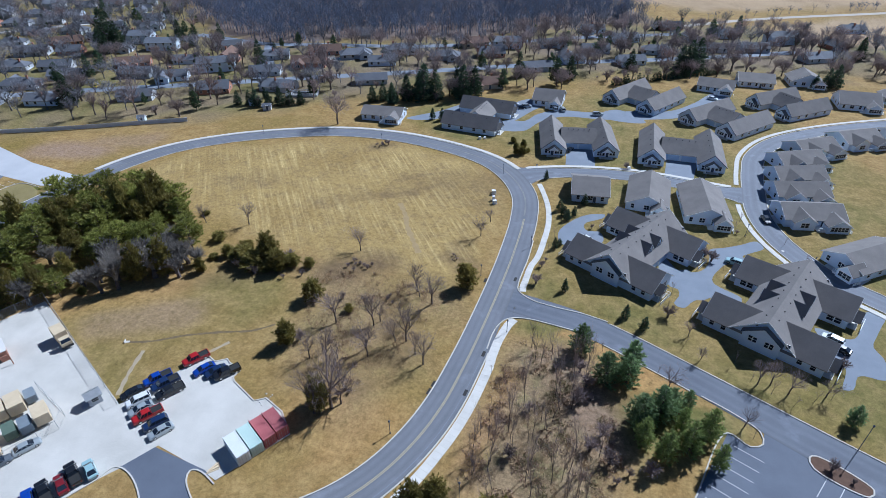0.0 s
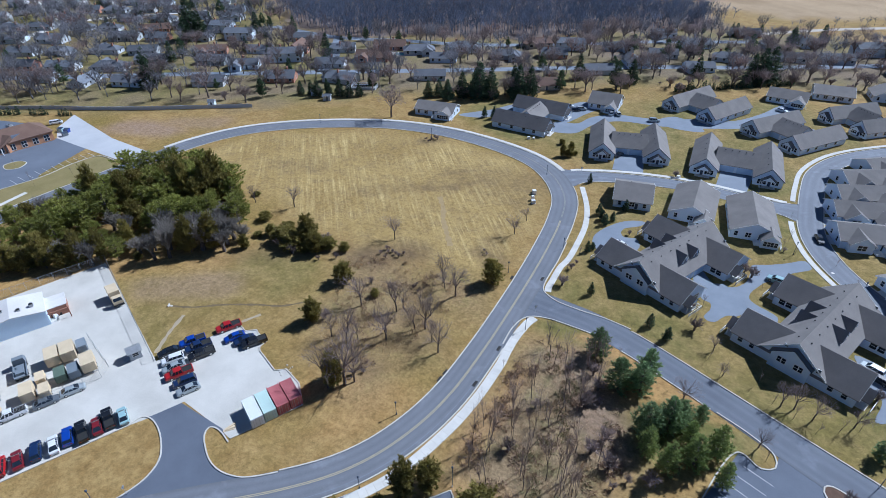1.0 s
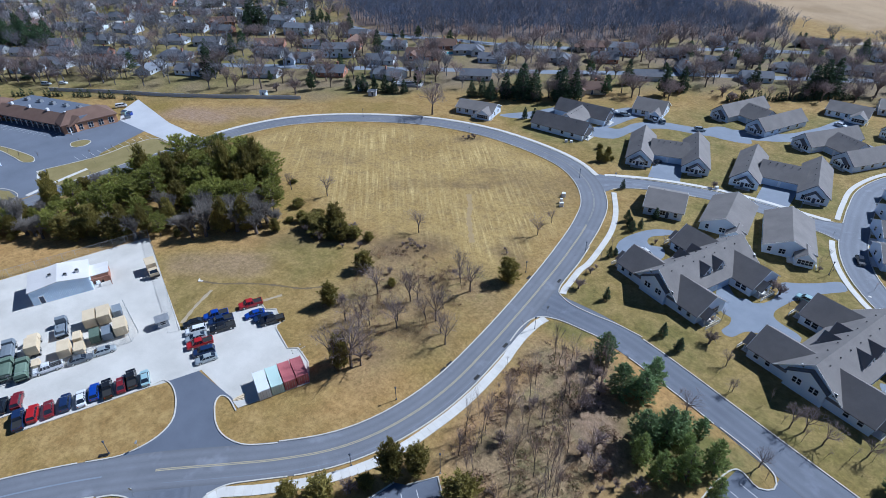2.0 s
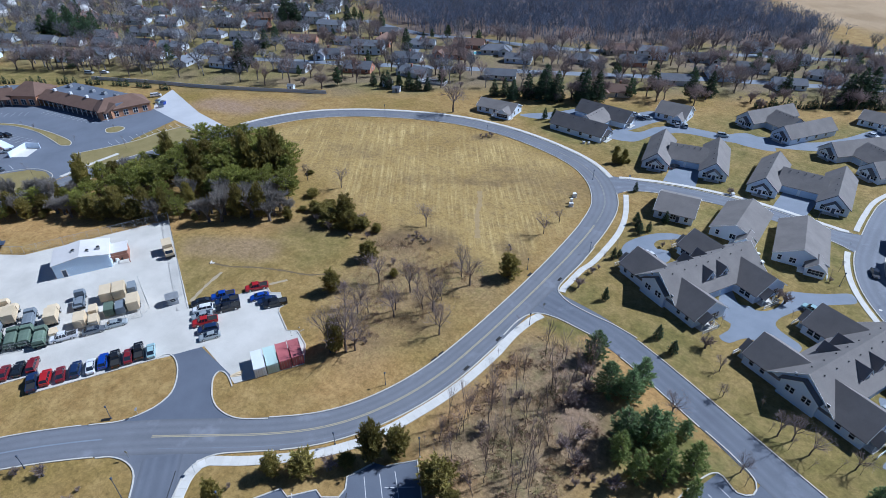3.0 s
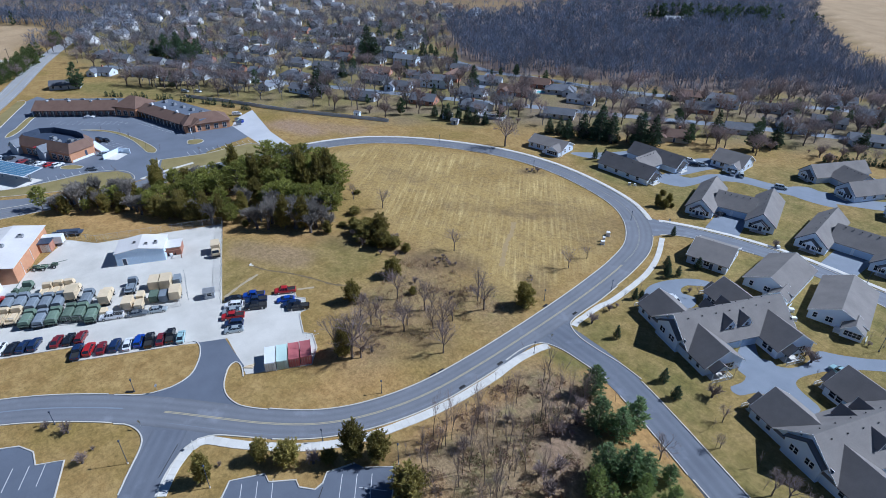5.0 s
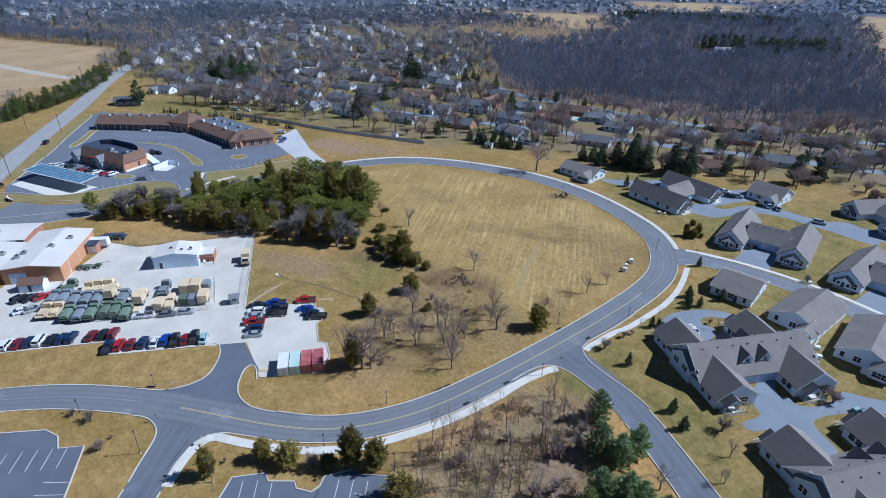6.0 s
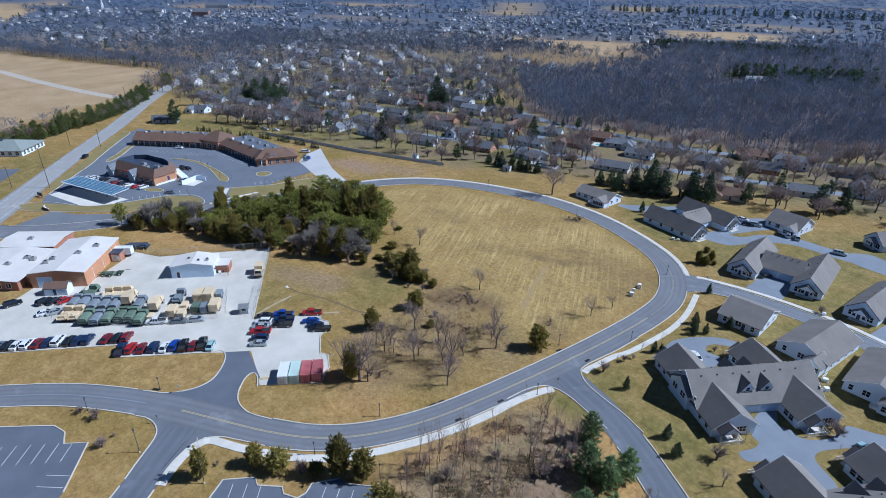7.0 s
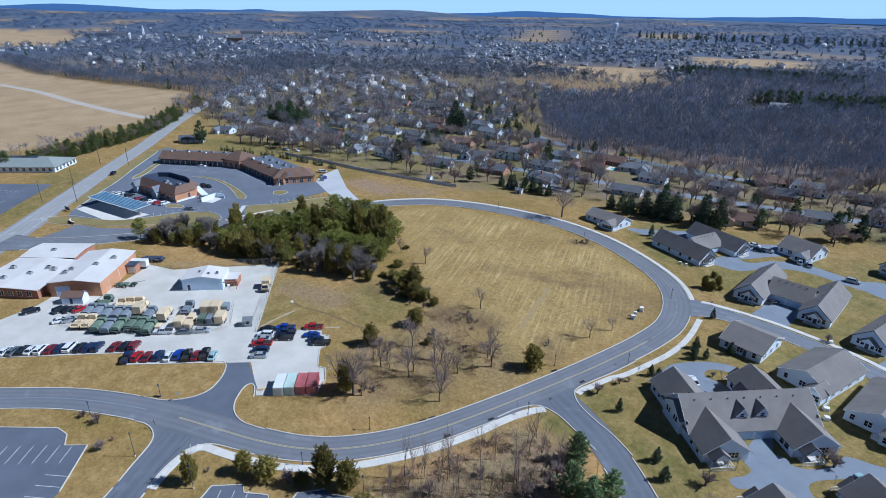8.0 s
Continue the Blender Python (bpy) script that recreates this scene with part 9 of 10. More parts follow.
hw = Shape().box(-6, 6, -4, 4, 0, 4.6).add([(-6, -4, 4.6), (-6, 4, 4.6), (-6, 0, 7.2), (6, -4, 4.6), (6, 4, 4.6), (6, 0, 7.2)], [(0, 1, 2), (3, 5, 4)])
hr = Shape().add([(-6.4, -4.5, 4.3), (6.4, -4.5, 4.3), (6.4, 0, 7.4), (-6.4, 0, 7.4), (6.4, 4.5, 4.3), (-6.4, 4.5, 4.3)], [(0, 1, 2, 3), (3, 2, 4, 5)])
town_spots = np.array(town_spots)
mid_spots = []
for i in range(-60, 60):
    for j in range(-16, 40):
        x, y = -300 + i * 24 * ex - j * 31 * ey + rs.uniform(-4, 4), 220 + i * 24 * ey + j * 31 * ex + rs.uniform(-4, 4)
        if x < -440 and rs.rand() < 0.5 and (away1(SUBURB, x, y)) < -8 and not any((x - a) ** 2 + (y - b) ** 2 < 300 for a, b in placed):
            mid_spots.append((x, y, 0, radians(30) + rs.choice((0, 1.57)), rs.uniform(0.9, 1.2), rs.uniform(0.8, 1.2)))
town_spots = np.vstack([town_spots, np.array(mid_spots)])
scatter_mesh("far_town_walls", [tri_arrays(hw)], town_spots, FAR_WALL, "far town of pale walled houses", "town")
scatter_mesh("far_town_roofs", [tri_arrays(hr)], town_spots, SHINGLE_DARK, "far town of dark roofs", "town")
garden = []
for _ in range(2600):
    x, y = rs.uniform(-1000, -400), rs.uniform(90, 560)
    if (away1(SUBURB, x, y)) < -3:
        garden.append((x, y, 0, rs.uniform(0, 6.28), rs.uniform(0.9, 1.5), rs.uniform(0.7, 1.1)))
GARDEN_FORMS = [tri_arrays(*bare_shapes(s, 12, l, f, 8, 3, 0.13, 8)) for s, l, f in ((211, 0.9, 0.2), (212, 0.5, 0.16), (213, 0.7, 0.24), (214, 1.1, 0.18))]
scatter_mesh("garden_trees", GARDEN_FORMS, garden_rest, GARDEN_TWIG, "many leafless garden trees between suburban houses", "trees")
scatter_mesh("far_garden_trees", WOOD_FORMS, garden, GARDEN_TWIG, "leafless garden trees between far houses", "woods")
con = conifer_shapes(301, 11, 3.2, 45, "cone", 0.03, 2.2)
evers = []
for _ in range(420):
    ang, dist = radians(rs.uniform(-10, 100)), rs.uniform(560, 2600)
    x, y = -50 - dist * math.cos(ang), 60 + dist * math.sin(ang)
    if not any(away1(p, x, y) < 0 for p in FAR_FARMS):
        evers.append((x, y, float(rise(x, y)), rs.uniform(0, 6.28), rs.uniform(0.7, 1.4), rs.uniform(0.8, 1.3)))
lodge_pines = []
for (ax, ay), (bx, by), count, deep, wide in (((-259.7, 642.7), (-223.3, 713.1), 62, 17, 1.35), ((-315.1, 628.7), (-295.2, 667.7), 20, 6, 1.1)):
    for _ in range(count):
        f = rs.rand()
        lodge_pines.append((ax + (bx - ax) * f + rs.normal(0, deep), ay + (by - ay) * f + rs.normal(0, deep), 0, rs.uniform(0, 6.28), wide, rs.uniform(1.2, 1.6)))
for _ in range(190):
    f = rs.rand()
    evers.append((-600 + 210 * f + rs.normal(0, 8), 850 + 130 * f + rs.normal(0, 26), 0, rs.uniform(0, 6.28), 1.2, 1.2))
scatter_mesh("wood_pines", [tri_arrays(*con)], lodge_pines, GARDEN_PINE, "green pines in a clearing of the wood", "woods")
scatter_mesh("far_conifers", [tri_arrays(*con)], evers, DEEP, "scattered dark conifers in the distance", "woods")
row = []
for i in range(60):
    f = i / 59
    x, y = -1500 + 900 * f, 1700 + 420 * f
    row.append((x + rs.normal(0, 8), y + rs.normal(0, 12), float(rise(x, y)), 0, 1.9, 2.1 + 0.5 * rs.rand()))
scatter_mesh("far_conifer_row", [tri_arrays(*con)], row, DEEP, "far row of tall dark conifers", "woods")

tower_w = thing("water_tower", "pale water tower standing over the far town", "water tower", at=pose(-1857, 1966, float(rise(-1857, 1966))))
part("tank", Shape().tube((0, 0, 22), (0, 0, 34), 9, 9, 14).tube((0, 0, 34), (0, 0, 38), 9, 3, 14), SIDING, tower_w)
part("stem", Shape().tube((0, 0, 0), (0, 0, 22), 4, 4, 10), SIDING, tower_w)
church = thing("church_spire", "far white church with a pointed spire", "church", at=pose(-1789, 94, float(rise(-1789, 94))))
part("tower", Shape().box(-3, 3, -3, 3, 0, 17), TRIM, church)
part("spire", Shape().tube((0, 0, 17), (0, 0, 34), 3.2, 0.2, 6), TRIM, church)
part("nave", Shape().prism([(-6, 3), (6, 3), (6, 24), (-6, 24)], 0, 9), FAR_WALL, church)
for x, y, w, d_, h, lab in ((-1840, 20, 90, 16, 9, "long pale hall in the far town"), (-1700, 200, 60, 16, 8, "long pale hall in the far town"), (-1560, 300, 40, 16, 11, "brick hall in the far town"), (-1950, 420, 70, 18, 9, "pale hall in the far town"), (-2000, 700, 60, 18, 10, "pale block in the far town")):
    b_ = thing("far_hall", lab, "building", "far halls", yawed(x, y, 62, float(rise(x, y))))
    block(b_, -w / 2, w / 2, -d_ / 2, d_ / 2, h, h + 4, "x", FAR_WALL if "pale" in lab else BRICK, SHINGLE_DARK, 0.5)
dome = thing("storage_dome", "far white storage dome in a field", "dome", at=pose(-943, 1921, float(rise(-943, 1921))))
part("shell", Shape().tube((0, 0, 0), (0, 0, 5), 11, 10, 12).tube((0, 0, 5), (0, 0, 10), 10, 3, 12), TRIM, dome)

# hills on the horizon, self-lit and coloured like haze
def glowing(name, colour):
    """A plain self-lit backdrop of distance or sky."""
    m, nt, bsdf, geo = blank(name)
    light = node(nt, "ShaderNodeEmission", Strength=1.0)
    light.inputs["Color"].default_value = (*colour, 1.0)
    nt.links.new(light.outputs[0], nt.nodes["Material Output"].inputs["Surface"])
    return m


HILL_GLOW = glowing("glowing_haze_hills", (0.075, 0.155, 0.340))
hills = Shape()
n = 160
for layer, (dist, lift, amp, ph) in enumerate(((4800, 62, 8, 0.0), (4850, 72, 20, 1.7))):
    v, f = [], []
    for i in range(n):
        a = radians(-30 + 160 * i / (n - 1))
        x, y = 30 - dist * math.cos(a), 10 + dist * math.sin(a)
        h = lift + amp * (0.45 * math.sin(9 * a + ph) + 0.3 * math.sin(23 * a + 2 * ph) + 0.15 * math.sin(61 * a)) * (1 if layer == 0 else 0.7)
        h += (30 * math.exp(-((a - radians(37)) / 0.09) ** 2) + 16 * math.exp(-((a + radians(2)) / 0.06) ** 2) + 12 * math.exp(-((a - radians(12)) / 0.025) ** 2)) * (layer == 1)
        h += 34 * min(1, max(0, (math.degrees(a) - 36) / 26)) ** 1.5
        v += [(x, y, -20), (x, y, h)]
        f += [(2 * i, 2 * i + 2, 2 * i + 3, 2 * i + 1)] if i < n - 1 else []
    hills.add(v, f)
structure("backdrop", hills, HILL_GLOW, "low self-lit hills in haze blue along the horizon", "backdrop")
# Added glowing sheet that brightens the low sky over the hills.
SKY_GLOW = glowing("glowing_horizon_sheet", (0.50, 0.69, 0.82))
far_sky = Shape()
_arc = [(30 - 4920 * math.cos(radians(-30 + 4 * i)), 10 + 4920 * math.sin(radians(-30 + 4 * i))) for i in range(41)]
far_sky.add([(x, y, -20) for x, y in _arc] + [(x, y, 420) for x, y in _arc], [(i, i + 1, 42 + i, 41 + i) for i in range(40)])
structure("backdrop_sky", far_sky, SKY_GLOW, "glowing pale blue sheet before the low sky", "sky")

# dense pines beside the highway
belt_forms = [tri_arrays(*pine_shapes(s, 12, 4.2, 10, 6, "pine", 0.06, 0.3, 1.5, 4, 0.4)) for s in (311, 312)]
pines = []
for x, y, _ in BELT_LINE:
    if math.hypot(x + 500, y - 70) > 26:
        for _ in range(2):
            k = rs.uniform(0.65, 1.05)
            pines.append((x + rs.uniform(-5, 4), y + rs.uniform(-4, 5), 0, rs.uniform(0, 6.28), k, k * rs.uniform(0.8, 1.1)))
scatter_mesh("pine_belt", belt_forms, pines, BELT_PINE, "dense green pine belt between the highway and a field", "trees")

# ---- lamps, boxes, fences and clutter ----
def lamp_post(x, y, h, yaw=0, label="dark slender lamp post beside the road"):
    t = thing("street_lamp", label, "lamp", "street lamps", yawed(x, y, yaw, 0.0))
    part("base", Shape().tube((0, 0, 0), (0, 0, 0.35), 0.16, 0.12, 8), CONCRETE if h > 5 else BARGE, t)
    part("pole", Shape().tube((0, 0, 0.3), (0, 0, h - 0.3), 0.07, 0.05, 8), BARGE, t)
    part("lantern", Shape().tube((0, 0, h - 0.35), (0, 0, h), 0.14, 0.2, 8).tube((0, 0, h), (0, 0, h + 0.18), 0.22, 0.03, 8), BARGE, t)


for x, y, h in ((-35.2, 58.0, 3.6), (-70.0, 17.2, 3.6), (-70.6, 2.4, 3.6), (-32.0, 41.6, 3.4), (-35.0, 111.8, 3.5), (-46.8, 172.0, 3.6), (-22.4, 93.2, 3.6), (-100, 181.6, 3.6), (-26.0, 130, 3.5), (31.0, 158, 4.2), (46.5, 146, 4.2), (-150, 172, 3.6), (19.5, 190.2, 4)):
    lamp_post(x, y, h)
for x, y, h in ((-51.0, 11.0, 6.3), (-18.1, 49.8, 5.6), (46.4, 85.7, 7.5), (-36.0, 20.8, 6)):
    lamp_post(x, y, h, label="tall dark lamp post beside a car park")


def stop_sign(x, y, yaw):
    t = thing("road_sign", "small road sign on a thin post", "sign", "road signs", yawed(x, y, yaw))
    part("post", Shape().tube((0, 0, 0), (0, 0, 2.3), 0.03, 0.03, 5), METAL_GREY, t)
    part("plate", Shape().prism([(0.36 * math.cos(a * math.pi / 4 + 0.39), 0.36 * math.sin(a * math.pi / 4 + 0.39)) for a in range(8)], 0, 0.02), METAL_GREY, t, at=pose(0, -0.04, 2.1, 90, 0, 0))


for x, y, yaw in ((-22.6, 99.8, 60), (-46.4, 21.6, 150), (-36.4, 178.8, 200), (-66.4, 21.0, 300), (29.6, 179, 70), (-58.2, 15.4, 30)):
    stop_sign(x, y, yaw)


def utility_box(x, y, w, d, h, yaw, label="pale green utility cabinet in the grass"):
    t = thing("utility_box", label, "utility box", "utility boxes", yawed(x, y, yaw))
    part("plinth", Shape().box(-w / 2 - .12, w / 2 + .12, -d / 2 - .12, d / 2 + .12, 0, 0.1), CONCRETE, t)
    part("cabinet", Shape().box(-w / 2, w / 2, -d / 2, d / 2, 0.1, h).box(-w / 2 - .03, w / 2 + .03, -d / 2 - .03, d / 2 + .03, h, h + 0.06), TRIM, t)


for x, y, w, d, h in ((-43.2, 150.2, 1.2, 0.9, 1.2), (-44.2, 152.2, 0.8, 0.8, 1.5), (-45.4, 156.4, 1.2, 0.9, 1.3), (-46.0, 157.4, 0.7, 0.7, 0.9), (10.6, 159.0, 1.2, 1.0, 0.8), (12.6, 155.4, 1.1, 1.0, 0.9), (13.6, 149.8, 1.2, 0.8, 0.5), (-5.6, 191.6, 1.0, 0.8, 0.9), (-64.6, 198.6, 1.0, 0.8, 0.9), (-62.8, 199.6, 0.8, 0.8, 0.7)):
    utility_box(x, y, w, d, h, 40)

# kerbside grit and timber by the containers
pile = thing("timber_pile", "small pile of pale timber and pallets", "timber pile", at=yawed(-61.6, 39.4, 50))
for i in range(5):
    part("plank", Shape().box(-1.1, 1.1, -0.12, 0.12, 0, 0.12), TAN_PAINT, pile, at=pose(0.1 * i, -0.5 + 0.26 * i, 0.02 + 0.11 * (i % 2), 0, 0, 7 * i))
stones = thing("rubble_heap", "heap of pale broken stone beside the yard kerb", "rubble", at=pose(-62.0, 56.4, 0))
rr = random.Random(3)
STONE = Shape().hexa([(-.3, -.25, 0), (.3, -.2, 0), (.25, .3, 0), (-.28, .22, 0)], [(-.2, -.15, .3), (.18, -.16, .26), (.16, .18, .34), (-.15, .16, .28)]).mesh("stone", KERB)
for i in range(16):
    part("stone", STONE, KERB, stones, at=pose(rr.gauss(0, 0.9), rr.gauss(0, 0.9), -0.03, 0, 0, rr.uniform(0, 360)) @ Matrix.Scale(rr.uniform(0.25, 0.7), 4))


def mesh_fence(pts, label, h=2.4, gate=False):
    """Chain-link fence: posts, rails and wire."""
    t = thing("chain_link_fence", label, "fence", "depot fences")
    for (ax, ay), (bx, by) in zip(pts, pts[1:]):
        L = math.hypot(bx - ax, by - ay)
        yaw = math.degrees(math.atan2(by - ay, bx - ax))
        m = pose(ax, ay, 0, 0, 0, yaw)
        n = max(1, int(L / 3))
        for i in range(n + 1):
            part("post", FENCE_PIPE, METAL_GREY, t, at=m @ pose(L * i / n, 0, 0))
        rails = Shape().tube((0, 0, h), (L, 0, h), 0.03, 0.03, 4).tube((0, 0, 0.1), (L, 0, 0.1), 0.02, 0.02, 4)
        part("rail", rails, METAL_GREY, t, at=m)
        wire = Shape()
        k = int(L / 0.5)
        for i in range(k):
            x = L * i / k
            for s in (-1, 1):
                x2 = x + s * h * 0.5
                if 0 <= x2 <= L:
                    wire.add([(x - 0.012, 0, 0.1), (x + 0.012, 0, 0.1), (x2 + 0.012, 0, h), (x2 - 0.012, 0, h)], [(0, 1, 2, 3)])
        part("wire_mesh", wire, METAL_GREY, t, at=m)


FENCE_PIPE = Shape().tube((0, 0, 0), (0, 0, 2.5), 0.045, 0.045, 6).mesh("post", METAL_GREY)
mesh_fence([(-158, 18), (-147, 26.6), (-134.2, 62.2), (-89.8, 44.0)], "tall chain-link fence round the depot yard")
mesh_fence([(-124.5, -2.5), (-119, -5), (-108.4, 5.6), (-100.4, 19.3), (-95.3, 35.4), (-97.0, 38.0), (-108.4, 41.0)], "chain-link fence round the truck pound")

# poles and wires along the highway
POLES = [(-257, -22), (-249, -7.3), (-285.5, -10.5), (-326, 1.6), (-316, 16.5), (-378.5, 17), (-425, 33), (-467, 41.3), (-520, 62)]
for x, y in POLES:
    t = thing("utility_pole", "tall wooden utility pole beside the highway", "pole", "utility poles", yawed(x, y, 20))
    part("pole", Shape().tube((0, 0, 0), (0, 0, 10.5), 0.17, 0.11, 7), BARK, t)
    part("crossarm", Shape().box(-0.06, 0.06, -1.2, 1.2, 9.7, 9.85), BARK, t)
wire_line = [p for p in POLES if p[1] not in (-7.3, 16.5)]
for off in (-1.1, 1.1):
    w = Shape()
    for (ax, ay), (bx, by) in zip(wire_line, wire_line[1:]):
        for i in range(6):
            f0, f1 = i / 6, (i + 1) / 6
            z0, z1 = 9.9 - 3.2 * f0 * (1 - f0), 9.9 - 3.2 * f1 * (1 - f1)
            w.tube((ax + (bx - ax) * f0, ay + off + (by - ay) * f0, z0), (ax + (bx - ax) * f1, ay + off + (by - ay) * f1, z1), 0.02, 0.02, 3)
    tagged(part("overhead_wire", w, IRON), "thin overhead wire strung between utility poles", "wire", "overhead wires")

# semi-trailer and gear beside the depot hall
semi = thing("box_trailer", "pale box trailer parked beside the brick hall", "trailer", at=yawed(-153.6, 15.6, 62))
part("box", Shape().box(-3.6, 3.6, -1.2, 1.2, 1.0, 3.4), BOX_WHITE, semi)
part("chassis", Shape().box(-3.5, 3.5, -0.5, 0.5, 0.7, 1.0), IRON, semi)
for x in (-2.6, -1.6):
    for y in (-1.0, 1.0):
        part("wheel", Shape().tube((x, y - 0.15, 0.48), (x, y + 0.15, 0.48), 0.48, 0.48, 12), RUBBER, semi)
flat = thing("flatbed_trailer", "dark flatbed trailer with a low load", "trailer", at=yawed(-157.6, 20.6, 62))
part("bed", Shape().box(-4.5, 4.5, -1.2, 1.2, 1.0, 1.25).box(-3.0, 3.6, -1.0, 1.0, 1.25, 1.9), BARGE, flat)
for x in (-3.2, -2.2, 2.8):
    for y in (-1.0, 1.0):
        part("wheel", Shape().tube((x, y - 0.15, 0.5), (x, y + 0.15, 0.5), 0.5, 0.5, 12), RUBBER, flat)

# gear heaped under the shed's side roof
rr = random.Random(8)
for i, (x, y) in enumerate(((-123.4, 42.0), (-124.4, 41.4), (-124.6, 43.4), (-125.8, 41.6), (-123.6, 43.2))):
    g = thing("gear_bundle", "heaped machine parts and covered gear beside the shed", "gear", "gear by the shed", yawed(x, y, 37 * i))
    part("crate", Shape().hexa([(-.6, -.45, 0), (.6, -.45, 0), (.55, .45, 0), (-.6, .4, 0)], [(-.5, -.35, .9), (.45, -.4, 1.1), (.5, .35, .8), (-.45, .3, 1.0)]), (TRIM, IRON, BARGE, TRIM, IRON)[i], g)
    part("bar", Shape().tube((-0.9, 0.2, 0.15), (0.8, -0.3, 1.2), 0.06, 0.05, 5), IRON, g)

# worn earth tracks and tar seams
SAND = mat("worn_pale_soil", (0.34, 0.27, 0.17), (0.46, 0.38, 0.26), 0.5, 5.0, 0.95)
TRODDEN = mat("trodden_hay", (0.300, 0.212, 0.098), (0.430, 0.310, 0.150), 0.6, 4.0, 0.95)
SAND_DARK = mat("worn_brown_soil", (0.120, 0.086, 0.046), (0.215, 0.155, 0.080), 0.8, 5.0, 0.95)
def trail(name, pts, wide, material, label, category="path", z=0.02):
    """A worn strip over the ground, uneven in width."""
    line = spline(pts, 0.8)[:, :2]
    nn = normals(line)
    w = wide * (0.5 + 0.14 * np.sin(np.arange(len(line)) * 1.7) + 0.08 * np.sin(np.arange(len(line)) * 0.63))[:, None]
    return structure(name, strip(Shape(), line - nn * w, line + nn * w, 0.0, z), material, label, category)


trail("worn_path", [(-91.7, 45.8), (-94.7, 51.7), (-96.9, 57.6)], 0.85, SAND, "pale worn drainage swale in the lawn")
trail("worn_path", [(-82.7, 62.7), (-80.6, 66.9)], 0.7, SAND, "pale worn drainage swale in the lawn")
trail("worn_track", [(-72, 139.5), (-67, 133), (-63.7, 127.2), (-59, 121), (-54.7, 115.5)], 1.5, TRODDEN, "narrow worn track across the hay field", "path", 0.012)
trail("earth_ditch", [(-102.4, 58.4), (-97.7, 60.5), (-91.4, 65.1), (-84.2, 69.1), (-78.3, 71.9), (-74.4, 75.8)], 0.6, SAND_DARK, "shallow brown ditch across the lawn", "ditch", 0.015)
outfall = thing("drain_headwall", "small pale concrete drain headwall in the lawn", "headwall", at=yawed(-102.6, 58.4, 30))
part("apron", Shape().hexa([(-0.5, -0.4, 0), (0.5, -0.3, 0), (0.5, 0.3, 0), (-0.5, 0.4, 0)], [(-0.45, -0.35, 0.08), (0.45, -0.25, 0.05), (0.45, 0.25, 0.05), (-0.45, 0.35, 0.08)]), KERB, outfall)
part("wall", Shape().box(-0.6, -0.45, -0.5, 0.5, 0, 0.45), KERB, outfall)
for pts in ([(-30.4, 24), (-18, 38)], [(-23.0, 36.4), (-16.0, 28.6)], [(-49.5, 19.6), (-44.0, 14.4)]):
    a = np.array(pts, float)
    structure("tar_seam", strip(Shape(), a - 0.06, a + 0.06, 0.0, 0.0545), SEAL, "thin black tar seam in asphalt", "road marking")

# dry grass tufts and brush
tuft = Shape()
rr = random.Random(5)
for _ in range(9):
    a, s = rr.uniform(0, 6.28), rr.uniform(0.15, 0.5)
    x, y = rr.gauss(0, 0.22), rr.gauss(0, 0.22)
    tuft.add([(x - 0.05, y, 0), (x + 0.05, y, 0), (x + s * 0.5 * math.cos(a), y + s * 0.5 * math.sin(a), s)], [(0, 1, 2)])
TUFT = tri_arrays(tuft)
rows_ = []
for poly, n, big in ((THICKET, 4500, 0.75), (BRUSH, 4000, 0.7)):
    xs_ = [p[0] for p in poly]
    ys_ = [p[1] for p in poly]
    for _ in range(n):
        x, y = rs.uniform(min(xs_), max(xs_)), rs.uniform(min(ys_), max(ys_))
        if (away1(poly, x, y)) < -0.8 and rs.rand() < 0.55 + 0.45 * math.sin(x * 0.5 + 2 * math.sin(y * 0.3)):
            rows_.append((x, y, 0, rs.uniform(0, 6.28), big * rs.uniform(0.7, 1.5), big * rs.uniform(0.7, 1.6)))
scatter_mesh("dry_grass", [TUFT], rows_, STRAW, "tufts of dry straw-coloured grass and brush", "grass")
stem = Shape()
for _ in range(16):
    a, h = rr.uniform(0, 6.28), rr.uniform(0.8, 2.2)
    x, y = rr.gauss(0, 0.35), rr.gauss(0, 0.35)
    q = (x + 0.5 * h * math.cos(a) * rr.random(), y + 0.5 * h * math.sin(a) * rr.random(), h)
    stem.add([(x - 0.025, y, 0), (x + 0.025, y, 0), q], [(0, 1, 2)]).add([(x, y - 0.025, 0), (x, y + 0.025, 0), q], [(0, 1, 2)])
brush = []
for poly, n in ((THICKET, 50), (BRUSH, 170)):
    xs_ = [p[0] for p in poly]
    ys_ = [p[1] for p in poly]
    for _ in range(n):
        x, y = rs.uniform(min(xs_), max(xs_)), rs.uniform(min(ys_), max(ys_))
        if (away1(poly, x, y)) < -1.5:
            brush.append((x, y, 0, rs.uniform(0, 6.28), rs.uniform(0.7, 1.4), rs.uniform(0.6, 1.2)))
scatter_mesh("brushwood", [tri_arrays(stem)], brush, STRAW, "tangled leafless brushwood", "brush")


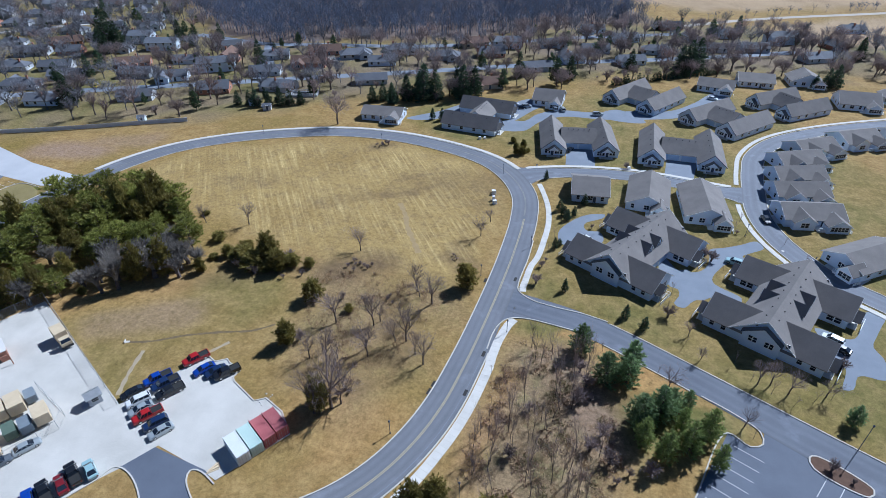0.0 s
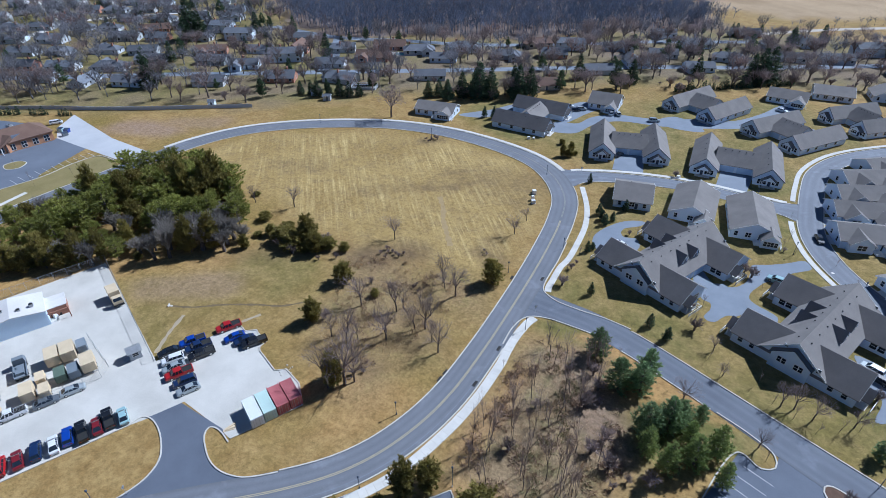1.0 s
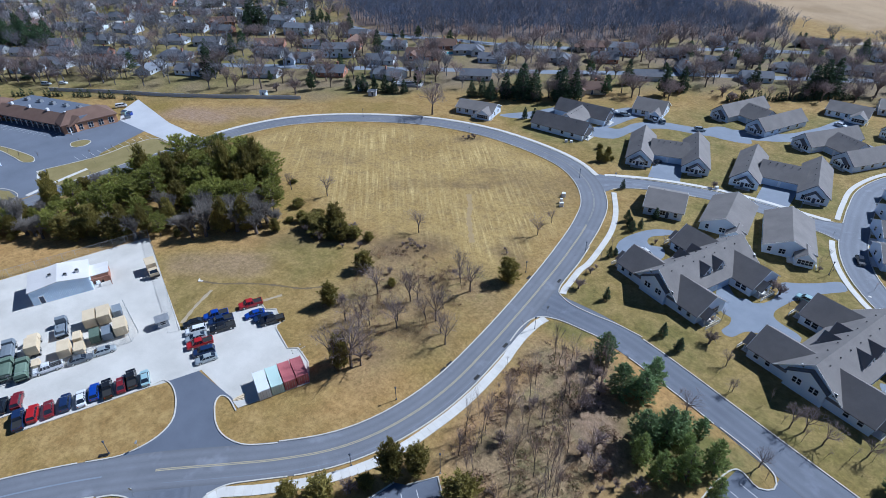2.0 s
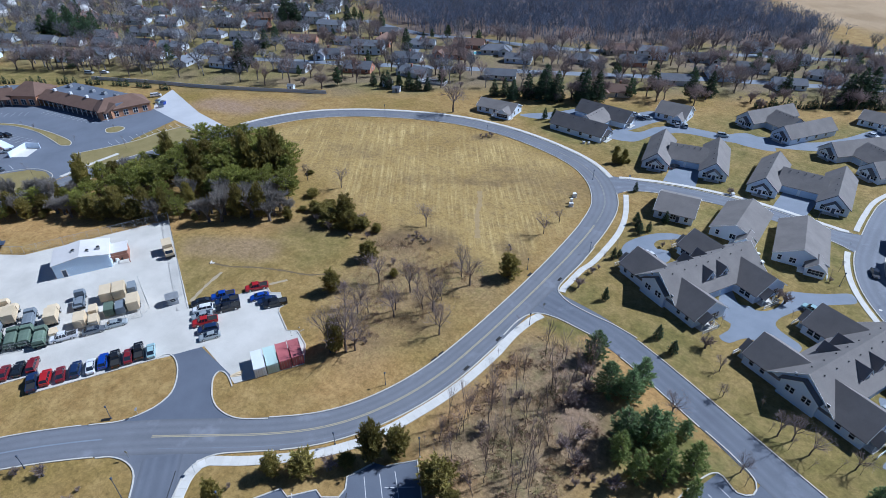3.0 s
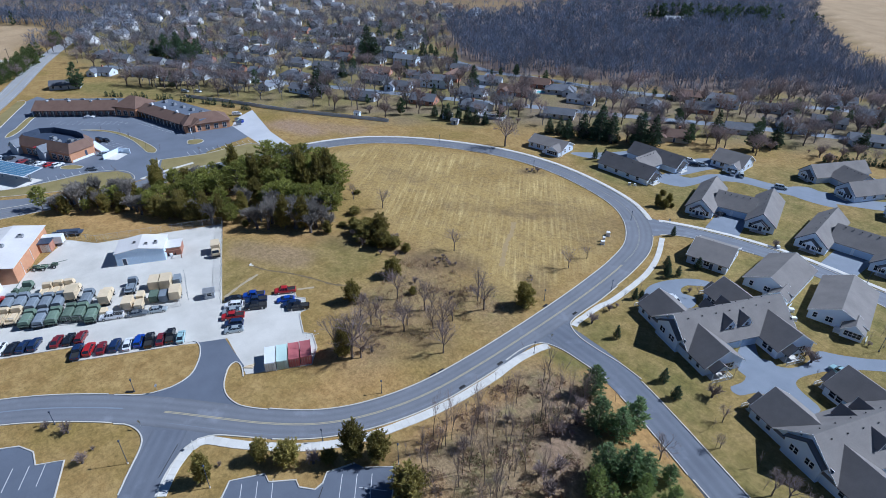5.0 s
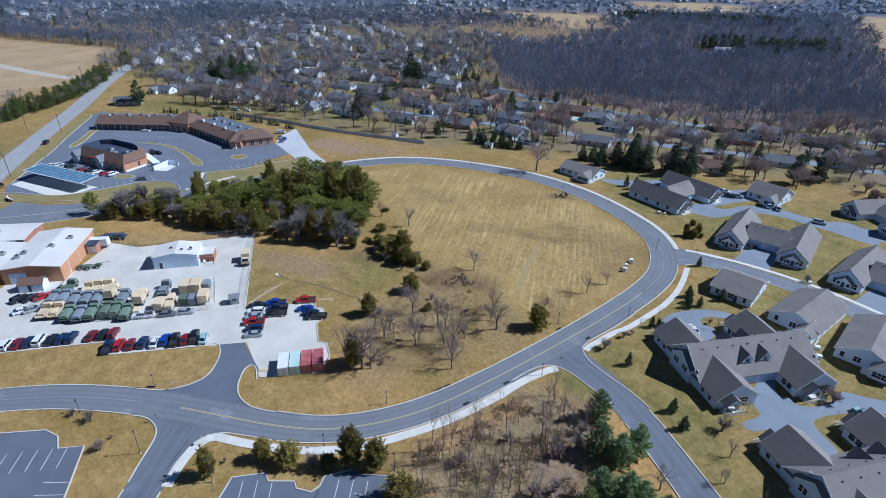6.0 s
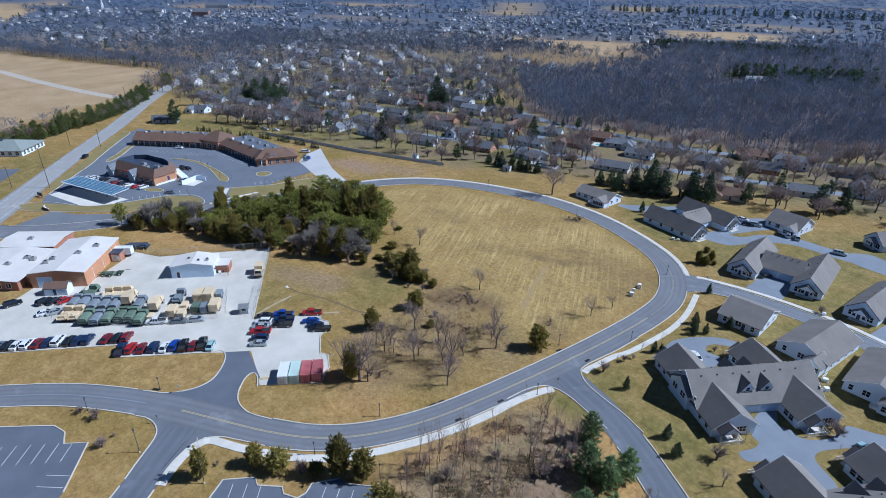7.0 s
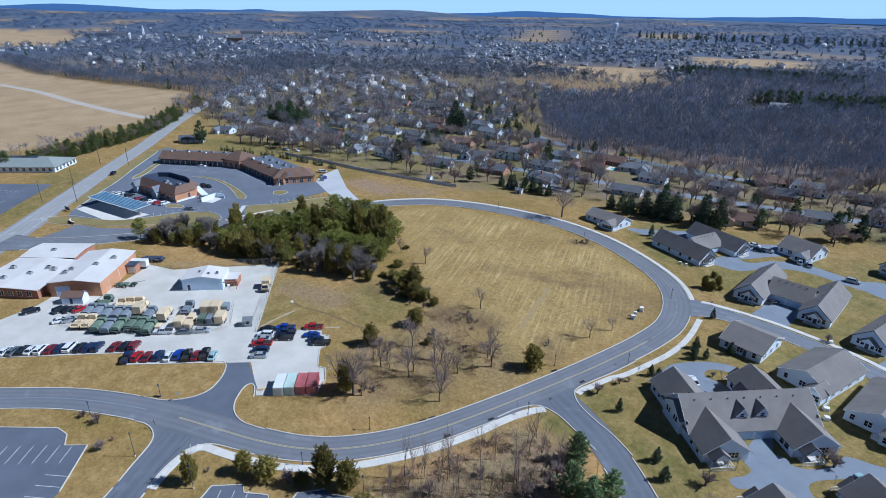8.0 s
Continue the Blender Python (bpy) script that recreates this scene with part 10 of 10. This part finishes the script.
def scrub_form(seed, n, r, long):
    """A low mound of short twigs and leaves."""
    rr = random.Random(seed)
    s = Shape()
    for _ in range(n):
        a, q = rr.uniform(0, 6.28), r * math.sqrt(rr.random())
        p = Vector((q * math.cos(a), q * math.sin(a), rr.uniform(0.05, 0.75) * (1.1 - q / r)))
        e = Vector((rr.gauss(0, .7), rr.gauss(0, .7), rr.uniform(0.2, 1.2))).normalized()
        w = e.orthogonal().normalized() * long * 0.16
        w.rotate(Matrix.Rotation(rr.uniform(0, 6.28), 3, e))
        s.add([p - w, p + w, p + e * long], [(0, 1, 2)])
    return tri_arrays(s)


SCRUB = mat("olive_scrub_leaves", (0.140, 0.128, 0.056), (0.260, 0.230, 0.110), 0.3, 3.0, 0.95, island=0.3, thin=0.2, tree=0.3)
BRAMBLE = mat("brown_bramble_stems", (0.200, 0.128, 0.080), (0.350, 0.240, 0.160), 0.3, 3.0, 0.95, island=0.3, thin=0.2, tree=0.35)
mounds, brambles = [], []
for _ in range(900):
    x, y = rs.uniform(-22, 8), rs.uniform(46, 95)
    d = away1(THICKET, x, y)
    if d < -1.0 and math.sin(x * 0.55 + 1.5 * math.sin(y * 0.21)) * math.sin(y * 0.33 + 0.8) > 0.05:
        (mounds if -15 < x < 3 and rs.rand() < 0.5 else brambles).append((x, y, 0, rs.uniform(0, 6.28), rs.uniform(0.5, 1.3), rs.uniform(0.5, 1.2)))
for _ in range(700):
    x, y = rs.uniform(-82, -38), rs.uniform(58, 104)
    if away1(BRUSH, x, y) < -1.5 and math.sin(x * 0.31 + 2 * math.sin(y * 0.17)) > 0.35:
        brambles.append((x, y, 0, rs.uniform(0, 6.28), rs.uniform(0.4, 0.9), rs.uniform(0.35, 0.8)))
scatter_mesh("low_scrub", [scrub_form(s, 26, 0.9, 0.5) for s in (401, 402)], mounds, SCRUB, "low olive-green scrub under thin trees", "scrub")
scatter_mesh("bramble_patches", [scrub_form(s, 24, 1.0, 0.6) for s in (403, 404)], brambles, BRAMBLE, "low brown bramble patches in dry grass", "brambles")
drop_unused(thin_tree, field_tree, street_tree, sapling, edge_tree, bare_shrub, white_pine, light_pine, grove_pine, cedar, spruce, yard_pine, young_fir, hedge_fir)
